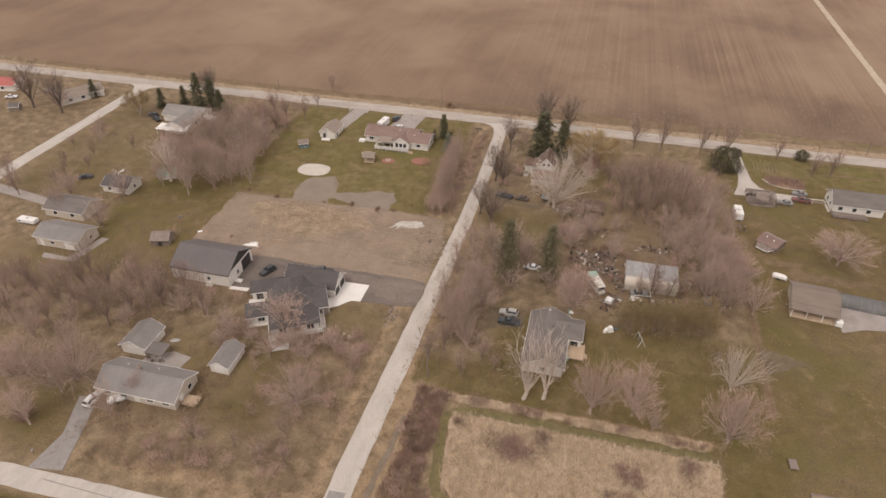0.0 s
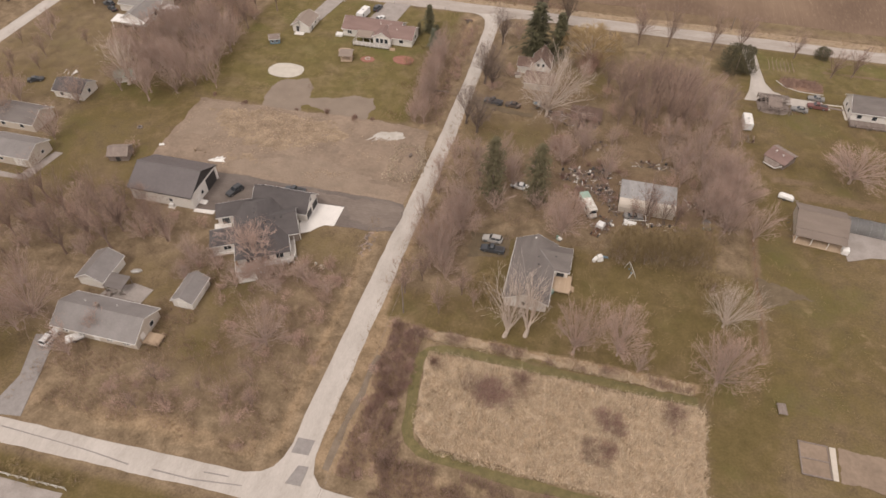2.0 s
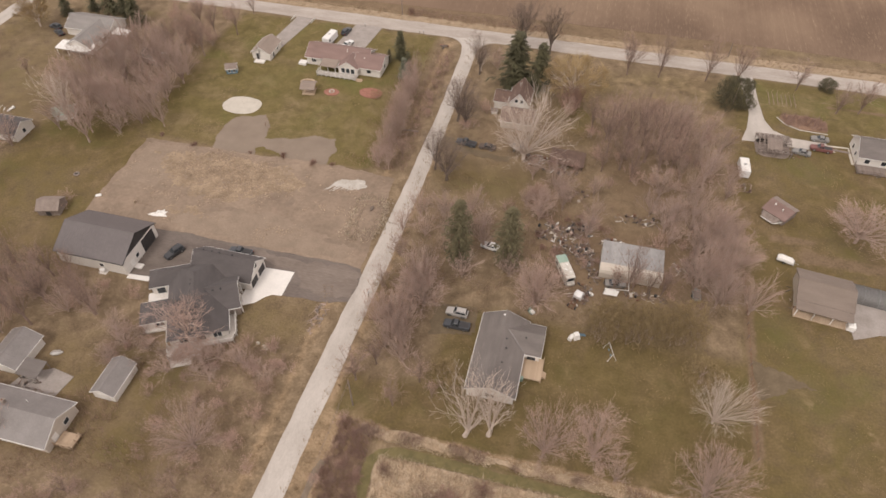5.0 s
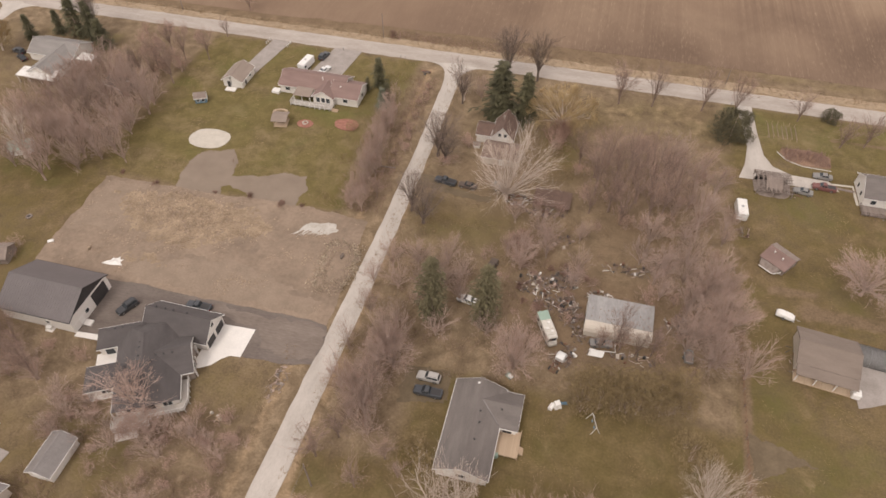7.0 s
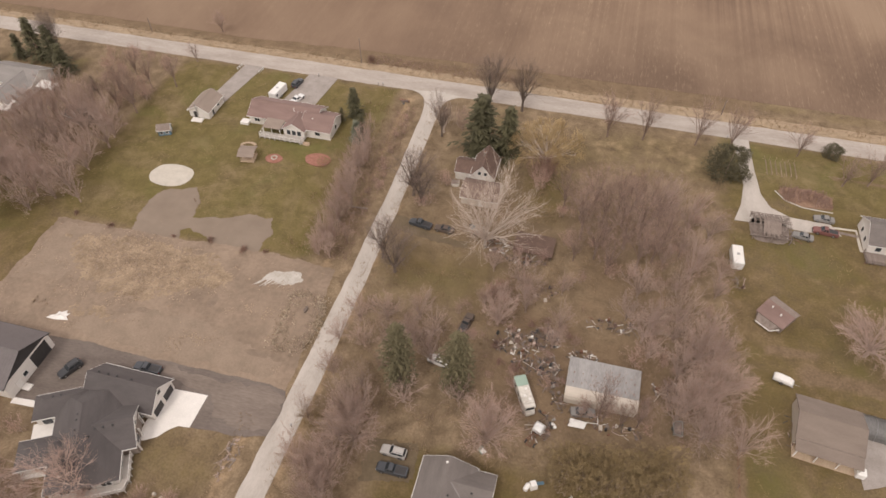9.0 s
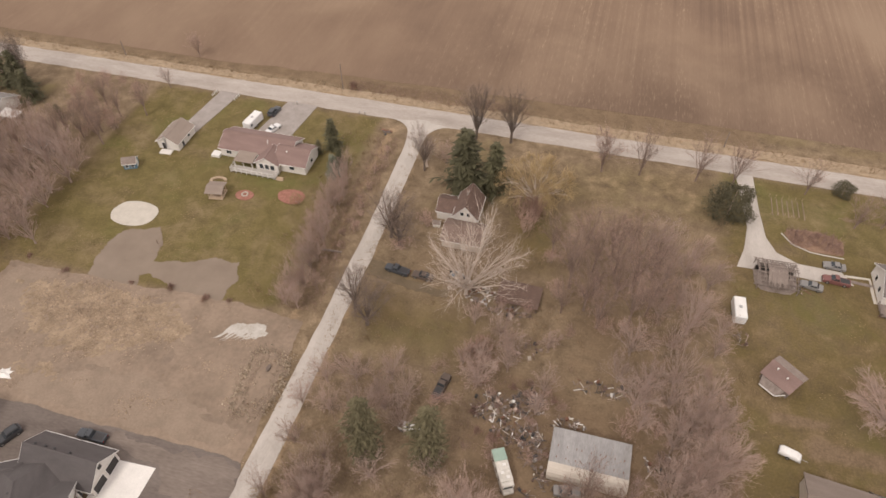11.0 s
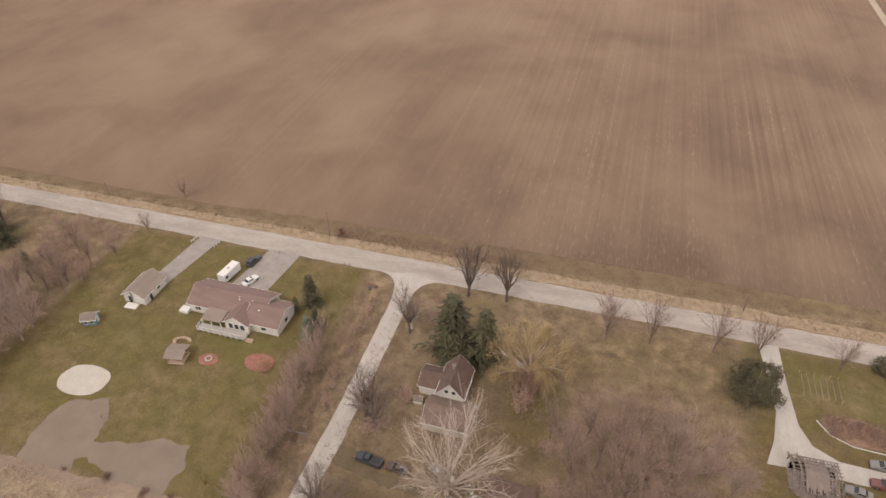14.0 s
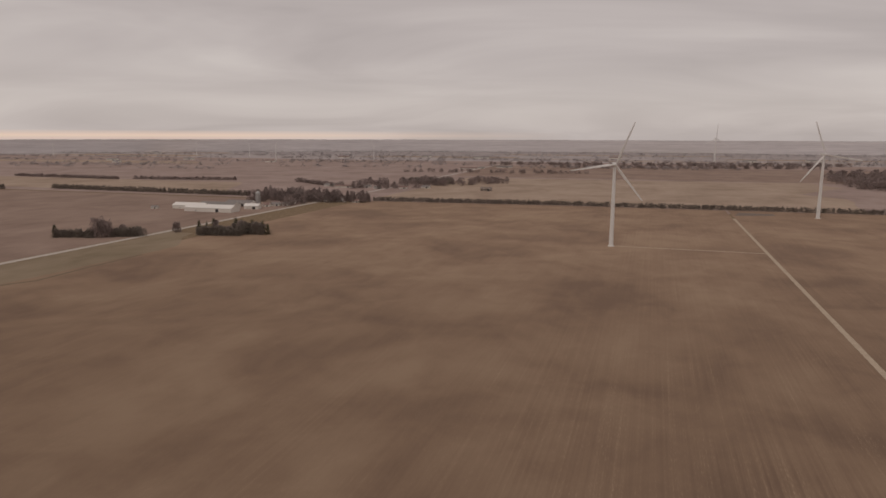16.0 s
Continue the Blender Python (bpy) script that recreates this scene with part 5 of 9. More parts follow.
for row in [(-109.6, 181.0, 11.0, 5.5),
            (-120.6, 183.8, 9.0, 4.5),
            (-105.1, 100.9, 8.0, 5.0),
            (-9.1, 153.1, 10.0, 5.0),
            (-9.9, 139.9, 9.0, 4.5),
            (15.2, 156.6, 10.0, 5.0),
            (-7.7, 135.2, 8.0, 4.0),
            
            (-7.3, 150.0, 9.0, 6.0),
            (-10.1, 140.4, 9.0, 5.5),
            (15.7, 155.4, 11.0, 6.0),
            (53.4, 165.6, 10.0, 6.0),
            (57.2, 176.0, 10.0, 6.0),
            (12.4, 183.0, 8.0, 5.0),
            (17.1, 190.5, 7.0, 4.0),
            (85.5, 192.5, 11.0, 9.0),
            (50.4, 170.6, 9.0, 5.0),
            (1.3, 169.5, 8.0, 4.0),
            (-7.2, 170.1, 7.0, 4.0)]:
    plant("broad" if row[3] > 5.7 else "maple", *row, PINKISH)
for row in [(7.8, 122.9, 18.5, 5.4),
            (12.0, 124.0, 19.0, 5.4),
            (51.9, 136.6, 12.0, 6.0),
            (5.4, 203.0, 17.5, 11.5),
                        (-14.1, 241.3, 8.0, 3.5)]:
    plant("tall" if row[3] < 5.45 else "pale", *row, "old bare tree with pale bark and twisted limbs")
for row in [(-6.8, 125.4, 8.0, 2.5),
            (0.0, 128.9, 6.0, 2.0),
            (34.6, 164.9, 13.0, 3.4),
            (-16.2, 193.4, 12.6, 5.2),
            (-15.2, 215.0, 13.6, 6.0),
            (-14.2, 239.6, 12.6, 4.4),
            (-4.5, 255.6, 17.0, 6.0),
            (5.0, 256.4, 16.5, 5.6),
            (29.6, 250.7, 12.4, 5.0),
            (38.9, 251.7, 12.3, 4.0),
            (52.7, 253.0, 12.4, 4.4),
            (61.6, 253.8, 12.2, 4.4),
            (78.8, 254.8, 9.0, 3.2),
            (94.9, 246.9, 9.0, 4.0),
            (-143.3, 251.0, 13.0, 5.0),
            (-96.8, 256.3, 6.0, 2.0),
            (88.7, 245.4, 8.0, 4.0),
            (-162.4, 167.3, 8.0, 3.5),
            (-97.4, 274.6, 7.0, 3.0)]:
    plant("roadside" if row[2] > 12.5 and row[3] > 4 else "slim", *row, "slender bare tree beside the road")
for row in [(-2.6, 236.0, 17.5, 7.6),
            (4.4, 236.4, 15.0, 5.6),
            (-39.9, 242.0, 9.5, 3.6),
            (-144.4, 245.6, 14.0, 5.2),
            (-131.6, 240.6, 10.0, 4.2),
            (-35.4, 235.0, 6.5, 2.4),
            (-137.4, 244.4, 13.0, 5.0),
                        (-158.2, 240.3, 8.0, 3.4),
            (-151.0, 245.2, 8.0, 3.2),
            (-191.5, 241.9, 8.0, 3.0)]:
    plant("spruce", *row, "dark green spruce with drooping branches")
for row in [(-2.8, 163.1, 20.0, 3.9),
            (7.9, 165.1, 18.5, 3.8),
            (-42.6, 238.9, 5.0, 1.1),
            (-118.3, 235.0, 5.0, 1.4)]:
    plant("cedar", *row, "narrow dark evergreen with loose branches")
for row in [(60.2, 242.6, 8.6, 6.2),
            (87.5, 256.8, 4.0, 2.6)]:
    plant("pine", *row, "rounded dense dark evergreen on the lawn")
for row in [(14.9, 233.8, 12.5, 8.4),
            (-162.2, 231.0, 10.0, 5.6)]:
    plant("willow", *row, "bare willow with yellow hanging twigs")
for row in [(-31.0, 116.4, 4.0, 3.0),
            (-31.8, 122.5, 4.0, 3.0),
            (-29.4, 127.5, 4.0, 3.0),
            (-32.3, 111.4, 4.0, 3.0),
            (-28.3, 107.4, 3.0, 2.5),
            (-33.4, 131.1, 4.0, 2.5),
            (-11.6, 213.0, 3.4, 3.4),
            (-8.6, 220.6, 4.0, 3.4),
            (14.1, 225.0, 6.0, 4.0)]:
    plant("thicket", *row, "tangled thicket of bare reddish stems")
grove("thicket", [(-28.4, 246), (-24.4, 246), (-23.2, 192), (-27, 192)], 14, 2.6, 1.5, 2.8, 0.8, "low reddish scrub along the ditch", "scrub along the ditch", 71)
plant("maple", -9.4, 243.4, 7.0, 3.0, PINKISH)
for u, v in ((5.0, 183.4), (8.9, 177.4), (6.4, 176.2), (10.2, 184.4), (13.4, 200.6), (19.2, 200.8)):
    plant("thicket", u, v, 3.2, 2.4, "tangled thicket of bare reddish stems")
plant("blue", -35.6, 231.5, 7.0, 3.0, "pale blue-green spruce beside the ditch")
grove("wood", [(20, 222), (42, 225), (47, 212), (42, 199), (26, 199)], 20, 4.6, 8.5, 13.5, 0.45, PINKISH, "trees of the wood", 41)
grove("maple", [(42, 226), (50, 228), (58, 217), (58.5, 186), (53, 160), (45, 172), (33, 194), (42, 198), (48, 214)], 28, 4.4, 6.5, 11, 0.52, PINKISH, "trees of the wood", 40)
grove("thicket", [(19.6, 227.5), (48.5, 234.9), (57, 218), (58, 185), (49.6, 160), (42, 176), (31.1, 194.9), (23, 198)], 22, 3.0, 3, 5, 0.7, "tangled thicket of bare reddish stems", "undergrowth of the wood", 42)
grove("maple", [(-133, 210), (-121, 225), (-101.8, 222), (-92, 192), (-111.2, 183), (-128, 195)], 42, 3.7, 8.5, 11.5, 0.5, PINKISH, "trees of the west wood", 43)
grove("thicket", [(-126, 256), (-105, 254), (-94, 232), (-113, 228)], 16, 3.2, 3.5, 6, 0.65, "tangled thicket of bare reddish stems", "thicket beside the road", 44)
grove("wood", [(-138, 132), (-90, 139.5), (-68, 134), (-88, 121), (-121, 113)], 22, 5.0, 8.5, 12, 0.42, "slender bare grey-brown tree", "trees behind the south house", 45)
grove("maple", [(-138, 132), (-90, 139.5), (-68, 134), (-88, 121), (-121, 113)], 12, 6.0, 6, 8.5, 0.5, PINKISH, "trees behind the south house", 44)
grove("wood", [(-113, 226), (-99, 226), (-95, 243), (-110, 248)], 9, 3.6, 7.5, 10, 0.42, "bare olive-brown tree beside the lawn", "trees beside the ranch lawn", 39)
grove("slim", [(-172, 176), (-150, 172), (-146, 214), (-168, 226)], 8, 6.0, 5, 9, 0.36, "slender bare tree in the west lawn", "trees of the west lawn", 38)
grove("thicket", [(-138, 132), (-60, 139), (-42, 128), (-60, 122), (-88, 121), (-121, 113)], 24, 3.2, 2.5, 4.5, 0.75, "tangled thicket of bare reddish stems", "scrub behind the south house", 46)
grove("maple", [(-34, 233), (-30.5, 233), (-27.6, 189), (-31, 189)], 18, 2.2, 5.8, 8.6, 0.42, PINKISH, "trees along the ditch", 47)
grove("thicket", [(-36, 236), (-31, 236), (-27.6, 189), (-33, 189)], 16, 2.0, 2.5, 4.5, 0.6, "tangled thicket of bare reddish stems", "scrub along the ditch", 48)
grove("maple", [(-18.5, 152), (-8, 158.4), (-5, 135.7), (-13.4, 131.6)], 8, 3.2, 7, 10, 0.45, PINKISH, "trees beside the lane", 49)
grove("maple", [(-17.6, 176), (-2, 180), (-2, 166), (-15.9, 154)], 9, 3.6, 5, 8, 0.5, PINKISH, "trees beside the lane", 50)
grove("hedge", [(28, 150), (49, 153.5), (48.5, 158), (30, 155.5)], 26, 2.0, 6.0, 8.8, 0.44, "olive-brown shrub of the tall hedge", "shrubs of the hedge", 51)
grove("bramble", [(-15, 97), (-9.0, 97), (-9.2, 120), (-15, 121)], 14, 2.6, 1.4, 2.2, 1.1, "low reddish scrub beside the reeds", "scrub beside the reeds", 53)
grove("maple", [(8, 178), (26, 176), (26, 196), (8, 196)], 9, 4.0, 5, 8, 0.5, PINKISH, "trees round the scrap yard", 54)
grove("maple", [(92, 184), (104, 182), (106, 206), (96, 208)], 3, 5.0, 7, 10, 0.6, PINKISH, "trees in the east yard", 55)
grove("maple", [(52, 160), (60, 160), (61, 184), (50, 184)], 7, 3.6, 8, 10.5, 0.5, PINKISH, "trees of the wood's edge", 56)
for u, v, r in ((8.6, 109.0, 4.6), (8.9, 108.4, 4.0), (8.0, 109.4, 3.6), (13.6, 112.2, 3.0), (30.4, 108.6, 3.4), (31.2, 107.2, 2.8), (42.2, 111.8, 3.4), (-4.0, 112.6, 1.8), (30.6, 102.4, 2.4)):
    plant("bramble", u, v, 1.8, r, "dark reddish shrub in the reed bed", "shrubs of the reed bed")
grove("hedge", [(-112, 71.6), (-58, 72.4), (-58, 74.2), (-112, 73.4)], 22, 2.0, 1.8, 2.4, 0.75, "dark clipped hedge shrub by the south road", "shrubs of the south hedge", 58)

grove("maple", [(-71, 129), (-55.5, 128), (-39, 131.5), (-33, 131), (-30, 124), (-62, 116.5)], 16, 3.8, 3.2, 5.2, 0.68, "low bare bush in rough grass", "brush behind the new house", 60)
grove("thicket", [(-71, 129), (-55.5, 128), (-39, 131.5), (-33, 131), (-30, 122), (-62, 114)], 16, 3.2, 1.8, 3.0, 0.95, "low bare brush in rough grass", "brush behind the new house", 61)
plant("maple", -51.0, 129.4, 11.0, 7.4, "bare vase-shaped tree beside the new house")
for u, v, h in ((-81.5, 186.6, 1.2), (-65.6, 187.4, 0.9), (-56.2, 188.2, 1.5), (-47.6, 187.2, 1.6), (-42.6, 188.4, 1.0), (-92.0, 188.4, 1.1)):
    plant("bramble", u, v, h, h * 0.8, "small rust-brown bush at the water's edge", "bushes at the water")
plant("bramble", -44.6, 269.6, 2.6, 1.6, "dark bramble round the foot of a pole")
plant("spruce", -1.6, 233.8, 8.0, 5.6, "dark green spruce with low spreading boughs")
plant("hedge", 49.6, 145.4, 6.5, 4.0, "olive-brown bushy cedar on the lawn")
plant("hedge", -40.9, 220.1, 2.8, 2.2, "olive clipped shrub in the mulch bed")
plant("hedge", 1.2, 134.4, 4.6, 3.2, "olive-brown bush beside the grey house")
plant("hedge", 4.0, 131.6, 4.0, 2.6, "olive-brown bush beside the grey house")
plant("hedge", -16.6, 151.4, 4.4, 2.4, "yellowish bush beside the lane")
plant("bramble", 14.6, 229.0, 8.0, 4.2, "tall tangle of dark reddish stems beside the willow")
plant("bramble", 11.6, 188.4, 3.6, 4.0, "dark tangle of old stems in the brush")
plant("bramble", -93.1, 91.8, 3.4, 2.8, "dark rounded shrub beside the drive")
grove("thicket", [(-66, 87), (-33, 86), (-30, 128), (-44, 128), (-52, 104), (-66, 98)], 24, 3.2, 1.6, 3.0, 0.95, "low reddish brush over rough grass", "brush of the south lot", 81)
grove("slim", [(-60, 88), (-36, 88), (-33, 104), (-60, 97)], 7, 5.0, 4, 7, 0.4, "thin bare sapling in rough grass", "saplings of the south lot", 82)
for row in [(-193.6, 225.0, 17.0, 7.5), (-208.4, 226.6, 18.0, 8.0), (-168.0, 171.4, 11.0, 4.5), (-129.0, 174.5, 9.0, 5.0), (-145.6, 171.0, 8.5, 5.0), (-160.6, 205.0, 8.0, 4.5), (-139.5, 248.4, 16.0, 4.0)]:
    plant("roadside" if row[2] > 15 else "maple", *row, "large bare tree beside the west road")
for u, v, h in ((-15.4, 129.0, 9.0), (-12.6, 133.5, 8.0), (-3.2, 131.6, 7.0), (-25.6, 196.0, 6.0)):
    plant("slim", u, v, h, h * 0.36, "slender bare sapling in rough grass")
grove("thicket", [(-15.4, 87), (-8.4, 87), (-9.2, 121), (-15, 121)], 20, 2.2, 1.2, 2.2, 0.95, "low reddish scrub beside the reeds", "scrub beside the reeds", 63)
for row in [(-91, 90.5, 9.5, 5.0), (-90.5, 99.5, 9.0, 4.6), (-76.4, 96.6, 8.0, 4.0), (-96.5, 110.5, 9.5, 4.8), (-109, 112.6, 9.0, 4.8)]:
    plant("maple", *row, PINKISH)
grove("thicket", [(12, 158), (27, 160), (29, 184), (12, 184)], 12, 2.4, 1.2, 2.6, 0.9, "tangled brambles among the scrap", "brambles of the scrap yard", 66)
grove("bramble", [(12, 172), (27, 172), (29, 186), (12, 186)], 8, 2.4, 1.0, 1.6, 1.0, "tangled brambles among the scrap", "brambles of the scrap yard", 67)
grove("slim", [(30, 162), (46, 164), (46, 165.4), (30, 165)], 4, 3.0, 6, 8.5, 0.34, "thin bare tree beside the shed wall", "trees along the shed", 68)
grove("thicket", [(42, 162), (54, 164), (54, 182), (43, 180)], 8, 3.0, 1.5, 2.8, 0.8, "tangled brambles beside the shed", "brambles of the scrap yard", 69)
plant("tall", -120.4, 187.3, 15.0, 6.0, "tall leaning tree with pale limbs")
for u, v, h, r in ((-101.2, 159.2, 3.0, 2.8), (-104.0, 154.6, 2.2, 2.2), (-100.4, 156.6, 2.4, 2.0)):
    plant("thicket", u, v, h, r, "bare brush that overgrows the plank shed", "brush round the plank shed")
for u, v, h, r in ((-12.3, 190.1, 10.0, 6.2), (-12.6, 213.3, 10.5, 6.6)):
    plant("roadside", u, v, h, r, "crooked dark tree that leans over the lane")
for row in [(-1.2, 159.6, 6.0, 4.4), (8.6, 162.4, 6.0, 3.8), (-2.6, 172.6, 6.0, 4.2), (0.6, 176.3, 6.2, 4.0), (-9.1, 153.5, 8.5, 5.4), (-18.0, 170.1, 5.6, 3.6)]:
    plant("maple", *row, PINKISH)


# ---- buildings ----
def opening(wall, side, L, W, along, z, w, h, kind="window", trim=TRIM, fill=None):
    """A window or door set on one side of a building whose walls are L by W about the origin."""
    turn, off = {"s": (0, W / 2), "n": (180, W / 2), "e": (90, L / 2), "w": (-90, L / 2)}[side]
    m = pose(0, 0, 0, 0, 0, turn) @ pose(along, -off, z)
    bm = bmesh.new()
    t = 0.09 if kind == "window" else 0.12
    box(bm, -w / 2 - t, -w / 2, -0.07, 0.02, -t if kind == "window" else 0, h + t)
    box(bm, w / 2, w / 2 + t, -0.07, 0.02, -t if kind == "window" else 0, h + t)
    box(bm, -w / 2, w / 2, -0.07, 0.02, h, h + t)
    if kind == "window":
        box(bm, -w / 2, w / 2, -0.09, 0.02, -t, 0)
    casing = part(kind, bm, trim, wall, at=m)
    if kind == "window":
        part("pane", boxed(-w / 2, w / 2, -0.03, 0.01, 0, h), GLASS, casing)
        if w > 1.3:
            part("mullion", boxed(-0.04, 0.04, -0.06, -0.028, 0, h), trim, casing)
    elif kind == "garage_door":
        bm = bmesh.new()
        rows = 4
        for k in range(rows):
            box(bm, -w / 2, w / 2, -0.045, 0.01, h * k / rows + 0.012, h * (k + 1) / rows - 0.012)
        box(bm, -w / 2, w / 2, -0.02, 0.012, 0, h)
        part("door_panel", bm, fill or BLACK, casing, "sectional door leaf with four panels")
    else:
        part("door_leaf", boxed(-w / 2, w / 2, -0.04, 0.01, 0, h), fill or TRIM, casing)
        part("handle", boxed(w / 2 - 0.16, w / 2 - 0.06, -0.1, -0.04, 1.0, 1.05), STEEL, casing)
    return casing


def roof_plane(bm, a, b, c, d, thick=0.16):
    """A sloping slab whose top runs round a, b, c, d."""
    a, b, c, d = (Vector(p) for p in (a, b, c, d))
    down = Vector((0, 0, -thick))
    return hexa(bm, [a + down, b + down, c + down, d + down], [a, b, c, d])


def ribs(roof, L, y0, z0, y1, z1, step=0.9, high=0.02, wide=0.022):
    """Standing seams down a roof slope, each its own piece on one shared mesh."""
    count, mesh = int(L / step), None
    for k in range(count):
        at = pose(-L / 2 + step * (k + 0.5), 0, 0)
        if mesh:
            ob = new("seam", mesh)
            ob.parent, ob.matrix_basis = roof, at
            continue
        bm, x = bmesh.new(), 0
        hexa(bm, [(x - wide, y0, z0), (x + wide, y0, z0), (x + wide, y1, z1), (x - wide, y1, z1)],
             [(x - wide * 0.6, y0, z0 + high), (x + wide * 0.6, y0, z0 + high), (x + wide * 0.6, y1, z1 + high), (x - wide * 0.6, y1, z1 + high)])
        bmesh.ops.recalc_face_normals(bm, faces=bm.faces[:])
        mesh = part("seam", bm, roof.data.materials[0], roof, at=at).data


def gable_volume(owner, L, W, eave, ridge, wall_mat, roof_mat, over=0.4, seams=0.0, at=None, gable_mat=None, trim=TRIM, hip=0.0, skew=0.5, wall_label="", roof_label=""):
    """Walls, gable ends and a pitched roof about the origin of a part, with the ridge along x. hip: how far the ridge ends are drawn in."""
    at = at or Matrix.Identity(4)
    ym = -W / 2 + W * skew
    bm = bmesh.new()
    box(bm, -L / 2, L / 2, -W / 2, W / 2, -0.4, eave)
    wall = part("wall", bm, wall_mat, owner, wall_label, at)
    rise = (ridge - eave) / (ym + W / 2)
    rise_n = (ridge - eave) / max(0.05, W / 2 - ym)
    if not hip:
        for s in (-1, 1):
            x = s * (L / 2 - 0.06)
            bm = bmesh.new()
            pts = [(-W / 2, eave), (W / 2, eave), (ym, ridge - 0.02)]
            lo = [(x - 0.06, y, z) for y, z in pts]
            hi = [(x + 0.06, y, z) for y, z in pts]
            hexa(bm, lo, hi)
            bmesh.ops.recalc_face_normals(bm, faces=bm.faces[:])
            part("gable", bm, gable_mat or wall_mat, wall)
    lift = 0.06
    X = L / 2 + over
    ys, yn = -W / 2 - over, W / 2 + over
    zs, zn = eave - over * rise + lift, eave - over * min(rise_n, 1.2) + lift
    top = ridge + lift + 0.1
    bm = bmesh.new()
    if hip:
        # four slopes that meet along a shortened ridge
        h = X - hip
        pts = [(-X, ys, zs), (X, ys, zs), (X, yn, zs), (-X, yn, zs), (-h, ym, top), (h, ym, top)]
        low = [bm.verts.new(p) for p in pts]
        for f in ((0, 1, 5, 4), (1, 2, 5), (2, 3, 4, 5), (3, 0, 4), (3, 2, 1, 0)):
            bm.faces.new([low[k] for k in f])
    else:
        roof_plane(bm, (-X, ys, zs), (X, ys, zs), (X, ym, top), (-X, ym, top))
        if skew < 0.97:
            roof_plane(bm, (X, yn, zn), (-X, yn, zn), (-X, ym, top), (X, ym, top))
    roof = part("roof", bm, roof_mat, owner, roof_label, at)
    if seams and not hip:
        ribs(roof, 2 * X, ys, zs, ym, top, seams)
        ribs(roof, 2 * X, yn, zn, ym, top, seams)
    bm = bmesh.new()
    h = X - hip
    for a in (-1, 1):
        hexa(bm, [(-h, ym + a * 0.16, top - 0.05), (h, ym + a * 0.16, top - 0.05), (h, ym, top + 0.02), (-h, ym, top + 0.02)],
             [(-h, ym + a * 0.16, top + 0.0), (h, ym + a * 0.16, top + 0.0), (h, ym, top + 0.05), (-h, ym, top + 0.05)])
    bmesh.ops.recalc_face_normals(bm, faces=bm.faces[:])
    part("ridge_cap", bm, roof_mat, roof)
    part("gutter", boxed(-X, X, ys - 0.1, ys, zs - 0.2, zs - 0.04), trim, roof)
    if skew < 0.97:
        part("gutter", boxed(-X, X, yn, yn + 0.1, zn - 0.2, zn - 0.04), trim, roof)
    if not hip:
        for s in (-1, 1):
            bm = bmesh.new()
            x0, x1 = (X, X + 0.04) if s > 0 else (-X - 0.04, -X)
            hexa(bm, [(x0, ys, zs - 0.22), (x1, ys, zs - 0.22), (x1, ym, top - 0.22), (x0, ym, top - 0.22)], [(x0, ys, zs + 0.02), (x1, ys, zs + 0.02), (x1, ym, top + 0.02), (x0, ym, top + 0.02)])
            if skew < 0.97:
                hexa(bm, [(x0, ym, top - 0.22), (x1, ym, top - 0.22), (x1, yn, zn - 0.22), (x0, yn, zn - 0.22)], [(x0, ym, top + 0.02), (x1, ym, top + 0.02), (x1, yn, zn + 0.02), (x0, yn, zn + 0.02)])
            bmesh.ops.recalc_face_normals(bm, faces=bm.faces[:])
            part("fascia", bm, trim, roof)
    return wall, roof


def vent(roof, x, y, z, high=0.45, wide=0.14, mat=TRIM, name="vent_pipe"):
    bm = tube(bmesh.new(), (x, y, z - 0.3), (x, y, z + high), wide / 2, sides=8)
    tube(bm, (x, y, z + high), (x, y, z + high + 0.08), wide * 0.8, wide * 0.5, 8)
    return part(name, bm, mat, roof)


def chimney(roof, x, y, z, w=0.7, high=1.4, mat=STONE):
    bm = boxed(x - w / 2, x + w / 2, y - w / 2, y + w / 2, z - 1.0, z + high)
    box(bm, x - w / 2 - 0.08, x + w / 2 + 0.08, y - w / 2 - 0.08, y + w / 2 + 0.08, z + high, z + high + 0.12)
    ch = part("chimney", bm, mat, roof)
    part("flue", tube(bmesh.new(), (x, y, z + high), (x, y, z + high + 0.35), 0.13, sides=8), RUST, ch)


def railing(owner, pts, z, high=0.95, mat=TRIM, step=1.4):
    """Posts, rails and balusters along a line of points."""
    rail = bmesh.new()
    for (x, y), (X, Y) in zip(pts, pts[1:]):
        tube(rail, (x, y, z + high), (X, Y, z + high), 0.05, sides=4)
        tube(rail, (x, y, z + 0.12), (X, Y, z + 0.12), 0.03, sides=4)
        d = math.hypot(X - x, Y - y)
        count = int(d / 0.22)
        for k in range(1, count):
            f = k / count
            tube(rail, (x + (X - x) * f, y + (Y - y) * f, z + 0.1), (x + (X - x) * f, y + (Y - y) * f, z + high), 0.018, sides=3)
    part("handrail", rail, mat, owner)
    for (x, y), (X, Y) in zip(pts, pts[1:]):
        d = math.hypot(X - x, Y - y)
        count = max(1, round(d / step))
        for k in range(count + 1):
            f = k / count
            px, py = x + (X - x) * f, y + (Y - y) * f
            part("rail_post", boxed(px - 0.06, px + 0.06, py - 0.06, py + 0.06, -0.1, z + high + 0.08), mat, owner)


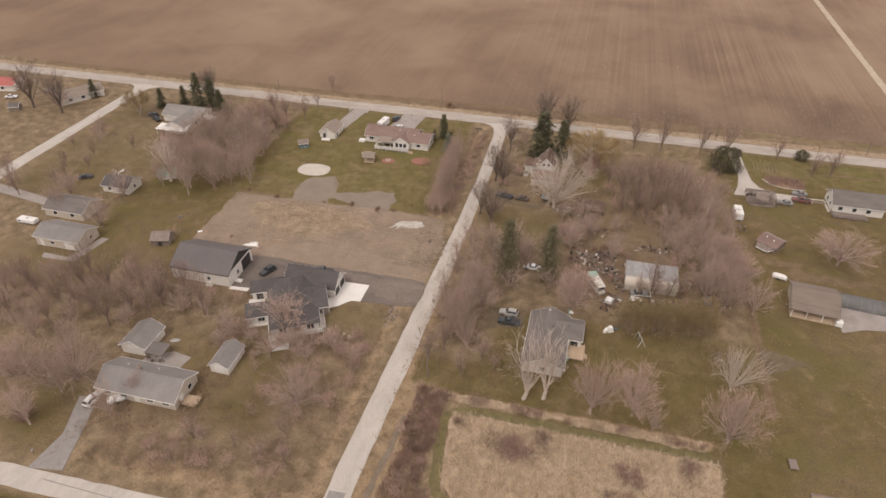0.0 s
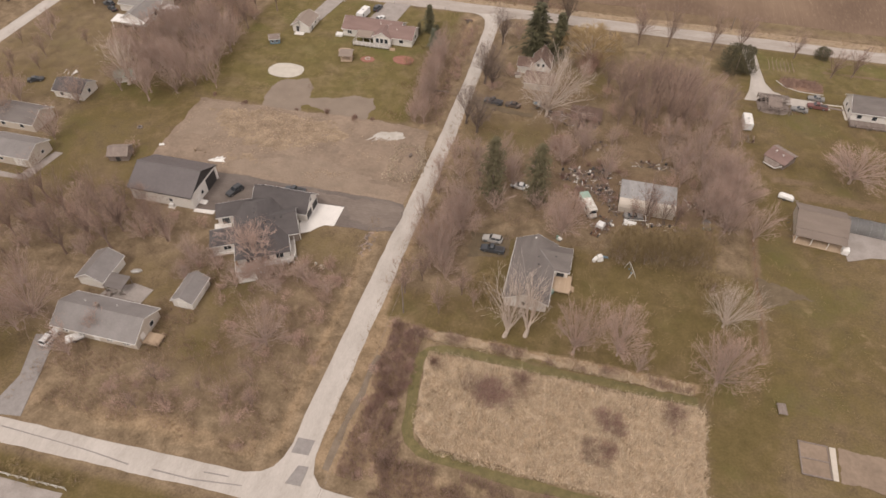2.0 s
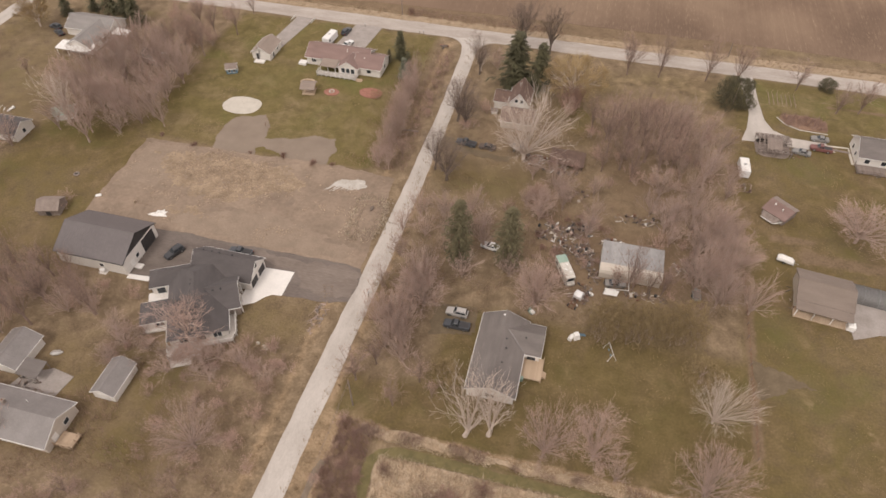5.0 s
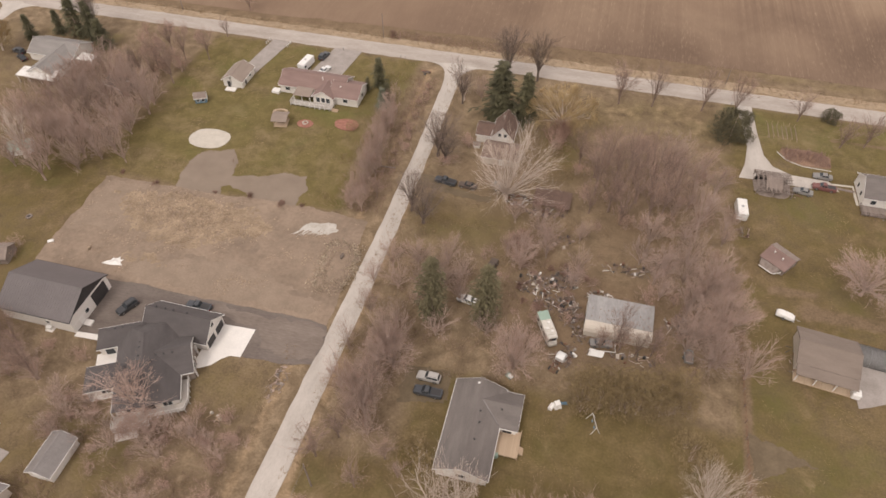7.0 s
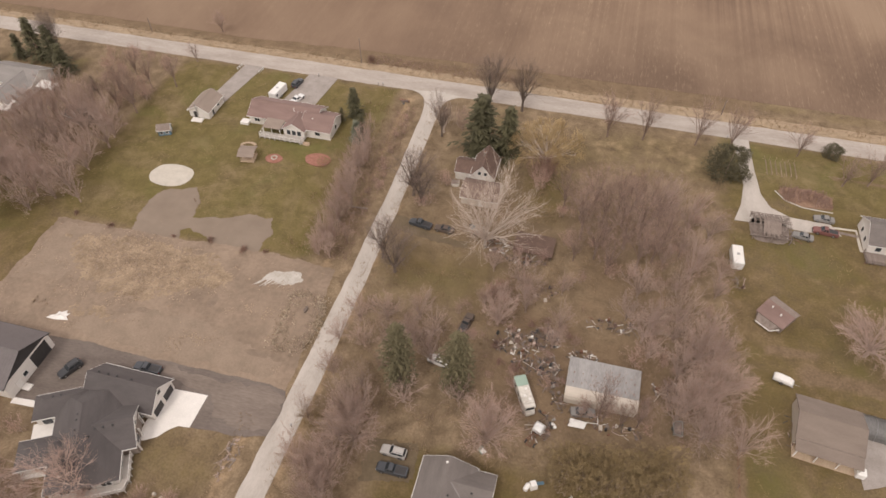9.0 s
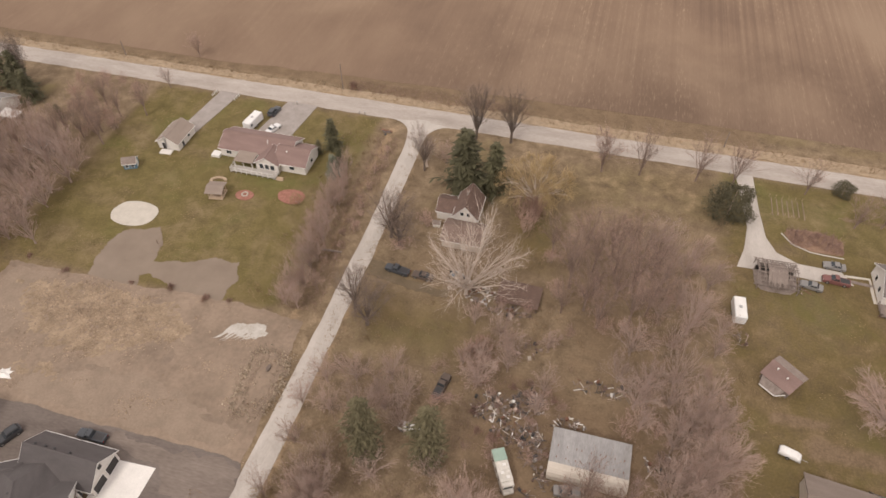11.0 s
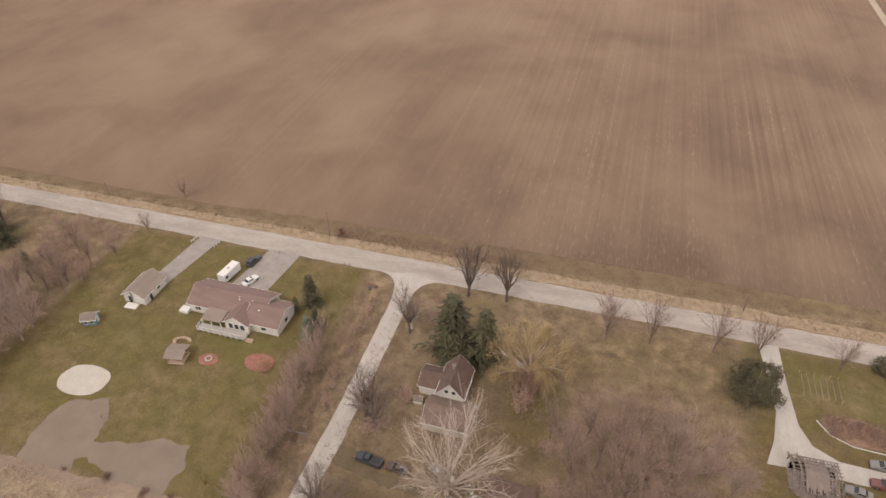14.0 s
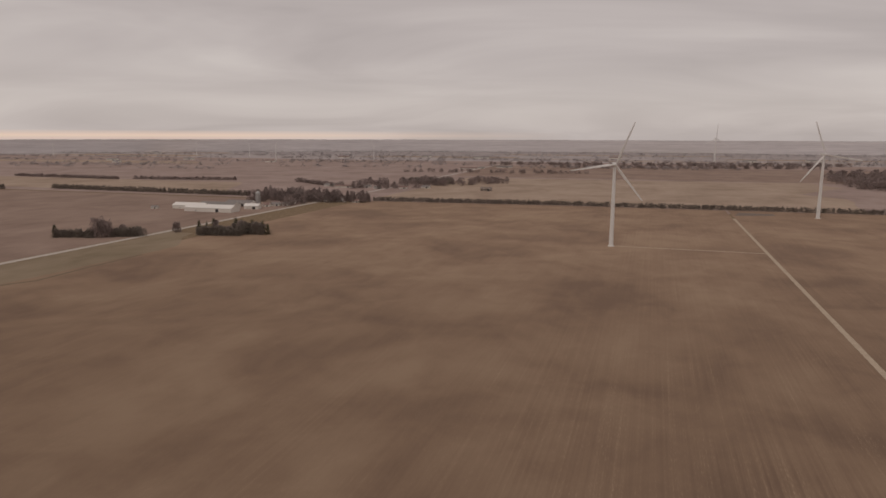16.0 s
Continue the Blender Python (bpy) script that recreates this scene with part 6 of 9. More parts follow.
def decking(owner, x0, x1, y0, y1, z, mat, board=0.28, along="x", frame_mat=None):
    """Boards with gaps on a joist frame, standing on posts."""
    under = bmesh.new()
    box(under, x0, x1, y0, y0 + 0.05, z - 0.25, z - 0.04)
    box(under, x0, x1, y1 - 0.05, y1, z - 0.25, z - 0.04)
    box(under, x0, x0 + 0.05, y0 + 0.05, y1 - 0.05, z - 0.25, z - 0.04)
    box(under, x1 - 0.05, x1, y0 + 0.05, y1 - 0.05, z - 0.25, z - 0.04)
    for x in (x0 + 0.1, (x0 + x1) / 2, x1 - 0.1):
        for y in (y0 + 0.1, y1 - 0.1):
            box(under, x - 0.06, x + 0.06, y - 0.06, y + 0.06, -0.2, z - 0.25)
    part("deck_joists", under, frame_mat or mat, owner)
    lo, hi = (y0, y1) if along == "x" else (x0, x1)
    count = int((hi - lo) / board)
    meshes = None
    for k in range(count):
        a = lo + (hi - lo) * k / count
        if meshes is None:
            b = (hi - lo) / count - 0.015
            bm = boxed(x0, x1, 0, b, -0.04, 0) if along == "x" else boxed(0, b, y0, y1, -0.04, 0)
            first = part("board", bm, mat, owner)
            meshes = first.data
            ob = first
        else:
            ob = new("board", meshes)
            ob.parent = owner
        ob.matrix_basis = pose(0, a, z) if along == "x" else pose(a, 0, z)


def new_barn():
    t = thing("barn", -81.6, 148.05, 0, "white metal barn with a dark roof and black gable", "barn")
    L, W = 16.8, 12.6
    w, r = gable_volume(t, L, W, 4.0, 7.1, SIDING, ROOF_METAL, 0.35, 0.6, gable_mat=BLACK, trim=BLACK, wall_label="white ribbed metal wall", roof_label="dark charcoal standing-seam roof")
    opening(w, "e", L, W, 3.0, 0.0, 4.2, 3.4, "garage_door", BLACK, BLACK)
    opening(w, "e", L, W, -3.6, 0, 1.0, 2.05, "door")
    opening(w, "e", L, W, -1.6, 1.2, 1.0, 1.0)
    opening(w, "s", L, W, 2.5, 1.3, 0.9, 1.0)
    lone("stoop", boxed(-0.9, 0.9, -0.7, 0.7, -0.1, 0.35, 0.04), CONCRETE, -72.2, 144.6, 0, "white concrete stoop at the barn door", "stoop")
    t = thing("heat_pump", -79, 141.2, 0, "pale outdoor heat pump unit beside the barn", "heat pump")
    part("case", boxed(-0.6, 0.6, -0.35, 0.35, 0.1, 1.0, 0.05), TRIM, t)
    part("base", boxed(-0.9, 0.9, -0.6, 0.6, -0.1, 0.1), CONCRETE, t)


def new_house():
    t = thing("house", -53.3, 138.7, 28, "new single-storey house with charcoal hipped and gabled roofs", "house")
    # garage wing, square to the lane while the rest is turned
    w, r = gable_volume(t, 13.8, 7.0, 2.9, 5.7, SIDING, ROOF_BLACK, 0.4, at=pose(5.91, 7.45, 0, 0, 0, -28), gable_mat=TRIM, wall_label="white board siding")
    opening(w, "e", 13.8, 7.0, -1.7, 0, 2.7, 2.2, "garage_door", TRIM, BLACK)
    opening(w, "e", 13.8, 7.0, 1.7, 0, 2.7, 2.2, "garage_door", TRIM, BLACK)
    opening(w, "n", 13.8, 7.0, 3.0, 1.0, 1.4, 1.1)
    part("gable_vent", boxed(6.93, 7.02, -0.4, 0.4, 3.9, 4.7), BLACK, w, "dark gable louvre")
    for x in (-5.2, -3.2, -1.4, 1.6):
        vent(r, x, 0.5, 5.55, 0.25, 0.3, BLACK, "roof_vent")
    # main body with its ridge along the turned axis
    w, r = gable_volume(t, 19.4, 11.4, 2.9, 6.3, SIDING, ROOF_BLACK, 0.45, at=pose(-0.3, -0.5, 0, 0, 0, 90), hip=6.1)
    opening(w, "w", 19.4, 11.4, -3.0, 0.9, 1.6, 1.4)
    opening(w, "w", 19.4, 11.4, 0.4, 0, 1.8, 2.1, "door", TRIM, GLASS)
    opening(w, "w", 19.4, 11.4, 3.6, 0.9, 1.6, 1.4)
    opening(w, "s", 19.4, 11.4, -6.4, 0.9, 1.4, 1.4)
    opening(w, "n", 19.4, 11.4, 1.0, 0, 1.7, 2.1, "door", TRIM, GLASS)
    for x, y in ((2.4, 0.7), (1.2, 0.8), (-0.8, 0.9), (-2.0, 0.8), (-2.4, -1.4)):
        vent(r, x, y, 5.75, 0.3, 0.3, BLACK, "roof_vent")
    # two back wings with a paved corner between them
    w, r = gable_volume(t, 10.4, 4.5, 2.9, 4.6, SIDING, ROOF_BLACK, 0.4, at=pose(-5.0, 7.1, 0), hip=2.6)
    opening(w, "w", 10.4, 4.5, 0, 0.9, 1.2, 1.2)
    opening(w, "s", 10.4, 4.5, -3.4, 0, 1.7, 2.1, "door", TRIM, GLASS)
    for x in (-1.6, -0.2):
        vent(r, x, 0.5, 4.3, 0.25, 0.3, BLACK, "roof_vent")
    w, r = gable_volume(t, 9.6, 5.0, 2.9, 4.7, SIDING, ROOF_BLACK, 0.4, at=pose(-6.8, -2.2, 0), hip=2.9)
    opening(w, "s", 9.6, 5.0, -1.4, 0.9, 1.6, 1.4)
    opening(w, "w", 9.6, 5.0, 0, 0.9, 1.4, 1.3)
    # entrance gable
    w, r = gable_volume(t, 7.6, 8.6, 2.9, 5.3, STONE, ROOF_BLACK, 0.35, at=pose(4.2, -0.6, 0), gable_mat=TRIM, wall_label="grey-brown stone entrance wall")
    opening(w, "e", 7.6, 8.6, 2.2, 0, 1.1, 2.1, "door", TRIM, BLACK)
    opening(w, "e", 7.6, 8.6, -2.2, 0.8, 1.3, 1.4)
    opening(w, "e", 7.6, 8.6, 0.0, 3.2, 0.7, 0.8)
    for x in (-2.4, -1.0, 0.6):
        vent(r, x, -0.7, 5.0, 0.25, 0.3, BLACK, "roof_vent")
    for y in (-4.4, -1.6, 1.0):
        part("porch_post", boxed(8.2, 8.45, y - 0.12, y + 0.12, -0.1, 2.7), TRIM, t, "white square porch post")
    d = thing("deck", -53.3, 138.7, 28, "pale grey deck with white railings behind the house", "deck")
    decking(d, -6.6, -0.2, -13.2, -10.3, 0.9, DECK_GREY)
    decking(d, -0.2, 6.2, -11.9, -10.3, 0.9, DECK_GREY)
    decking(d, 5.5, 6.9, -10.3, -5.2, 0.9, DECK_GREY)
    railing(d, [(-6.6, -10.3), (-6.6, -13.2), (-0.2, -13.2), (-0.2, -11.9), (6.2, -11.9), (6.9, -10.3), (6.9, -5.2)], 0.9)
    part("skirt_board", boxed(-6.6, -0.2, -13.3, -13.22, -0.1, 0.66), TRIM, d)
    st = thing("garden_steps", -50.2, 123.9, 28, "white stair flight down from the deck", "steps")
    for k in range(4):
        part("step", boxed(-2.0, 2.0, -0.3 * k + 0.3, -0.3 * k + 0.62, -0.1, 0.72 - 0.18 * k), TRIM, st)
    lone("patio_slab", boxed(-2.0, 2.0, -1.6, 1.6, -0.1, 0.2, 0.04), CONCRETE, -63.3, 137.6, 28, "white concrete patio in the back corner", "patio")
    lone("patio_slab", boxed(-3.2, 3.2, -1.1, 1.1, -0.1, 0.3, 0.04), CONCRETE, -58.9, 130.8, 28, "long white concrete slab along the back wing", "patio")


def south_house():
    t = thing("house", -72.9, 105.5, 0, "long single-storey house with a pale grey metal roof", "house")
    w, r = gable_volume(t, 18.8, 8.6, 2.7, 4.9, SIDING_TAN, ROOF_PALE, 0.45)
    for x in (-7, -3, 3.4, 7.2):
        opening(w, "s", 18.8, 8.6, x, 1.0, 1.5, 1.1)
    opening(w, "s", 18.8, 8.6, 0.2, 0.1, 1.0, 2.05, "door")
    opening(w, "e", 18.8, 8.6, 1.4, 1.0, 1.2, 1.1)
    opening(w, "e", 18.8, 8.6, -1.8, 0.1, 1.0, 2.05, "door")
    vent(r, -5, 1.6, 4.2)
    vent(r, 2, 2.2, 4.0)
    chimney(r, -1.5, 0.8, 4.6, 0.6, 0.8)
    d = thing("deck", -61.4, 104, 0, "small raw wooden deck with steps", "deck")
    decking(d, -1.9, 1.6, -1.4, 1.4, 0.7, WOOD)
    railing(d, [(-1.9, -1.4), (1.6, -1.4), (1.6, 1.4)], 0.7, mat=WOOD)
    t = thing("garage", -82.4, 117.6, 90, "detached garage with a pale grey roof", "garage")
    w, r = gable_volume(t, 7.6, 6.2, 2.6, 4.2, SIDING, ROOF_PALE, 0.4, 0.9)
    opening(w, "w", 7.6, 6.2, 0.4, 0, 3.0, 2.2, "garage_door", TRIM, SIDING)
    opening(w, "s", 7.6, 6.2, -1, 1.1, 0.9, 0.9)
    t = thing("lean_to", -76.6, 114.8, 0, "open lean-to with a flat grey sheet roof", "carport")
    part("roof_sheet", roof_plane(bmesh.new(), (-2.2, -1.9, 2.2), (2.4, -1.9, 2.1), (2.4, 1.9, 2.4), (-2.2, 1.9, 2.5), 0.08), ROOF_GREY, t)
    for x, y in ((-2, -1.7), (2.2, -1.7), (2.2, 1.7), (-2, 1.7)):
        part("post", boxed(x - 0.06, x + 0.06, y - 0.06, y + 0.06, -0.2, 2.2), GREY_WOOD, t)
    t = thing("shed", -60, 116.9, 90, "garden shed with a pale grey gable roof", "shed")
    w, r = gable_volume(t, 7.4, 4.6, 2.2, 3.5, SIDING, ROOF_PALE, 0.25, 0.9)
    opening(w, "w", 7.4, 4.6, 0, 0, 1.8, 1.95, "door")
    opening(w, "n", 7.4, 4.6, 0.6, 1.0, 0.7, 0.7)


def grey_house():
    t = thing("house", 11, 140, 0, "grey-shingled bungalow with a cross wing", "house")
    w, r = gable_volume(t, 17.6, 9.0, 2.8, 4.9, SIDING, ROOF_GREY, 0.4, at=pose(-0.3, 0, 0, 0, 0, 90))
    for x in (-6, -2, 3, 6.5):
        opening(w, "n", 17.6, 9.0, x, 1.0, 1.3, 1.1)
    opening(w, "w", 17.6, 9.0, 0, 1.0, 1.6, 1.1)
    opening(w, "s", 17.6, 9.0, 2.0, 1.0, 1.2, 1.1)
    for x, y in ((2.6, -1.0), (0.4, -1.3), (-3.0, -1.1)):
        vent(r, x, y, 4.45, 0.2, 0.25, BLACK, "roof_vent")
    vent(r, 8.0, 0.4, 4.6, 0.4, 0.3)
    w, r = gable_volume(t, 8.0, 7.0, 2.7, 4.5, SIDING, ROOF_GREY, 0.35, at=pose(3.6, 5.0, 0))
    opening(w, "e", 8.0, 7.0, 0.2, 1.0, 1.3, 1.1)
    opening(w, "s", 8.0, 7.0, 2.4, 0.1, 1.7, 2.0, "door", TRIM, GLASS)
    vent(r, 0.8, -1.0, 4.1, 0.2, 0.25, BLACK, "roof_vent")
    part("valley_flashing", hexa(bmesh.new(), [(0.62, 4.86, 4.62), (0.78, 5.0, 4.62), (4.32, 1.64, 2.97), (4.16, 1.5, 2.97)], [(0.62, 4.86, 4.69), (0.78, 5.0, 4.69), (4.32, 1.64, 3.04), (4.16, 1.5, 3.04)]), ROOF_PALE, t, "pale metal valley flashing")
    d = thing("deck", 17.4, 139.8, 0, "raw wooden deck with a bench rail", "deck")
    decking(d, -2.2, 2.2, -2.7, 2.4, 0.7, WOOD)
    railing(d, [(2.2, 2.4), (2.2, -2.7)], 0.7, 0.8, WOOD)
    for k in range(3):
        part("step", boxed(2.2 + 0.28 * k, 2.5 + 0.28 * k, -1.6, -0.2, -0.1, 0.54 - 0.17 * k), WOOD, d)


def metal_shed():
    t = thing("machine_shed", 34.8, 171.3, 0, "rusting galvanised machine shed with stained roof sheets and rounded eave", "shed")
    half = 6.6
    walls = bmesh.new()
    hexa(walls, [(-half, -4.1, -0.3), (half, -4.1, -0.3), (half, 4.1, -0.3), (-half, 4.1, -0.3)], [(-half, -4.1, 1.6), (half, -4.1, 1.6), (half, 4.1, 3.0), (-half, 4.1, 3.0)])
    wall = part("wall", walls, SIDING_TAN, t, "cream sheet-metal wall")
    rim = [(4.35, 2.95), (3.9, 3.75), (-2.3, 3.05), (-3.3, 2.8), (-3.95, 2.3), (-4.25, 1.6)]
    for s in (-1, 1):
        bm = bmesh.new()
        lo = [(s * half - 0.06, y * 0.97, z - 0.05) for y, z in rim] + [(s * half - 0.06, -4.0, 1.2), (s * half - 0.06, 4.0, 2.4)]
        hexa(bm, lo, [(x + 0.12, y, z) for x, y, z in lo])
        bmesh.ops.recalc_face_normals(bm, faces=bm.faces[:])
        part("gable", bm, SIDING_TAN, wall)
    count = 7
    step = (2 * half + 0.3) / count
    for k in range(count):
        x0 = -half - 0.15 + k * step
        up = 0.015 * (k % 2)
        for name, run, mat in (("roof_sheet", rim[:3], TIN), ("eave_sheet", rim[2:], SIDING_TAN)):
            bm = bmesh.new()
            for (y, z), (Y, Z) in zip(run, run[1:]):
                roof_plane(bm, (x0, Y, Z + up), (x0 + step + 0.05, Y, Z + up), (x0 + step + 0.05, y, z + up), (x0, y, z + up), 0.05)
            part(name, bm, mat, t)
    for row, y in enumerate((0.9, -1.1)):
        for k in range(9):
            x = -5.6 + k * 1.35 + 0.25 * ((k * 7 + row * 3) % 3)
            z = 3.05 + (y + 2.3) * 0.113
            part("rust_mark", hexa(bmesh.new(), [(x, y - 0.3, z - 0.05), (x + 0.13, y - 0.3, z - 0.05), (x + 0.13, y, z - 0.02), (x, y, z - 0.02)], [(x, y - 0.3, z + 0.02), (x + 0.13, y - 0.3, z + 0.02), (x + 0.13, y, z + 0.05), (x, y, z + 0.05)]), RUST, t, "rusted lap of a roofing sheet")
    opening(wall, "w", 2 * half, 8.2, 0.5, 0, 2.4, 1.9, "door", STEEL, BLACK)
    t = thing("leaning_shelter", 32, 164.2, 6, "collapsed shelter of posts and pale sheeting", "shelter")
    for x, y, h in ((-2.6, -1.4, 1.9), (2.4, -1.5, 2.0), (2.4, 1.3, 2.3), (-2.5, 1.3, 2.2)):
        part("post", tube(bmesh.new(), (x, y, -0.2), (x + 0.2, y + 0.1, h), 0.08, sides=6), GREY_WOOD, t)
    part("beam", tube(bmesh.new(), (-2.6, -1.4, 1.9), (2.6, -1.4, 2.0), 0.07, sides=4), TRIM, t)
    part("beam", tube(bmesh.new(), (2.6, -1.5, 2.0), (2.6, 1.3, 2.3), 0.07, sides=4), TRIM, t)
    part("sheet", hexa(bmesh.new(), [(-2.6, -1.6, 0.2), (0.4, -1.8, 0.1), (0.9, -0.6, 0.5), (-2.2, -0.2, 0.7)], [(-2.6, -1.6, 0.26), (0.4, -1.8, 0.16), (0.9, -0.6, 0.56), (-2.2, -0.2, 0.76)]), TARP, t)


def ranch_house():
    t = thing("house", -55, 236, 0, "white ranch house with a red-brown shingle roof", "house")
    w, r = gable_volume(t, 19.4, 8.6, 2.8, 4.9, SIDING, ROOF_RED, 0.45, at=pose(-2.6, 0.4, 0))
    for x in (-7.4, 7.6):
        opening(w, "s", 19.4, 8.6, x, 1.0, 1.4, 1.1)
    opening(w, "n", 19.4, 8.6, 4, 1.0, 1.4, 1.1)
    opening(w, "n", 19.4, 8.6, -4, 1.0, 1.4, 1.1)
    for x, y in ((2.6, -0.9), (2.9, -1.6), (6.2, -1.5)):
        vent(r, x, y, 4.3, 0.4, 0.2)
    w, r = gable_volume(t, 8.2, 8.4, 2.8, 4.7, SIDING, ROOF_RED, 0.45, at=pose(8.0, -1.6, 0))
    opening(w, "s", 8.2, 8.4, 0.5, 1.0, 1.3, 1.1)
    opening(w, "e", 8.2, 8.4, 0.0, 1.0, 1.2, 1.1)
    vent(r, -1.6, -1.5, 4.0, 0.3, 0.3)
    w, r = gable_volume(t, 5.2, 6.0, 2.7, 4.5, SIDING, ROOF_RED, 0.35, at=pose(2.2, -4.4, 0, 0, 0, 90))
    for y in (-1.5, 0, 1.5):
        opening(w, "w", 5.2, 6.0, y, 0.8, 1.1, 1.5)
    part("porch_roof", roof_plane(bmesh.new(), (-6.6, -7.8, 2.5), (-1.4, -7.8, 2.5), (-1.4, -4.0, 2.95), (-6.6, -4.0, 2.95), 0.1), ROOF_TAN, t, "flat grey-brown porch roof")
    for x in (-6.4, -4.0, -1.6):
        part("porch_post", boxed(x - 0.07, x + 0.07, -7.7, -7.56, 0, 2.45), TRIM, t)
    d = thing("deck", -55.4, 228.2, 0, "long deck with white balusters on the ranch house", "deck")
    decking(d, -6.6, 5.8, -1.6, 0.6, 0.6, DECK_GREY)
    railing(d, [(-6.6, 0.6), (-6.6, -1.6), (5.2, -1.6), (5.8, 0.6)], 0.6)
    s = thing("garden_steps", -48.6, 227.4, 0, "pale wooden steps beside the deck", "steps")
    for k in range(3):
        part("step", boxed(-0.9, 0.9, -0.3 * k - 0.3, -0.3 * k + 0.02, -0.1, 0.5 - 0.16 * k), WOOD, s)
    lone("side_porch", boxed(-1.2, 1.2, -1.0, 1.0, -0.1, 0.7, 0.05), TRIM, -68.6, 231.8, 0, "white side stoop of the ranch house", "stoop")
    t = thing("garage", -82, 234.8, 90, "small cream garage with a brown-grey roof", "garage")
    w, r = gable_volume(t, 8.2, 6.0, 2.4, 4.0, SIDING, ROOF_TAN, 0.35)
    opening(w, "s", 8.2, 6.0, 1.2, 1.0, 1.0, 0.9)
    opening(w, "s", 8.2, 6.0, -1.8, 0, 0.9, 2.0, "door", TRIM, BLACK)
    opening(w, "w", 8.2, 6.0, -1.2, 0, 1.0, 2.0, "door", TRIM, BLACK)
    opening(w, "e", 8.2, 6.0, 0, 0, 3.2, 2.1, "garage_door", TRIM, SIDING)
    part("stove_pipe", tube(bmesh.new(), (-4.3, 0.4, 0.8), (-4.3, 0.4, 4.6), 0.12, sides=8), STEEL, t)
    lone("stoop", boxed(-1.6, 1.6, -0.9, 0.9, -0.1, 0.3, 0.04), CONCRETE, -82.2, 229.4, 4, "broken concrete stoop behind the garage", "stoop")
    t = thing("playhouse", -87.9, 222.2, 25, "small blue playhouse with white lattice windows", "playhouse")
    w, r = gable_volume(t, 3.2, 2.6, 1.8, 2.7, BLUE, ROOF_OLD, 0.2)
    for x in (-0.7, 0.7):
        opening(w, "s", 3.2, 2.6, x, 0.6, 0.7, 0.8)
    opening(w, "e", 3.2, 2.6, 0, 0, 0.8, 1.6, "door")
    g = thing("gazebo", -61, 217.9, 10, "open garden pavilion with a grey-brown roof and plank floor", "gazebo")
    decking(g, -1.8, 1.8, -1.8, 1.8, 0.3, WOOD)
    for x in (-1.6, 1.6):
        for y in (-1.6, 1.6):
            part("post", boxed(x - 0.07, x + 0.07, y - 0.07, y + 0.07, 0.2, 2.4), WOOD, g)
    bm = bmesh.new()
    roof_plane(bm, (-2.2, -2.3, 2.3), (2.2, -2.3, 2.3), (2.2, 0, 3.0), (-2.2, 0, 3.0), 0.08)
    roof_plane(bm, (2.2, 2.3, 2.3), (-2.2, 2.3, 2.3), (-2.2, 0, 3.0), (2.2, 0, 3.0), 0.08)
    part("roof", bm, ROOF_TAN, g)
    part("bench", boxed(-1.4, 1.4, 1.1, 1.5, 0.3, 0.75, 0.03), WOOD, g)


def old_house():
    t = thing("house", 0.6, 226, 0, "old two-storey farmhouse with a white gable and brown roof", "house")
    w, r = gable_volume(t, 7.8, 5.4, 3.9, 7.0, SIDING, ROOF_RUSSET, 0.4, at=pose(0, 0, 0, 0, 0, 90))
    for x in (-0.75, 0.75):
        opening(w, "w", 7.8, 5.4, x, 4.0, 0.75, 1.0)
    opening(w, "s", 7.8, 5.4, 1.2, 1.2, 0.9, 1.3)
    chimney(r, 0.6, 0.4, 7.0, 0.55, 0.6)
    w, r = gable_volume(t, 5.2, 5.6, 2.6, 4.0, SIDING, ROOF_RUSSET, 0.3, at=pose(-4.6, 0.6, 0))
    opening(w, "w", 5.2, 5.6, 0, 0.9, 1.0, 1.1)
    w, r = gable_volume(t, 8.8, 6.8, 2.4, 4.0, SIDING_TAN, ROOF_BROWN, 0.3, at=pose(0.6, -7.3, 0))
    opening(w, "e", 8.8, 6.8, 0.6, 0.9, 0.9, 1.1)
    opening(w, "s", 8.8, 6.8, 0.6, 0, 0.9, 2.0, "door")
    k = thing("dog_house", -6.0, 221.4, 8, "small white box shed beside the old house", "shed")
    gable_volume(k, 1.6, 1.3, 1.0, 1.5, SIDING, ROOF_OLD, 0.12)


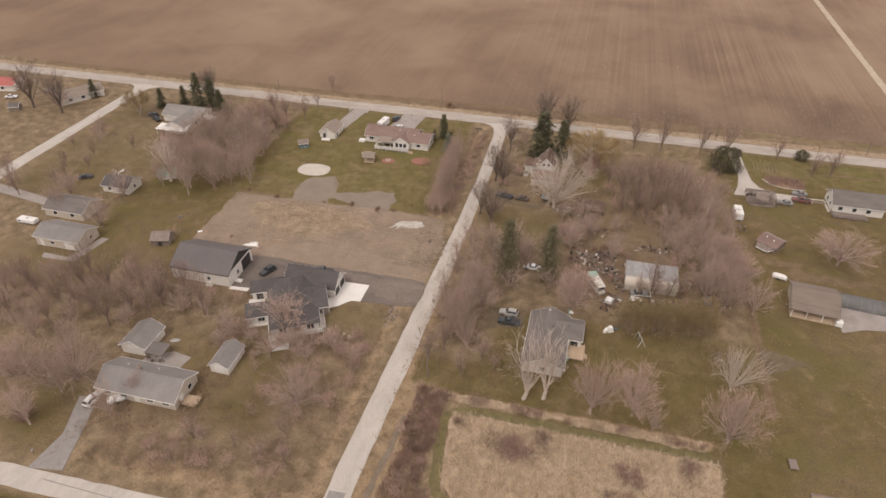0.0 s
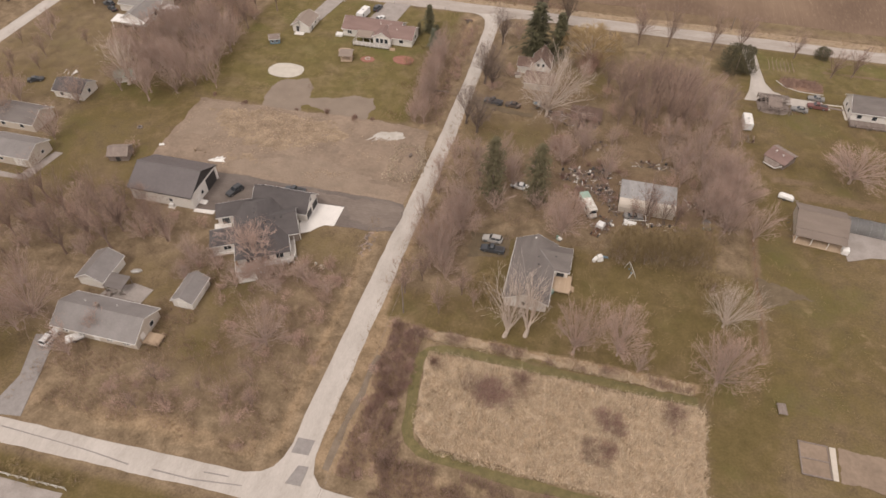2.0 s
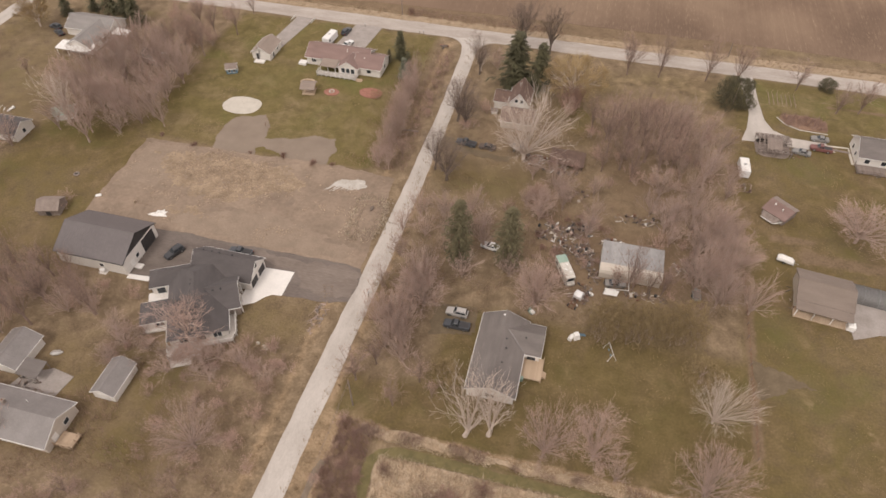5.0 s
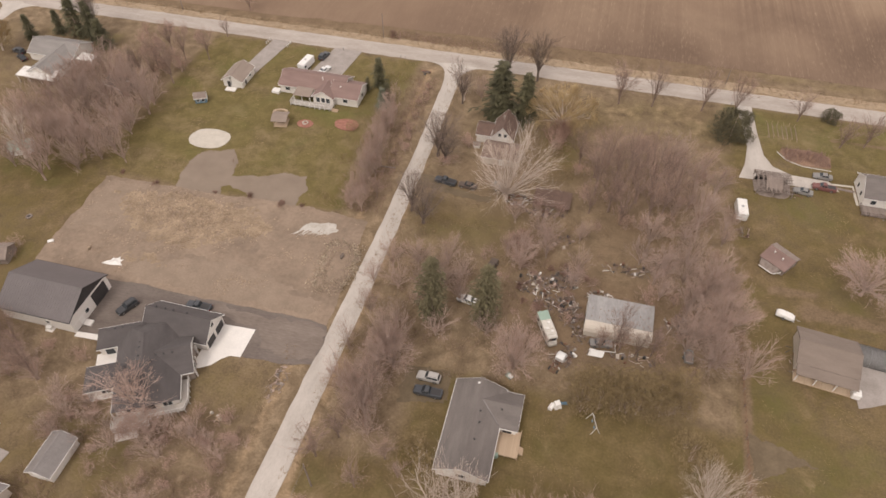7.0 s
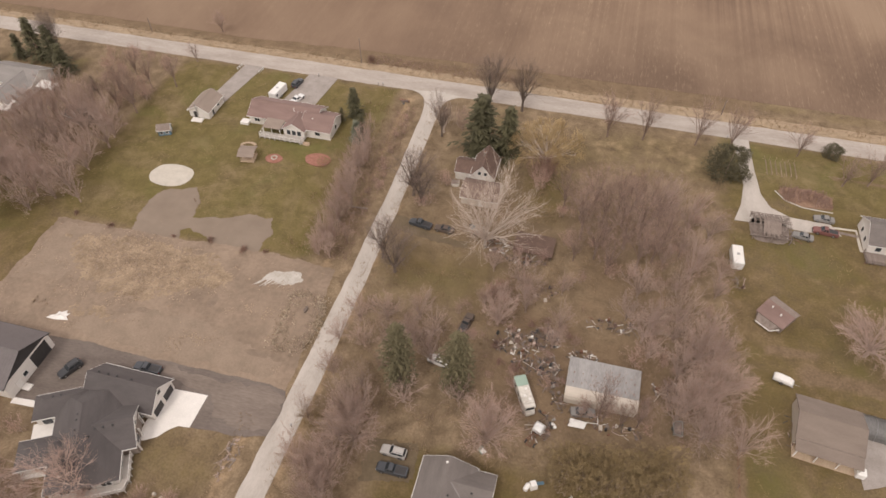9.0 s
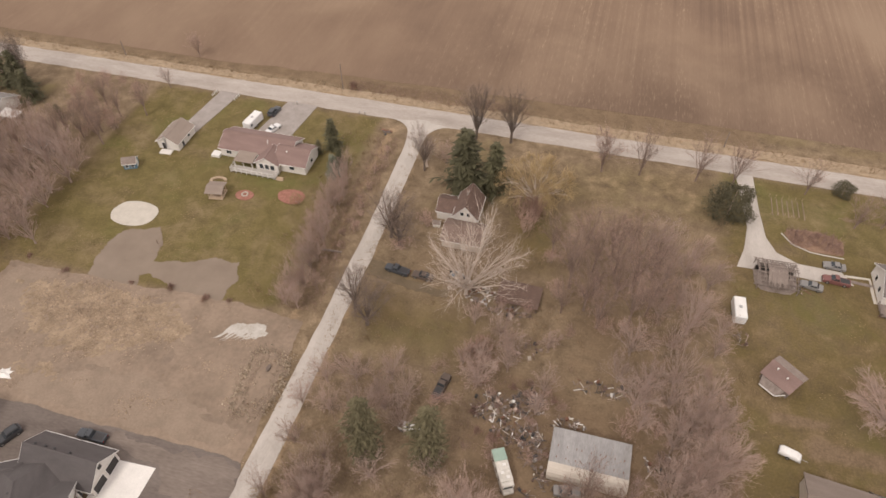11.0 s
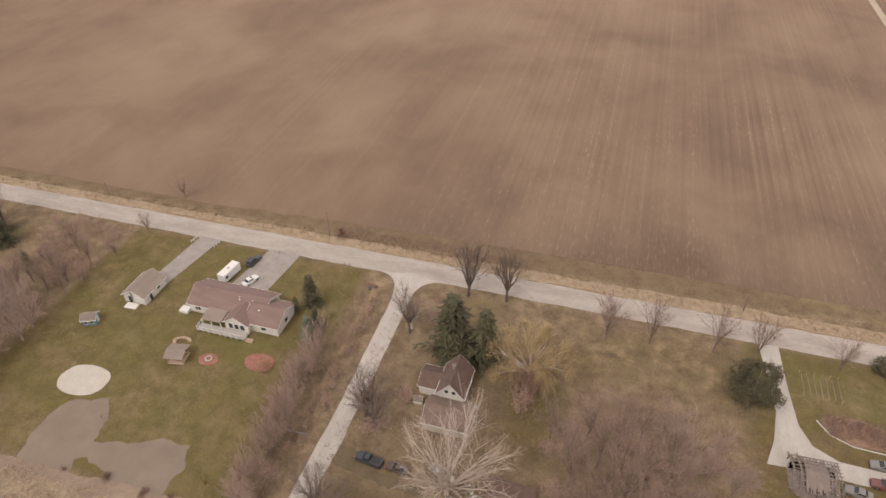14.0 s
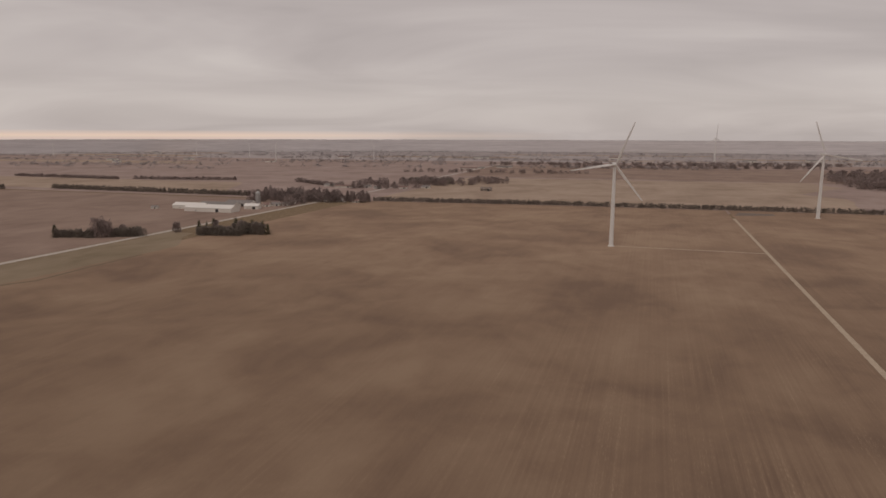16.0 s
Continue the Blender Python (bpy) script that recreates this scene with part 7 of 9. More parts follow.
def collapsed_barn():
    t = thing("collapsed_barn", 69.6, 224.4, 0, "roofless wreck of a barn with bare grey rafters", "ruin")
    for k in range(15):
        x = -4.2 + k * 0.6
        rng = random.Random(k)
        d = rng.uniform(-0.25, 0.25)
        part("rafter", tube(bmesh.new(), (x, -3.8, 1.4 + d), (x + d, 0.1, 2.6 + d * 0.5), 0.1, sides=4), GREY_WOOD, t)
        part("rafter", tube(bmesh.new(), (x, 3.8, 1.6 + d), (x + d, 0.1, 2.6 + d * 0.5), 0.1, sides=4), GREY_WOOD, t)
    for y, z in ((-3.8, 1.4), (-2.9, 1.75), (-1.9, 2.1), (-0.9, 2.4), (0.1, 2.65), (1.0, 2.45), (2, 2.2), (2.9, 1.9), (3.8, 1.6)):
        part("purlin", tube(bmesh.new(), (-4.3, y, z), (4.3, y + 0.2, z + 0.1), 0.09, sides=4), GREY_WOOD, t)
    for x in (-4.1, 0, 4.1):
        for y in (-3.8, 3.8):
            part("post", tube(bmesh.new(), (x, y, -0.2), (x + 0.1, y, 1.6), 0.12, sides=5), GREY_WOOD, t)
    rng = random.Random(5)
    for k in range(26):
        x, y, a = rng.uniform(-4.4, 4.4), rng.uniform(-4.6, 4.2), rng.uniform(0, 3.14)
        l = rng.uniform(0.8, 2.2)
        part("plank", hexa(bmesh.new(), [(x, y, 0.1), (x + l * math.cos(a), y + l * math.sin(a), 0.25), (x + l * math.cos(a) - 0.25 * math.sin(a), y + l * math.sin(a) + 0.25 * math.cos(a), 0.25), (x - 0.25 * math.sin(a), y + 0.25 * math.cos(a), 0.1)],
                           [(x, y, 0.15), (x + l * math.cos(a), y + l * math.sin(a), 0.3), (x + l * math.cos(a) - 0.25 * math.sin(a), y + l * math.sin(a) + 0.25 * math.cos(a), 0.3), (x - 0.25 * math.sin(a), y + 0.25 * math.cos(a), 0.15)]), GREY_WOOD, t)
    for side in (-1, 1):
        for k in range(11):
            x = -2.0 + k * 0.36 + (0.05 if side > 0 else 0.0)
            y0, z0 = side * (3.7 - 0.5 * ((k * 5) % 3)), 1.65 + 0.12 * ((k * 5) % 3)
            part("roof_board", hexa(bmesh.new(), [(x, y0, z0), (x + 0.3, y0, z0), (x + 0.3, 0.1, 2.74), (x, 0.1, 2.74)][::side], [(x, y0, z0 + 0.04), (x + 0.3, y0, z0 + 0.04), (x + 0.3, 0.1, 2.78), (x, 0.1, 2.78)][::side]), ROOF_OLD, t)
    part("floor_litter", slab(bmesh.new(), blob_outline(4.4, 4.3, 0.06, 3, 20, 0.5), -0.2, 0.06), ROOF_OLD, t)


def east_buildings():
    t = thing("shed", 69.2, 198.3, -40, "weathered brown shed with a collapsed lean-to roof", "shed")
    part("wall", boxed(-2.9, 2.9, 1.8, 1.95, -0.2, 2.2), GREY_WOOD, t)
    for x in (-2.85, 2.75):
        part("wall", hexa(bmesh.new(), [(x, -3.1, -0.2), (x + 0.12, -3.1, -0.2), (x + 0.12, 1.8, -0.2), (x, 1.8, -0.2)], [(x, -3.1, 1.5), (x + 0.12, -3.1, 1.5), (x + 0.12, 1.8, 2.2), (x, 1.8, 2.2)]), GREY_WOOD, t)
    part("wall", boxed(-2.9, 2.9, -3.2, -3.08, -0.2, 1.5), GREY_WOOD, t)
    part("roof", roof_plane(bmesh.new(), (-3.2, 0, 3.0), (3.2, 0, 3.0), (3.2, 2.3, 2.2), (-3.2, 2.3, 2.2), 0.08), ROOF_OLD, t, "grey north slope")
    part("roof", roof_plane(bmesh.new(), (-3.2, -3.5, 1.5), (3.1, -3.3, 1.6), (3.2, -0.02, 3.02), (-3.2, -0.02, 3.02), 0.08), ROOF_RED, t, "long brown south slope")
    part("roof", roof_plane(bmesh.new(), (-1.9, -5.0, 0.55), (1.5, -4.8, 0.5), (2.2, -3.35, 1.45), (-2.6, -3.45, 1.4), 0.08), GREY_WOOD, t, "sagging boarded lower edge")
    for a, b in (((-1.9, -5.06, 0.6), (1.4, -4.92, 0.56)), ((1.5, -4.86, 0.56), (2.6, -3.6, 1.2))):
        part("fascia", tube(bmesh.new(), a, b, 0.1, 0.1, 4), TRIM, t, "loose white edge board")
    for x, y in ((-1.4, -1.0), (0.9, -1.4)):
        part("vent", tube(bmesh.new(), (x, y, 2.5), (x, y, 2.95), 0.16, 0.16, 8), TRIM, t)
    t = thing("workshop", 75, 171.4, -6, "brown-roofed workshop with an open porch", "workshop")
    w, r = gable_volume(t, 10.6, 8.4, 3.1, 4.6, SIDING_TAN, ROOF_DUN, 0.4, at=pose(0, 1.4, 0), trim=GREY_WOOD)
    opening(w, "s", 10.6, 8.4, -2, 1, 1.3, 1.1)
    opening(w, "s", 10.6, 8.4, 1.6, 0, 1.0, 2.05, "door")
    opening(w, "e", 10.6, 8.4, 0, 0, 3.0, 2.4, "garage_door")
    part("porch_roof", roof_plane(bmesh.new(), (-5.6, -5.6, 2.5), (5.6, -5.6, 2.5), (5.6, -2.8, 3.0), (-5.6, -2.8, 3.0), 0.1), ROOF_DUN, t)
    for x in (-5.2, -1.8, 1.8, 5.2):
        part("porch_post", boxed(x - 0.08, x + 0.08, -5.5, -5.34, -0.1, 2.5), TRIM, t)
    part("porch_floor", boxed(-5.4, 5.4, -5.6, -2.8, -0.2, 0.25), WOOD, t)
    lone("water_tank", boxed(-0.8, 0.8, -0.8, 0.8, 0, 1.5, 0.15), TARP, 80.2, 165.8, -6, "white square plastic tank beside the porch", "tank")
    t = thing("hoop_shelter", 87, 175.4, -6, "low arched shelter with a pale fabric cover", "shelter")
    bm = bmesh.new()
    arcs = [[bm.verts.new((x, 2.5 * math.cos(math.pi * k / 14), 2.3 * math.sin(math.pi * k / 14) - 0.05)) for k in range(15)] for x in (-6, -3, 0, 3, 6)]
    for p, q in zip(arcs, arcs[1:]):
        for k in range(14):
            bm.faces.new((p[k], q[k], q[k + 1], p[k + 1]))
    bmesh.ops.solidify(bm, geom=bm.faces[:], thickness=0.06)
    part("cover", bm, TIN, t)
    for x in (-6, -3, 0, 3, 6):
        bm = bmesh.new()
        for k in range(8):
            a, b = math.pi * k / 8, math.pi * (k + 1) / 8
            tube(bm, (x, 2.6 * math.cos(a), 2.4 * math.sin(a)), (x, 2.6 * math.cos(b), 2.4 * math.sin(b)), 0.05, sides=4)
        part("hoop", bm, STEEL, t)
    t = thing("house", 97.5, 227, 0, "white farmhouse with a dark grey roof", "house")
    w, r = gable_volume(t, 14.6, 9.0, 3.0, 5.6, SIDING, ROOF_GREY, 0.4)
    opening(w, "w", 14.6, 9.0, 1.6, 1.0, 1.0, 1.2)
    opening(w, "w", 14.6, 9.0, -1.6, 1.0, 1.0, 1.2)
    for x in (-5, -1, 3):
        opening(w, "s", 14.6, 9.0, x, 1.0, 1.2, 1.2)
    d = thing("deck", 94, 220.6, 0, "low wooden deck before the farmhouse", "deck")
    decking(d, -4, 6, -1.6, 1.8, 0.4, GREY_WOOD)
    railing(d, [(-4, 1.8), (-4, -1.6), (6, -1.6)], 0.4, 0.8, GREY_WOOD)
    lone("path_boards", boxed(-3.2, 3.2, -0.4, 0.4, -0.1, 0.1), GREY_WOOD, 87.2, 227.6, -4, "narrow boardwalk to the farmhouse", "path")


def west_buildings():
    t = thing("outbuilding", -129.4, 149.6, 0, "cream outbuilding with a pale grey roof", "outbuilding")
    w, r = gable_volume(t, 14.2, 8.2, 3.2, 4.9, SIDING_TAN, ROOF_PALE, 0.4, 0.9)
    opening(w, "s", 14.2, 8.2, 4.0, 0, 2.9, 2.5, "garage_door", TRIM, TRIM)
    opening(w, "s", 14.2, 8.2, -5.2, 0, 1.0, 2.05, "door")
    opening(w, "s", 14.2, 8.2, -1.6, 1.2, 1.2, 0.8)
    opening(w, "e", 14.2, 8.2, 1, 1.2, 0.9, 0.9)
    t = thing("shed", -102.6, 156, 15, "small weathered grey plank shed", "shed")
    w, r = gable_volume(t, 5.0, 4.6, 1.9, 3.1, GREY_WOOD, ROOF_OLD, 0.25, trim=GREY_WOOD)
    opening(w, "s", 5.0, 4.6, 0, 0, 1.2, 1.8, "door", GREY_WOOD, BLACK)
    t = thing("house", -133, 179.6, 0, "small white house with a black roof", "house")
    w, r = gable_volume(t, 9.4, 7.0, 2.5, 4.2, SIDING, ROOF_BLACK, 0.35)
    opening(w, "s", 9.4, 7.0, -2, 0.9, 1.2, 1.1)
    opening(w, "e", 9.4, 7.0, 0, 0.9, 1.0, 1.1)
    opening(w, "s", 9.4, 7.0, 1.6, 0, 0.9, 2.0, "door")
    t = thing("house", -138.5, 163.4, 0, "dark weathered house half hidden by bare trees", "house")
    w, r = gable_volume(t, 13.6, 8.4, 2.8, 4.8, SIDING_TAN, ROOF_GREY, 0.4)
    opening(w, "s", 13.6, 8.4, -3, 1, 1.3, 1.1)
    opening(w, "s", 13.6, 8.4, 3, 1, 1.3, 1.1)
    t = thing("house", -141.5, 229, 0, "grey-roofed house with white awnings beside spruces", "house")
    w, r = gable_volume(t, 15.6, 9.4, 2.8, 5.0, SIDING, ROOF_ASH, 0.4, at=pose(-0.6, 4.6, 0))
    opening(w, "n", 15.6, 9.4, 2, 1, 1.3, 1.1)
    w, r = gable_volume(t, 13.0, 8.2, 2.8, 4.7, SIDING, ROOF_ASH, 0.4, at=pose(2.6, -2.8, 0, 0, 0, 90))
    opening(w, "s", 13.0, 8.2, 1, 1, 1.3, 1.1)
    part("awning_roof", roof_plane(bmesh.new(), (-4.2, -11.8, 2.4), (8.4, -11.8, 2.4), (8.0, -7.4, 2.9), (-4.0, -7.4, 2.9), 0.1), TRIM, t, "white flat porch roof")
    for x in (-3.8, 0, 4, 8):
        part("porch_post", boxed(x - 0.06, x + 0.06, -11.6, -11.48, -0.1, 2.4), TRIM, t)
    part("side_awning", roof_plane(bmesh.new(), (8.0, 0.4, 2.4), (13.2, 0.4, 2.2), (13.2, 3.8, 2.3), (8.0, 3.8, 2.6), 0.1), TRIM, t, "white side porch roof")
    for y in (0.6, 3.6):
        part("porch_post", boxed(12.9, 13.05, y - 0.06, y + 0.06, -0.1, 2.2), TRIM, t)
    t = thing("house", -197, 240, 58, "long pale house behind bare trees", "house")
    w, r = gable_volume(t, 17, 8.4, 2.7, 4.6, SIDING, ROOF_TAN, 0.4)
    for x in (-5, 0, 5):
        opening(w, "s", 17, 8.4, x, 1, 1.3, 1.1)
    t = thing("house", -236, 241, 12, "house with a faded red roof", "house")
    w, r = gable_volume(t, 14, 8.4, 2.7, 4.6, SIDING, gloss("faded_red_metal", (0.42, 0.12, 0.1), 0.6), 0.4, 0.9)
    opening(w, "s", 14, 8.4, 2, 1, 1.3, 1.1)
    t = thing("shed", -213.6, 222.6, 20, "small grey garden shed", "shed")
    gable_volume(t, 4, 3, 1.9, 2.9, GREY_WOOD, ROOF_GREY, 0.2)
    t = thing("house", -114, 222, -14, "low grey cabin among the bare trees", "house")
    gable_volume(t, 6.4, 5, 2.2, 3.4, GREY_WOOD, ROOF_GREY, 0.3)
    t = thing("greenhouse", -123, 190, 30, "small greenhouse with a faded green roof", "greenhouse")
    gable_volume(t, 5.4, 4.2, 1.9, 2.9, TRIM, gloss("faded_green_sheet", (0.32, 0.40, 0.33), 0.6), 0.2, 0.9)


new_barn()
new_house()
south_house()
grey_house()
metal_shed()
ranch_house()
old_house()
collapsed_barn()
east_buildings()
west_buildings()


# ---- vehicles ----
def wheel(owner, x, y, r, w=0.22):
    bm = bmesh.new()
    tube(bm, (x, y - w / 2, r), (x, y + w / 2, r), r, sides=14)
    tyre = part("wheel", bm, RUBBER, owner)
    s = 1 if y > 0 else -1
    part("rim", tube(bmesh.new(), (x, y + s * (w / 2 - 0.02), r), (x, y + s * (w / 2 + 0.015), r), r * 0.6, r * 0.5, 10), ALLOY, tyre)


def shell(bm, sections):
    """A skin over cross sections (x, half width, z low, z high, top half width), from back to front."""
    rings = []
    for x, w, z0, z1, t in sections:
        rings.append([bm.verts.new(p) for p in ((x, -w, z0), (x, w, z0), (x, w, z0 + (z1 - z0) * 0.65), (x, t, z1), (x, -t, z1), (x, -w, z0 + (z1 - z0) * 0.65))])
    for a, b in zip(rings, rings[1:]):
        for k in range(6):
            m = (k + 1) % 6
            bm.faces.new((a[k], a[m], b[m], b[k]))
    bm.faces.new(rings[0])
    bm.faces.new(rings[-1][::-1])
    bmesh.ops.recalc_face_normals(bm, faces=bm.faces[:])
    return bm


def vehicle(kind, u, v, turn, paint, label, category="car"):
    """kind: suv, sedan, pickup or van. The nose points along +x."""
    L, H = {"suv": (4.7, 1.75), "sedan": (4.6, 1.45), "pickup": (5.6, 1.85), "van": (5.2, 2.0)}[kind]
    t = thing(category if category != "car" else kind if kind != "sedan" else "car", u, v, turn, label, category)
    h, w = L / 2, 0.93
    hood = {"suv": 1.05, "sedan": 0.92, "pickup": 1.12, "van": 1.15}[kind]
    part("body", shell(bmesh.new(), [(-h, w * 0.86, 0.42, hood - 0.06, w * 0.78), (-h + 0.12, w * 0.98, 0.3, hood, w * 0.9), (-h * 0.3, w, 0.28, hood, w * 0.94),
                                     (h * 0.35, w, 0.28, hood, w * 0.93), (h - 0.25, w * 0.95, 0.3, hood - 0.14, w * 0.84), (h, w * 0.78, 0.4, hood - 0.28, w * 0.66)]), paint, t)
    rear, front = {"suv": (-h + 0.15, 0.75), "sedan": (-1.45, 0.85), "pickup": (-0.55, 1.25), "van": (-h + 0.1, 1.5)}[kind]
    slope = 0.3 if kind in ("suv", "van", "pickup") else 0.6
    a, b, c, d = rear, front, rear + slope, front - 0.75
    cab = bmesh.new()
    taper(cab, a, b, -w * 0.9, w * 0.9, hood - 0.02, c, d, -w * 0.72, w * 0.72, H)
    bmesh.ops.bevel(cab, geom=cab.edges[:], offset=0.06, segments=1, affect="EDGES")
    cabin = part("cabin", cab, paint, t)

    def glass_pane(x0, x1, X0, X1, y, Y, z0, z1):
        for s in (-1, 1):
            bm = hexa(bmesh.new(), [(x0, s * (y - 0.02), z0), (x1, s * (y - 0.02), z0), (x1, s * (y + 0.012), z0), (x0, s * (y + 0.012), z0)],
                      [(X0, s * (Y - 0.02), z1), (X1, s * (Y - 0.02), z1), (X1, s * (Y + 0.012), z1), (X0, s * (Y + 0.012), z1)])
            bmesh.ops.recalc_face_normals(bm, faces=bm.faces[:])
            part("side_window", bm, GLASS, cabin)

    f0, f1 = 0.16, 0.84
    ya, yb = w * (0.9 - 0.18 * f0), w * (0.9 - 0.18 * f1)
    za, zb = hood + (H - hood) * f0, hood + (H - hood) * f1
    xa0, xb0 = a + (c - a) * f0 + 0.12, a + (c - a) * f1 + 0.12
    xa1, xb1 = b + (d - b) * f0 - 0.14, b + (d - b) * f1 - 0.14
    mid_a, mid_b = (xa0 + xa1) / 2, (xb0 + xb1) / 2
    glass_pane(xa0, mid_a - 0.06, xb0, mid_b - 0.06, ya, yb, za, zb)
    glass_pane(mid_a + 0.06, xa1, mid_b + 0.06, xb1, ya, yb, za, zb)
    for name, x0, X0, out in (("windscreen", b, d, 0.02), ("rear_window", a, c, -0.02)):
        p0, p1 = x0 + (X0 - x0) * 0.12, x0 + (X0 - x0) * 0.9
        z0, z1 = hood + (H - hood) * 0.12, hood + (H - hood) * 0.9
        bm = hexa(bmesh.new(), [(p0, -w * 0.78, z0), (p0 + out, -w * 0.78, z0), (p0 + out, w * 0.78, z0), (p0, w * 0.78, z0)],
                  [(p1, -w * 0.66, z1), (p1 + out, -w * 0.66, z1), (p1 + out, w * 0.66, z1), (p1, w * 0.66, z1)])
        bmesh.ops.recalc_face_normals(bm, faces=bm.faces[:])
        part(name, bm, GLASS, cabin)
    if kind == "pickup":
        part("bed_liner", boxed(-h + 0.25, rear - 0.1, -w * 0.72, w * 0.72, hood - 0.3, hood + 0.012), BLACK, t, "dark open load bed")
    if kind in ("suv", "van"):
        for s in (-1, 1):
            part("roof_rail", tube(bmesh.new(), (c + 0.2, s * w * 0.6, H + 0.06), (d - 0.1, s * w * 0.6, H + 0.06), 0.025, sides=4), BLACK, cabin)
    for s in (-1, 1):
        part("headlight", boxed(h - 0.1, h - 0.02, s * 0.6 - 0.16, s * 0.6 + 0.16, hood - 0.42, hood - 0.3), LAMP_CLEAR, t)
        part("tail_light", boxed(-h - 0.015, -h + 0.06, s * 0.66 - 0.1, s * 0.66 + 0.1, hood - 0.4, hood - 0.14), LAMP_RED, t)
        part("mirror", boxed(b - 0.35, b - 0.2, s * (w + 0.1) - 0.09, s * (w + 0.1) + 0.09, hood, hood + 0.16), paint, t)
    part("bumper", boxed(h - 0.08, h + 0.05, -w * 0.75, w * 0.75, 0.35, 0.55, 0.03), BLACK, t)
    part("bumper", boxed(-h - 0.06, -h + 0.06, -w * 0.82, w * 0.82, 0.38, 0.56, 0.03), BLACK, t)
    r = 0.38 if kind != "sedan" else 0.33
    for x in (-h * 0.6, h * 0.62):
        for y in (-w + 0.08, w - 0.08):
            wheel(t, x, y, r)
    return t


DARK = gloss("black_car_paint", (0.05, 0.05, 0.053), 0.3)
SLATE = gloss("dark_blue_grey_paint", (0.062, 0.066, 0.074), 0.35)
SILVER = gloss("silver_grey_paint", (0.44, 0.41, 0.38), 0.35)
WHITE = gloss("white_car_paint", (0.74, 0.72, 0.70), 0.35)
RED = gloss("dull_red_paint", (0.19, 0.08, 0.07), 0.6)
WEATHERED = gloss("weathered_car_paint", (0.115, 0.085, 0.068), 0.85)
GREYCAR = gloss("grey_car_paint", (0.23, 0.215, 0.2), 0.5)
vehicle("suv", -66.4, 150.0, 243, DARK, "black estate car parked on the asphalt")
vehicle("pickup", -51.7, 153.9, 180, SLATE, "dark blue pickup parked behind the garage")
vehicle("suv", 0.1, 149.4, 178, SILVER, "silver estate car parked on muddy ground")
vehicle("pickup", 0.8, 146.2, 180, SLATE, "dark pickup parked on muddy ground")
vehicle("sedan", 3.2, 169.8, 170, WHITE, "old white car among the evergreens")
vehicle("pickup", 82.2, 226.6, 176, RED, "dull red pickup on the gravel drive")
vehicle("sedan", 82.4, 231, 178, GREYCAR, "grey car parked beside the drive")
vehicle("sedan", 76.9, 223.8, 170, GREYCAR, "grey scrapped car beside the ruin")
vehicle("suv", -61.9, 252.6, 82, SLATE, "dark blue estate car on the drive")
vehicle("sedan", -58.8, 245.4, 72, WHITE, "white car with dark windows on the drive")
vehicle("suv", -82.3, 99.2, 86, WHITE, "white estate car at the head of the drive")
vehicle("sedan", -4.8, 205.2, 176, WEATHERED, "dark scrapped car beneath the old tree")
vehicle("pickup", -10.6, 205.4, 172, SLATE, "dark blue pickup on the muddy track")
vehicle("sedan", 32, 165.6, 10, GREYCAR, "grey scrapped car under the collapsed shelter")
vehicle("pickup", 6.3, 179.8, 80, WEATHERED, "dark scrapped pickup in the brush")
vehicle("sedan", -153, 228.4, 150, DARK, "dark car beside the spruces")
vehicle("suv", -156.4, 231.4, 165, SLATE, "dark estate car beside the spruces")
vehicle("sedan", -224.5, 232.4, 20, WHITE, "white car beside the far house")
vehicle("sedan", -213, 242.4, 15, SILVER, "silver car beside the far house")
vehicle("sedan", -149, 182, 30, DARK, "dark car beside the small white house")


def motorhome():
    t = thing("motorhome", 20.9, 165.8, -63, "old white motorhome with a sea-green roof cover", "motorhome")
    t.scale = (0.8, 0.95, 0.92)
    part("body", boxed(-4.6, 2.9, -1.2, 1.2, 0.45, 3.0, 0.12), DIRTY_WHITE, t)
    part("cab", shell(bmesh.new(), [(2.8, 1.12, 0.5, 1.9, 1.0), (3.4, 1.1, 0.5, 1.8, 0.95), (4.3, 1.0, 0.5, 1.25, 0.85), (4.6, 0.9, 0.55, 1.15, 0.75)]), DIRTY_WHITE, t)
    part("overcab", boxed(2.8, 3.9, -1.15, 1.15, 1.95, 2.9, 0.15), DIRTY_WHITE, t)
    part("windscreen", hexa(bmesh.new(), [(3.4, -0.9, 1.45), (4.0, -0.9, 1.3), (4.0, 0.9, 1.3), (3.4, 0.9, 1.45)], [(3.1, -0.85, 1.95), (3.5, -0.85, 1.95), (3.5, 0.85, 1.95), (3.1, 0.85, 1.95)]), GLASS, t)
    part("front_window", boxed(3.88, 3.93, -0.8, 0.8, 2.15, 2.65), GLASS, t)
    part("roof_cover", boxed(-4.6, -1.8, -1.21, 1.21, 2.99, 3.06, 0.02), GREEN, t, "sea-green tarpaulin on the rear roof")
    for x, y in ((-0.8, 0.3), (0.9, -0.4), (2.0, 0.4)):
        part("roof_vent", boxed(x - 0.35, x + 0.35, y - 0.3, y + 0.3, 2.98, 3.2, 0.05), TRIM, t)
    part("roof_ladder", boxed(-4.72, -4.64, -0.7, -0.3, 0.7, 3.1), STEEL, t)
    for s in (-1, 1):
        for x in (-3, -0.6, 1.4):
            part("side_window", boxed(x - 0.55, x + 0.55, s * 1.205 - 0.015, s * 1.205 + 0.015, 1.6, 2.3), GLASS, t)
    part("stripe", boxed(-4.5, 2.8, -1.225, 1.225, 1.2, 1.4), ROOF_TAN, t, "tan stripe along the side")
    for x in (-2.6, 3.3):
        for y in (-1.05, 1.05):
            wheel(t, x, y, 0.42, 0.26)


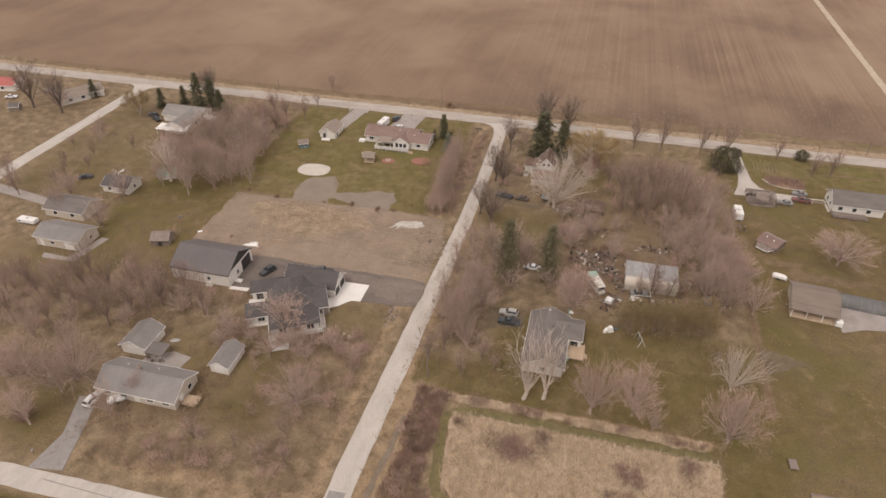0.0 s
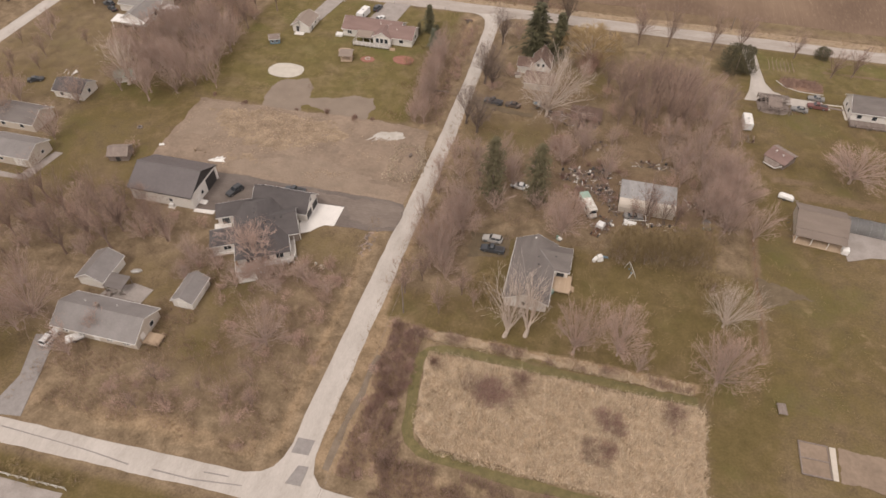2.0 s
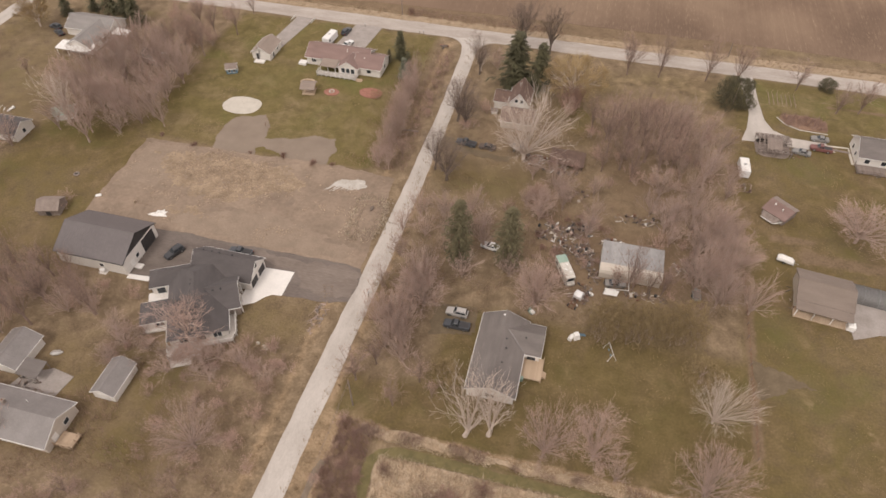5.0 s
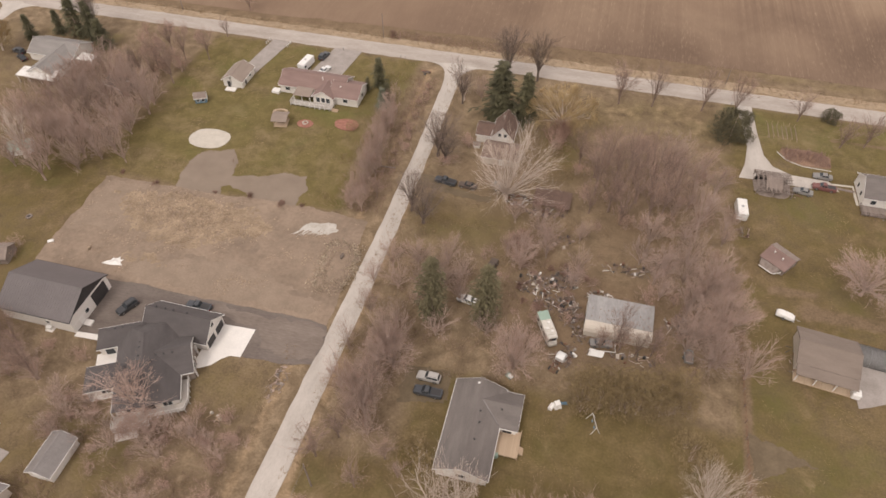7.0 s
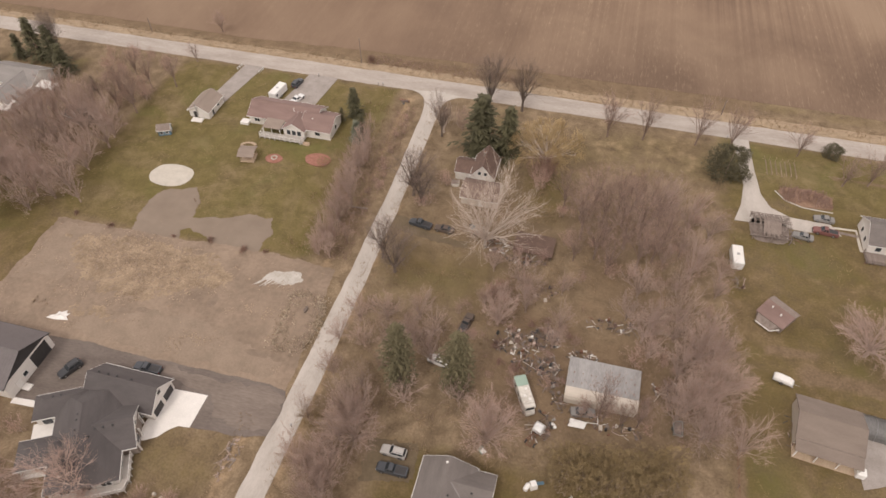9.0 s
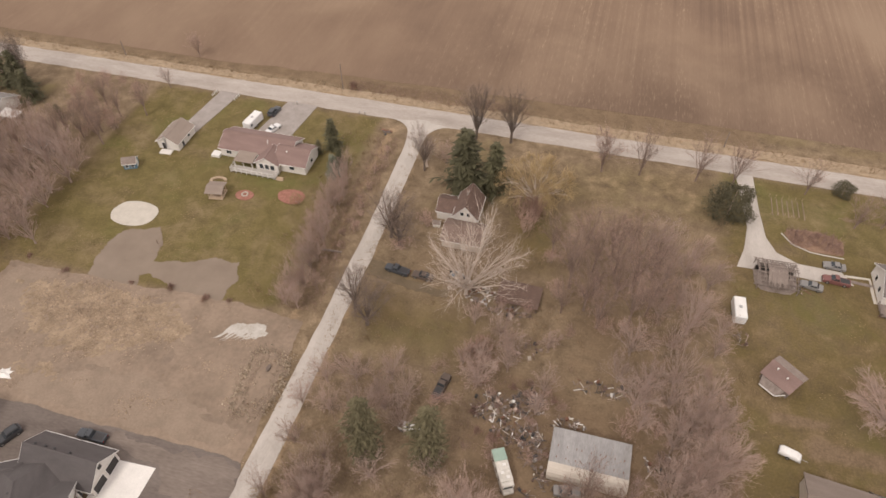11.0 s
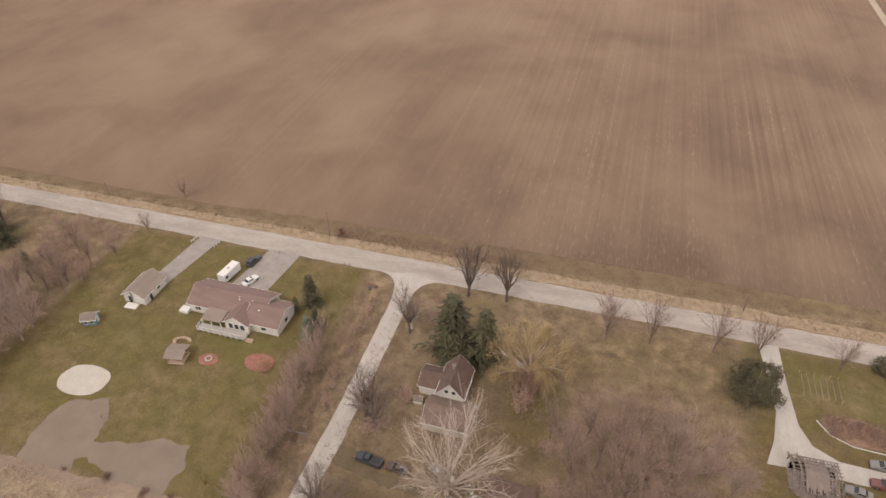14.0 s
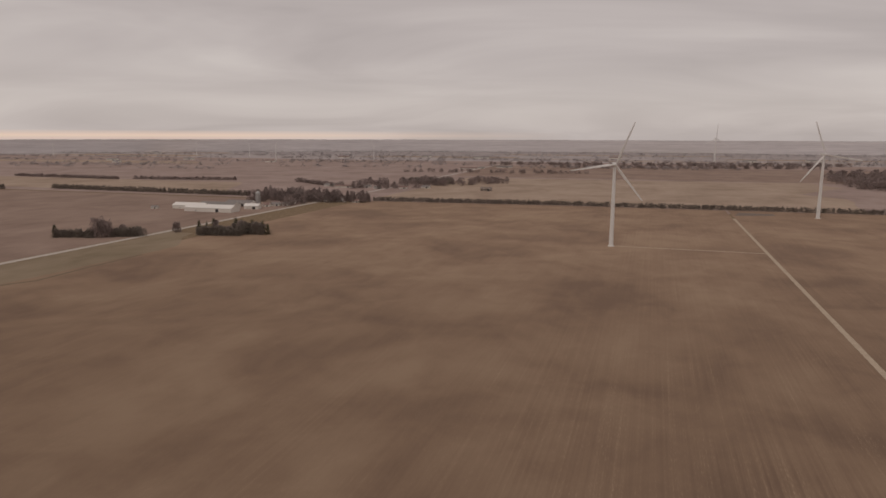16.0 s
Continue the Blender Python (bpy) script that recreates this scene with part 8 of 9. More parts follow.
def box_trailer(u, v, turn, L, W, H, label, name="enclosed_trailer", tongue=True):
    t = thing(name, u, v, turn, label, "trailer")
    part("body", boxed(-L / 2, L / 2, -W / 2, W / 2, 0.45, H, 0.1), WHITE, t)
    part("roof_edge", boxed(-L / 2 + 0.12, L / 2 - 0.12, -W / 2 + 0.12, W / 2 - 0.12, H, H + 0.04), TRIM, t)
    part("door", boxed(-0.1, 0.75, -W / 2 - 0.02, -W / 2 + 0.01, 0.6, H - 0.3), TRIM, t)
    part("side_window", boxed(-L / 2 + 0.5, -L / 2 + 1.3, -W / 2 - 0.02, -W / 2 + 0.01, H * 0.55, H * 0.8), GLASS, t)
    part("roof_vent", boxed(-0.3, 0.3, -0.3, 0.3, H + 0.03, H + 0.18, 0.04), STEEL, t)
    if tongue:
        bm = tube(bmesh.new(), (L / 2, -0.5, 0.5), (L / 2 + 1.1, 0, 0.5), 0.05, sides=4)
        tube(bm, (L / 2, 0.5, 0.5), (L / 2 + 1.1, 0, 0.5), 0.05, sides=4)
        part("tongue", bm, STEEL, t)
    for y in (-W / 2 + 0.05, W / 2 - 0.05):
        wheel(t, -0.2, y, 0.34)
    return t


def flat_trailer(u, v, turn, label, mat=TARP):
    t = thing("utility_trailer", u, v, turn, label, "trailer")
    part("load", shell(bmesh.new(), [(-1.8, 0.75, 0.5, 1.0, 0.6), (-1.2, 0.85, 0.5, 1.25, 0.65), (1.0, 0.85, 0.5, 1.2, 0.65), (1.7, 0.7, 0.5, 0.9, 0.5)]), mat, t, "sheeted pale load")
    part("bed", boxed(-1.9, 1.9, -0.9, 0.9, 0.4, 0.5), STEEL, t)
    part("tongue", tube(bmesh.new(), (1.9, 0, 0.45), (3.0, 0, 0.45), 0.05, sides=4), STEEL, t)
    for y in (-0.95, 0.95):
        wheel(t, -0.2, y, 0.32)


motorhome()
box_trailer(61.3, 212.2, 92, 5.6, 2.4, 2.6, "white travel trailer standing in the grass", "travel_trailer")
box_trailer(-65, 246, 82, 6.2, 2.4, 2.7, "white enclosed trailer beside the drive")
flat_trailer(69, 182.3, -16, "small white trailer standing on the lawn")
flat_trailer(-77.4, 100.4, 40, "covered boat trailer beside the house")
box_trailer(-147.4, 154.4, 0, 6, 2.2, 1.6, "low white trailer behind the outbuilding", "utility_trailer")


# ---- poles and wires ----
def boat(u, v, turn):
    """An open runabout on its trailer."""
    t = thing("boat", u, v, turn, "white open motorboat on a trailer under the tree", "boat")
    outer, inner = bmesh.new(), bmesh.new()
    rings = []
    for x, w, keel, top in ((-2.7, 0.95, 0.75, 1.5), (-1.4, 1.05, 0.65, 1.52), (0.2, 1.05, 0.62, 1.56), (1.5, 0.85, 0.7, 1.64), (2.4, 0.45, 0.95, 1.72), (2.9, 0.05, 1.4, 1.78)):
        rings.append([outer.verts.new(p) for p in ((x, -w, top), (x, -w * 0.85, (keel + top) / 2), (x, 0, keel), (x, w * 0.85, (keel + top) / 2), (x, w, top))])
    for a, b in zip(rings, rings[1:]):
        for k in range(4):
            outer.faces.new((a[k], b[k], b[k + 1], a[k + 1]))
    outer.faces.new(rings[0])
    bmesh.ops.recalc_face_normals(outer, faces=outer.faces[:])
    part("hull", outer, WHITE, t)
    part("deck", slab(inner, [(-2.65, -0.9), (0.2, -1.0), (1.5, -0.8), (2.4, -0.4), (2.4, 0.4), (1.5, 0.8), (0.2, 1.0), (-2.65, 0.9)], 1.1, 1.2), SIDING_TAN, t)
    part("foredeck", slab(bmesh.new(), [(0.9, -0.95), (1.5, -0.82), (2.4, -0.42), (2.8, 0), (2.4, 0.42), (1.5, 0.82), (0.9, 0.95)], 1.5, 1.66), TRIM, t)
    part("windscreen", hexa(bmesh.new(), [(0.8, -0.85, 1.66), (0.86, -0.85, 1.66), (0.86, 0.85, 1.66), (0.8, 0.85, 1.66)], [(0.5, -0.75, 2.05), (0.55, -0.75, 2.05), (0.55, 0.75, 2.05), (0.5, 0.75, 2.05)]), GLASS, t)
    for y in (-0.5, 0.5):
        part("seat", boxed(-0.6, 0.1, y - 0.28, y + 0.28, 1.19, 1.6, 0.06), BLUE, t)
    part("bench", boxed(-2.3, -1.7, -0.75, 0.75, 1.19, 1.55, 0.06), BLUE, t)
    part("outboard", boxed(-3.2, -2.7, -0.25, 0.25, 0.9, 1.85, 0.08), BLACK, t)
    part("trailer_frame", boxed(-2.6, 3.6, -0.08, 0.08, 0.4, 0.56, 0.02), STEEL, t)
    part("axle", boxed(-1.2, -1.0, -0.95, 0.95, 0.34, 0.64, 0.03), STEEL, t)
    for y in (-0.98, 0.98):
        wheel(t, -1.1, y, 0.33, 0.2)


def cargo_bed(u, v, turn):
    t = thing("utility_trailer", u, v, turn, "small dark open trailer with raised sides", "trailer")
    part("floor", boxed(-1.5, 1.5, -0.8, 0.8, 0.45, 0.55), GREY_WOOD, t)
    for y in (-0.8, 0.8):
        part("side_board", boxed(-1.5, 1.5, y - 0.04, y + 0.04, 0.5, 1.1), STEEL, t)
        wheel(t, -0.1, y * 1.18, 0.33, 0.2)
    for x in (-1.5, 1.5):
        part("end_board", boxed(x - 0.04, x + 0.04, -0.8, 0.8, 0.5, 1.05), STEEL, t)
    part("drawbar", boxed(1.4, 2.7, -0.06, 0.06, 0.4, 0.52), STEEL, t)


def low_shed():
    t = thing("low_shed", 16.6, 204.6, -2, "sagging low shed with a rust-brown roof and open front", "shed")
    for x in (-4.2, 0, 4.2):
        part("post", boxed(x - 0.09, x + 0.09, -2.6, -2.42, -0.1, 1.5), GREY_WOOD, t)
    part("back_wall", boxed(-4.3, 4.3, 2.35, 2.5, -0.1, 2.0), GREY_WOOD, t)
    for x in (-4.25, 4.25):
        part("side_wall", hexa(bmesh.new(), [(x - 0.06, -2.5, -0.1), (x + 0.06, -2.5, -0.1), (x + 0.06, 2.5, -0.1), (x - 0.06, 2.5, -0.1)], [(x - 0.06, -2.5, 1.5), (x + 0.06, -2.5, 1.5), (x + 0.06, 2.5, 2.0), (x - 0.06, 2.5, 2.0)]), GREY_WOOD, t)
    for k in range(9):
        x = -4.5 + k
        d = 0.03 * (k % 3) - 0.1 * math.sin(k * 0.9)
        part("roof_sheet", roof_plane(bmesh.new(), (x, -2.9, 1.5 + d), (x + 1.04, -2.9, 1.5 + d), (x + 1.04, 2.8, 2.06 + d), (x, 2.8, 2.06 + d), 0.05), ROOF_RUSSET, t)


boat(3.8, 206.0, -24)
cargo_bed(49.2, 166.6, 90)
low_shed()


def culvert(u, v, turn):
    t = thing("culvert", u, v, turn, "rusted culvert end with a timber headwall in the ditch", "culvert")
    part("headwall", boxed(-1.5, 1.5, -0.12, 0.12, -0.9, 0.35, 0.03), GREY_WOOD, t)
    part("cap_board", boxed(-1.6, 1.6, -0.3, 0.3, 0.35, 0.43, 0.02), RUST, t, "rust-orange cap board")
    part("pipe", tube(bmesh.new(), (0, -0.7, -0.35), (0, 1.4, -0.35), 0.38, 0.38, 14), DARK, t, "black pipe mouth")


culvert(-28.6, 252.6, 175)


def utility_pole(u, v, high, turn, arm=True, label="grey wooden utility pole with a crossarm"):
    t = thing("utility_pole", u, v, turn, label, "utility pole", "poles along the roads")
    part("pole", tube(bmesh.new(), (0, 0, -0.3), (0, 0, high), 0.16, 0.11, 8), GREY_WOOD, t)
    if arm:
        part("crossarm", boxed(-1.2, 1.2, -0.07, 0.07, high - 0.7, high - 0.55), GREY_WOOD, t)
        for x in (-1.1, 0, 1.1):
            part("insulator", tube(bmesh.new(), (x, 0, high - 0.56), (x, 0, high - 0.36), 0.05, 0.03, 6), TRIM, t)
    return t


def wire(a, b, sag, label="thin overhead power line"):
    bm = bmesh.new()
    a, b = Vector(a), Vector(b)
    rings = []
    for k in range(13):
        f = k / 12
        p = a.lerp(b, f) - Vector((0, 0, sag * 4 * f * (1 - f)))
        rings.append([bm.verts.new(p + Vector(o)) for o in ((0.02, 0, -0.012), (-0.02, 0, -0.012), (0, 0, 0.024))])
    for p, q in zip(rings, rings[1:]):
        for k in range(3):
            bm.faces.new((p[k], p[(k + 1) % 3], q[(k + 1) % 3], q[k]))
    return lone("power_line", bm, GREY_WOOD, 0, 0, 0, label, "cable", "wires along the lane")


LANE_POLES = [(-15.4, 40, 9.0), (-14.1, 123.7, 9.0)]
for u, v, high in LANE_POLES:
    utility_pole(u, v, high, 4, False, "slender grey wooden pole beside the lane")
for (u, v, h), (U, V, H) in zip(LANE_POLES, LANE_POLES[1:]):
    for off in (-0.35, 0.35):
        wire((u + off, v, h - 0.4), (U + off * 0.2, V, H - 0.4), 1.6)
utility_pole(-0.6, 238, 11.0, 0)
utility_pole(-47.4, 268.6, 8.5, 90, False, "lone wooden pole beside the ditch")
for u in (-120, 60, 112):
    utility_pole(u, 268.8, 5.0, 90, False, "short wooden post beside the ditch")
lone("foot_plank", boxed(-2.4, 2.4, -0.2, 0.2, 0, 0.25, 0.04), GREY_WOOD, -27.0, 207.4, 4, "grey timber laid across the ditch", "plank")


# ---- yard things ----
def heap(name, u, v, ru, rv, count, label, category, seed, mats, big=1.0, high=0.7):
    """A scatter of separate scrap pieces: boards, sheets, drums and boxes, parts of one heap."""
    rng = random.Random(seed)
    t = thing(name, u, v, 0, label, category)
    for k in range(count):
        a, r = rng.uniform(0, 6.283), math.sqrt(rng.random())
        x, y = ru * r * math.cos(a), rv * r * math.sin(a)
        z = rng.uniform(0, high) * (1 - r * 0.8)
        mat, form = rng.choice(mats), rng.random()
        turn = pose(x, y, z, rng.uniform(-20, 20), rng.uniform(-20, 20), rng.uniform(0, 180))
        if form < 0.8:
            l, w = rng.uniform(0.4, 2.3) * big, rng.uniform(0.06, 0.18)
            part("board", boxed(-l / 2, l / 2, -w / 2, w / 2, 0, 0.07), mat, t, at=turn)
        elif form < 0.93:
            l, w = rng.uniform(0.3, 1.1) * big, rng.uniform(0.3, 0.8) * big
            part("sheet", hexa(bmesh.new(), [(-l / 2, -w / 2, 0), (l / 2, -w / 2, 0.1), (l / 2, w / 2, 0), (-l / 2, w / 2, 0.12)], [(-l / 2, -w / 2, 0.04), (l / 2, -w / 2, 0.14), (l / 2, w / 2, 0.04), (-l / 2, w / 2, 0.16)]), mat, t, at=turn)
        elif form < 0.96:
            r0 = rng.uniform(0.22, 0.35)
            part("drum", tube(bmesh.new(), (0, 0, 0), (0, 0, rng.uniform(0.5, 0.9)), r0, r0 * 0.95, 9), mat, t, at=turn)
        else:
            s = rng.uniform(0.3, 0.8) * big
            bm = boxed(-s / 2, s / 2, -s * 0.4, s * 0.4, 0, s * 0.7, 0.05)
            part("box", bm, mat, t, at=turn)
    return t


JUNK = [GREY_WOOD, GREY_WOOD, BARK, BARK, WOOD_BARK, WOOD_BARK, DARK_BARK, DARK_BARK, DARK_BARK, RUST, BLACK, BLACK, RUBBER, ROOF_RUSSET, ROOF_RUSSET, ROOF_BROWN, SIDING_TAN, SCRAP, GREY_WOOD, TRIM]
heap("scrap_heap", 17.6, 178.2, 5.0, 3.4, 170, "heap of broken boards and scrap metal", "scrap heap", 1, JUNK)
heap("scrap_heap", 22.8, 180.6, 3.0, 3.0, 110, "heap of pale broken household junk", "scrap heap", 2, JUNK)
heap("scrap_heap", 24.8, 172.4, 2.4, 4.0, 110, "scattered timber and drums beside the shed", "scrap heap", 3, JUNK)
heap("scrap_heap", 25, 161.4, 2.4, 3.0, 50, "scattered scrap behind the motorhome", "scrap heap", 4, JUNK)
heap("scrap_heap", 36, 187, 5.6, 1.8, 60, "scrap and sheets behind the shed", "scrap heap", 5, JUNK)
heap("scrap_heap", 47.4, 173.8, 2.8, 3.0, 40, "scattered junk beside the shed", "scrap heap", 6, JUNK)
heap("scrap_heap", 38.6, 163.6, 4.6, 1.4, 50, "junk and timber along the shed wall", "scrap heap", 7, JUNK)
heap("scrap_heap", 8.6, 203.4, 3.4, 2.4, 80, "pale heap of timber under the old tree", "scrap heap", 8, [TRIM, GREY_WOOD, SIDING_TAN, DARK_BARK, STEEL, RUST, GREY_WOOD, GREY_WOOD], 0.9)
heap("scrap_heap", 15.4, 200.4, 4.6, 1.2, 50, "broken boards and sheets in brush", "scrap heap", 9, JUNK)
heap("scrap_heap", 20.4, 173.8, 3.4, 2.6, 90, "tangle of broken timber and rusted iron", "scrap heap", 23, JUNK, 0.8)
heap("scrap_heap", 30.5, 178.2, 3.6, 1.4, 44, "broken boards behind the shed", "scrap heap", 24, JUNK, 0.8)
heap("scrap_heap", 27.2, 166.6, 1.6, 2.4, 40, "rusted iron and boards beside the shed", "scrap heap", 25, JUNK, 0.8)
heap("scrap_heap", 21, 192, 2.4, 2.4, 26, "tangled scrap among brambles", "scrap heap", 10, JUNK)
heap("scrap_heap", 23.6, 159, 1.6, 2.4, 22, "junk beside a wrecked white truck", "scrap heap", 11, JUNK)
heap("scrap_heap", 74, 222.6, 2.4, 1.6, 20, "junk round the ruined barn", "scrap heap", 12, JUNK)
heap("scrap_heap", 62, 206, 1.6, 1.8, 16, "small pile of junk in brush", "scrap heap", 13, JUNK)
heap("rubble_heap", -28.2, 141.0, 1.6, 4.4, 46, "broken branches and stones along the ditch", "rubble", 15, [STONE, GREY_WOOD, BARK, BARK, RUBBLE, DARK_BARK], 0.9, 0.2)
heap("rubble_heap", -83, 163.6, 4.0, 1.2, 26, "pale clods in the graded dirt", "rubble", 16, [RUBBLE, DIRT, CLOD], 0.4, 0.2)
heap("scrap_heap", 94, 219.2, 4.6, 1.4, 26, "garden clutter beside the farmhouse deck", "clutter", 17, JUNK, 0.7)
heap("scrap_heap", -141, 188.6, 3.4, 0.9, 12, "white sheets and junk in grass", "scrap heap", 18, [TARP, TRIM, GREY_WOOD])
heap("scrap_heap", -76.4, 112.8, 2.4, 1.4, 18, "garden clutter on the patio", "clutter", 19, JUNK, 0.6)
heap("scrap_heap", 69.4, 171, 0.8, 4.4, 20, "junk along the workshop wall", "clutter", 20, JUNK, 0.7)
heap("scrap_heap", -129, 224, 4.0, 3.0, 22, "junk in the brush behind the house", "scrap heap", 21, JUNK)
heap("log_pile", -36.4, 131.5, 1.6, 0.8, 10, "pale cut logs in rough grass", "logs", 22, [WOOD, SIDING_TAN], 0.9, 0.2)


def wrecked_truck():
    t = thing("wrecked_truck", 24, 158.8, 70, "wrecked truck with a white cab and bare frame", "truck")
    part("cab", shell(bmesh.new(), [(0.6, 0.9, 0.4, 1.3, 0.8), (1.2, 0.95, 0.4, 1.8, 0.75), (2.0, 0.95, 0.4, 1.7, 0.75), (2.6, 0.9, 0.4, 1.0, 0.8)]), WHITE, t)
    for y in (-0.45, 0.45):
        part("chassis_rail", boxed(-2.6, 0.8, y - 0.07, y + 0.07, 0.5, 0.68), RUST, t)
    for x in (-2.4, -1.2, 0.2):
        part("crossmember", boxed(x - 0.06, x + 0.06, -0.38, 0.38, 0.5, 0.64), RUST, t)
    for x in (-1.8, 1.9):
        for y in (-0.85, 0.85):
            wheel(t, x, y, 0.38)


def garden_things():
    rng = random.Random(77)
    t = thing("climbing_toy", 25.2, 149.6, 30, "blue and white plastic climbing toy on the lawn", "toy")
    part("tower", taper(bmesh.new(), -0.7, 0.7, -0.7, 0.7, 0, -0.5, 0.5, -0.5, 0.5, 1.3), TARP, t)
    part("slide", hexa(bmesh.new(), [(0.4, -0.3, 0.85), (2.1, -0.3, 0.02), (2.1, 0.3, 0.02), (0.4, 0.3, 0.85)], [(0.4, -0.3, 1.0), (2.1, -0.3, 0.12), (2.1, 0.3, 0.12), (0.4, 0.3, 1.0)]), BLUE, t)
    part("barrel", tube(bmesh.new(), (-1.7, -0.4, 0.45), (-0.7, 0.4, 0.45), 0.45, 0.45, 10), TARP, t)
    t = thing("swing_set", 32.2, 147.2, -70, "rusty pale swing frame on the lawn", "swing")
    for x in (-1.6, 1.6):
        for y in (-0.9, 0.9):
            part("leg", tube(bmesh.new(), (x, y, -0.1), (x * 0.9, 0, 2.1), 0.05, sides=5), TRIM, t)
    part("top_bar", tube(bmesh.new(), (-1.6, 0, 2.1), (1.6, 0, 2.1), 0.05, sides=5), TRIM, t)
    for x in (-0.7, 0.6):
        s = part("seat", boxed(x - 0.25, x + 0.25, -0.12, 0.12, 0.5, 0.55), BLUE, t)
        part("chain", tube(bmesh.new(), (x - 0.22, 0, 0.55), (x - 0.22, 0, 2.1), 0.02, sides=3), STEEL, s)
        part("chain", tube(bmesh.new(), (x + 0.22, 0, 0.55), (x + 0.22, 0, 2.1), 0.02, sides=3), STEEL, s)
    t = thing("ride_on_mower", 15.2, 153.8, -40, "small white and green ride-on mower", "mower")
    part("hood", shell(bmesh.new(), [(0.0, 0.4, 0.3, 0.8, 0.32), (0.9, 0.36, 0.3, 0.7, 0.28)]), TARP, t)
    part("seat", boxed(-0.6, -0.1, -0.25, 0.25, 0.45, 0.9, 0.06), GREEN, t)
    part("deck", boxed(-0.5, 0.7, -0.55, 0.55, 0.12, 0.3, 0.05), GREEN, t)
    for x in (-0.5, 0.65):
        for y in (-0.4, 0.4):
            wheel(t, x, y, 0.22, 0.16)
    t = thing("waste_bin", 15.9, 136.8, 5, "green wheeled bin beside the deck", "bin")
    part("body", taper(bmesh.new(), -0.25, 0.25, -0.3, 0.3, 0.05, -0.32, 0.32, -0.38, 0.38, 1.0), GREEN, t)
    part("lid", boxed(-0.36, 0.36, -0.42, 0.42, 1.0, 1.08, 0.03), GREEN, t)
    t = thing("trampoline", 61.9, 119.0, 4, "small weathered frame with a tarpaulin top", "trampoline")
    part("mat", boxed(-0.8, 0.8, -1.2, 1.2, 0.5, 0.56), GREY_WOOD, t)
    for x in (-0.75, 0.75):
        for y in (-1.1, 1.1):
            part("leg", tube(bmesh.new(), (x, y, -0.05), (x, y, 0.5), 0.05, sides=5), STEEL, t)
    t = thing("raised_bed", 71.7, 109.9, 0, "raised garden beds with timber edges and dark soil", "garden bed")
    for x0, x1, y0, y1 in ((-7.6, -2.5, -3.3, -3.12), (-7.6, -2.5, 3.12, 3.3), (-7.6, -7.42, -3.12, 3.12), (-2.68, -2.5, -3.12, 3.12), (-7.42, -2.68, -0.1, 0.1)):
        part("timber", boxed(x0, x1, y0, y1, -0.2, 0.3), GREY_WOOD, t)
    part("soil", boxed(-7.42, -2.68, -3.12, -0.1, -0.2, 0.16), DIRT, t)
    part("soil", boxed(-7.42, -2.68, 0.1, 3.12, -0.2, 0.16), DIRT, t)
    patch("garden_path", [(69.4, 106.7), (70.3, 106.7), (70.6, 113.2), (69.5, 113.2)], SIDING_TAN, "pale plank walk beside the garden beds", "path", 0.06)
    patch("garden_plot", [(70.8, 106.6), (78, 106.4), (95, 105.4), (95, 113.6), (79, 113.4), (71.2, 113.3)], DIRT, "tilled brown vegetable plot", "garden plot", 0.04, 0.4, 0.6)
    t = thing("fire_pit", -54.6, 219.6, 0, "ring of pale stones on red mulch", "fire pit")
    for k in range(11):
        a = k * 6.283 / 11
        part("stone", boxed(0.7 * math.cos(a) - 0.16, 0.7 * math.cos(a) + 0.16, 0.7 * math.sin(a) - 0.16, 0.7 * math.sin(a) + 0.16, 0, 0.36, 0.05), SAND, t)
    t = thing("stone_ring", -63.4, 222.6, 12, "curved pale timber bench ring on the lawn", "garden ring")
    for k in range(9):
        a = 0.3 + k * 0.42
        part("block", boxed(1.8 * math.cos(a) - 0.35, 1.8 * math.cos(a) + 0.35, 1.0 * math.sin(a) - 0.3, 1.0 * math.sin(a) + 0.3, -0.1, 0.4, 0.05), WOOD, t)
    t = thing("fire_pit", -105.0, 168.6, 0, "small dark fire ring on the lawn", "fire pit")
    for k in range(9):
        a = k * 6.283 / 9
        part("stone", boxed(0.6 * math.cos(a) - 0.17, 0.6 * math.cos(a) + 0.17, 0.6 * math.sin(a) - 0.17, 0.6 * math.sin(a) + 0.17, -0.05, 0.3, 0.05), STONE, t)
    part("ash", slab(bmesh.new(), blob_outline(0.5, 0.5, 0.1, 3, 12), -0.05, 0.08), BLACK, t)
    lone("sack", boxed(-0.7, 0.7, -0.4, 0.4, 0, 0.45, 0.15), TARP, -94.7, 162.8, 30, "pale plastic sack at the edge of the lot", "sack")
    t = thing("plastic_sheet", -77, 161.2, 8, "crumpled white plastic sheeting on bare dirt", "plastic sheet")
    rim = [(-2.5, -1.0), (-0.6, -1.3), (2.4, -1.2), (1.5, -0.3), (2.0, 0.5), (1.2, 0.4), (1.0, 1.2), (0.2, 0.6), (-0.6, 0.8), (-0.8, 0.0), (-1.8, -0.3)]
    for k, (x, y) in enumerate(rim):
        X, Y = rim[(k + 1) % len(rim)]
        lift = 0.25 + 0.2 * (k % 3)
        bm = hexa(bmesh.new(), [(x, y, 0), (X, Y, 0), (0.3, -0.3, 0)], [(x, y, 0.1), (X, Y, 0.16), (0.3, -0.3, lift)])
        part("fold", bm, TARP, t)
    t = thing("sign_board", -28.2, 251.4, 20, "low wooden board sign beside the lane", "sign")
    part("board", boxed(-1.0, 1.0, -0.05, 0.05, 0.5, 1.2), GREY_WOOD, t)
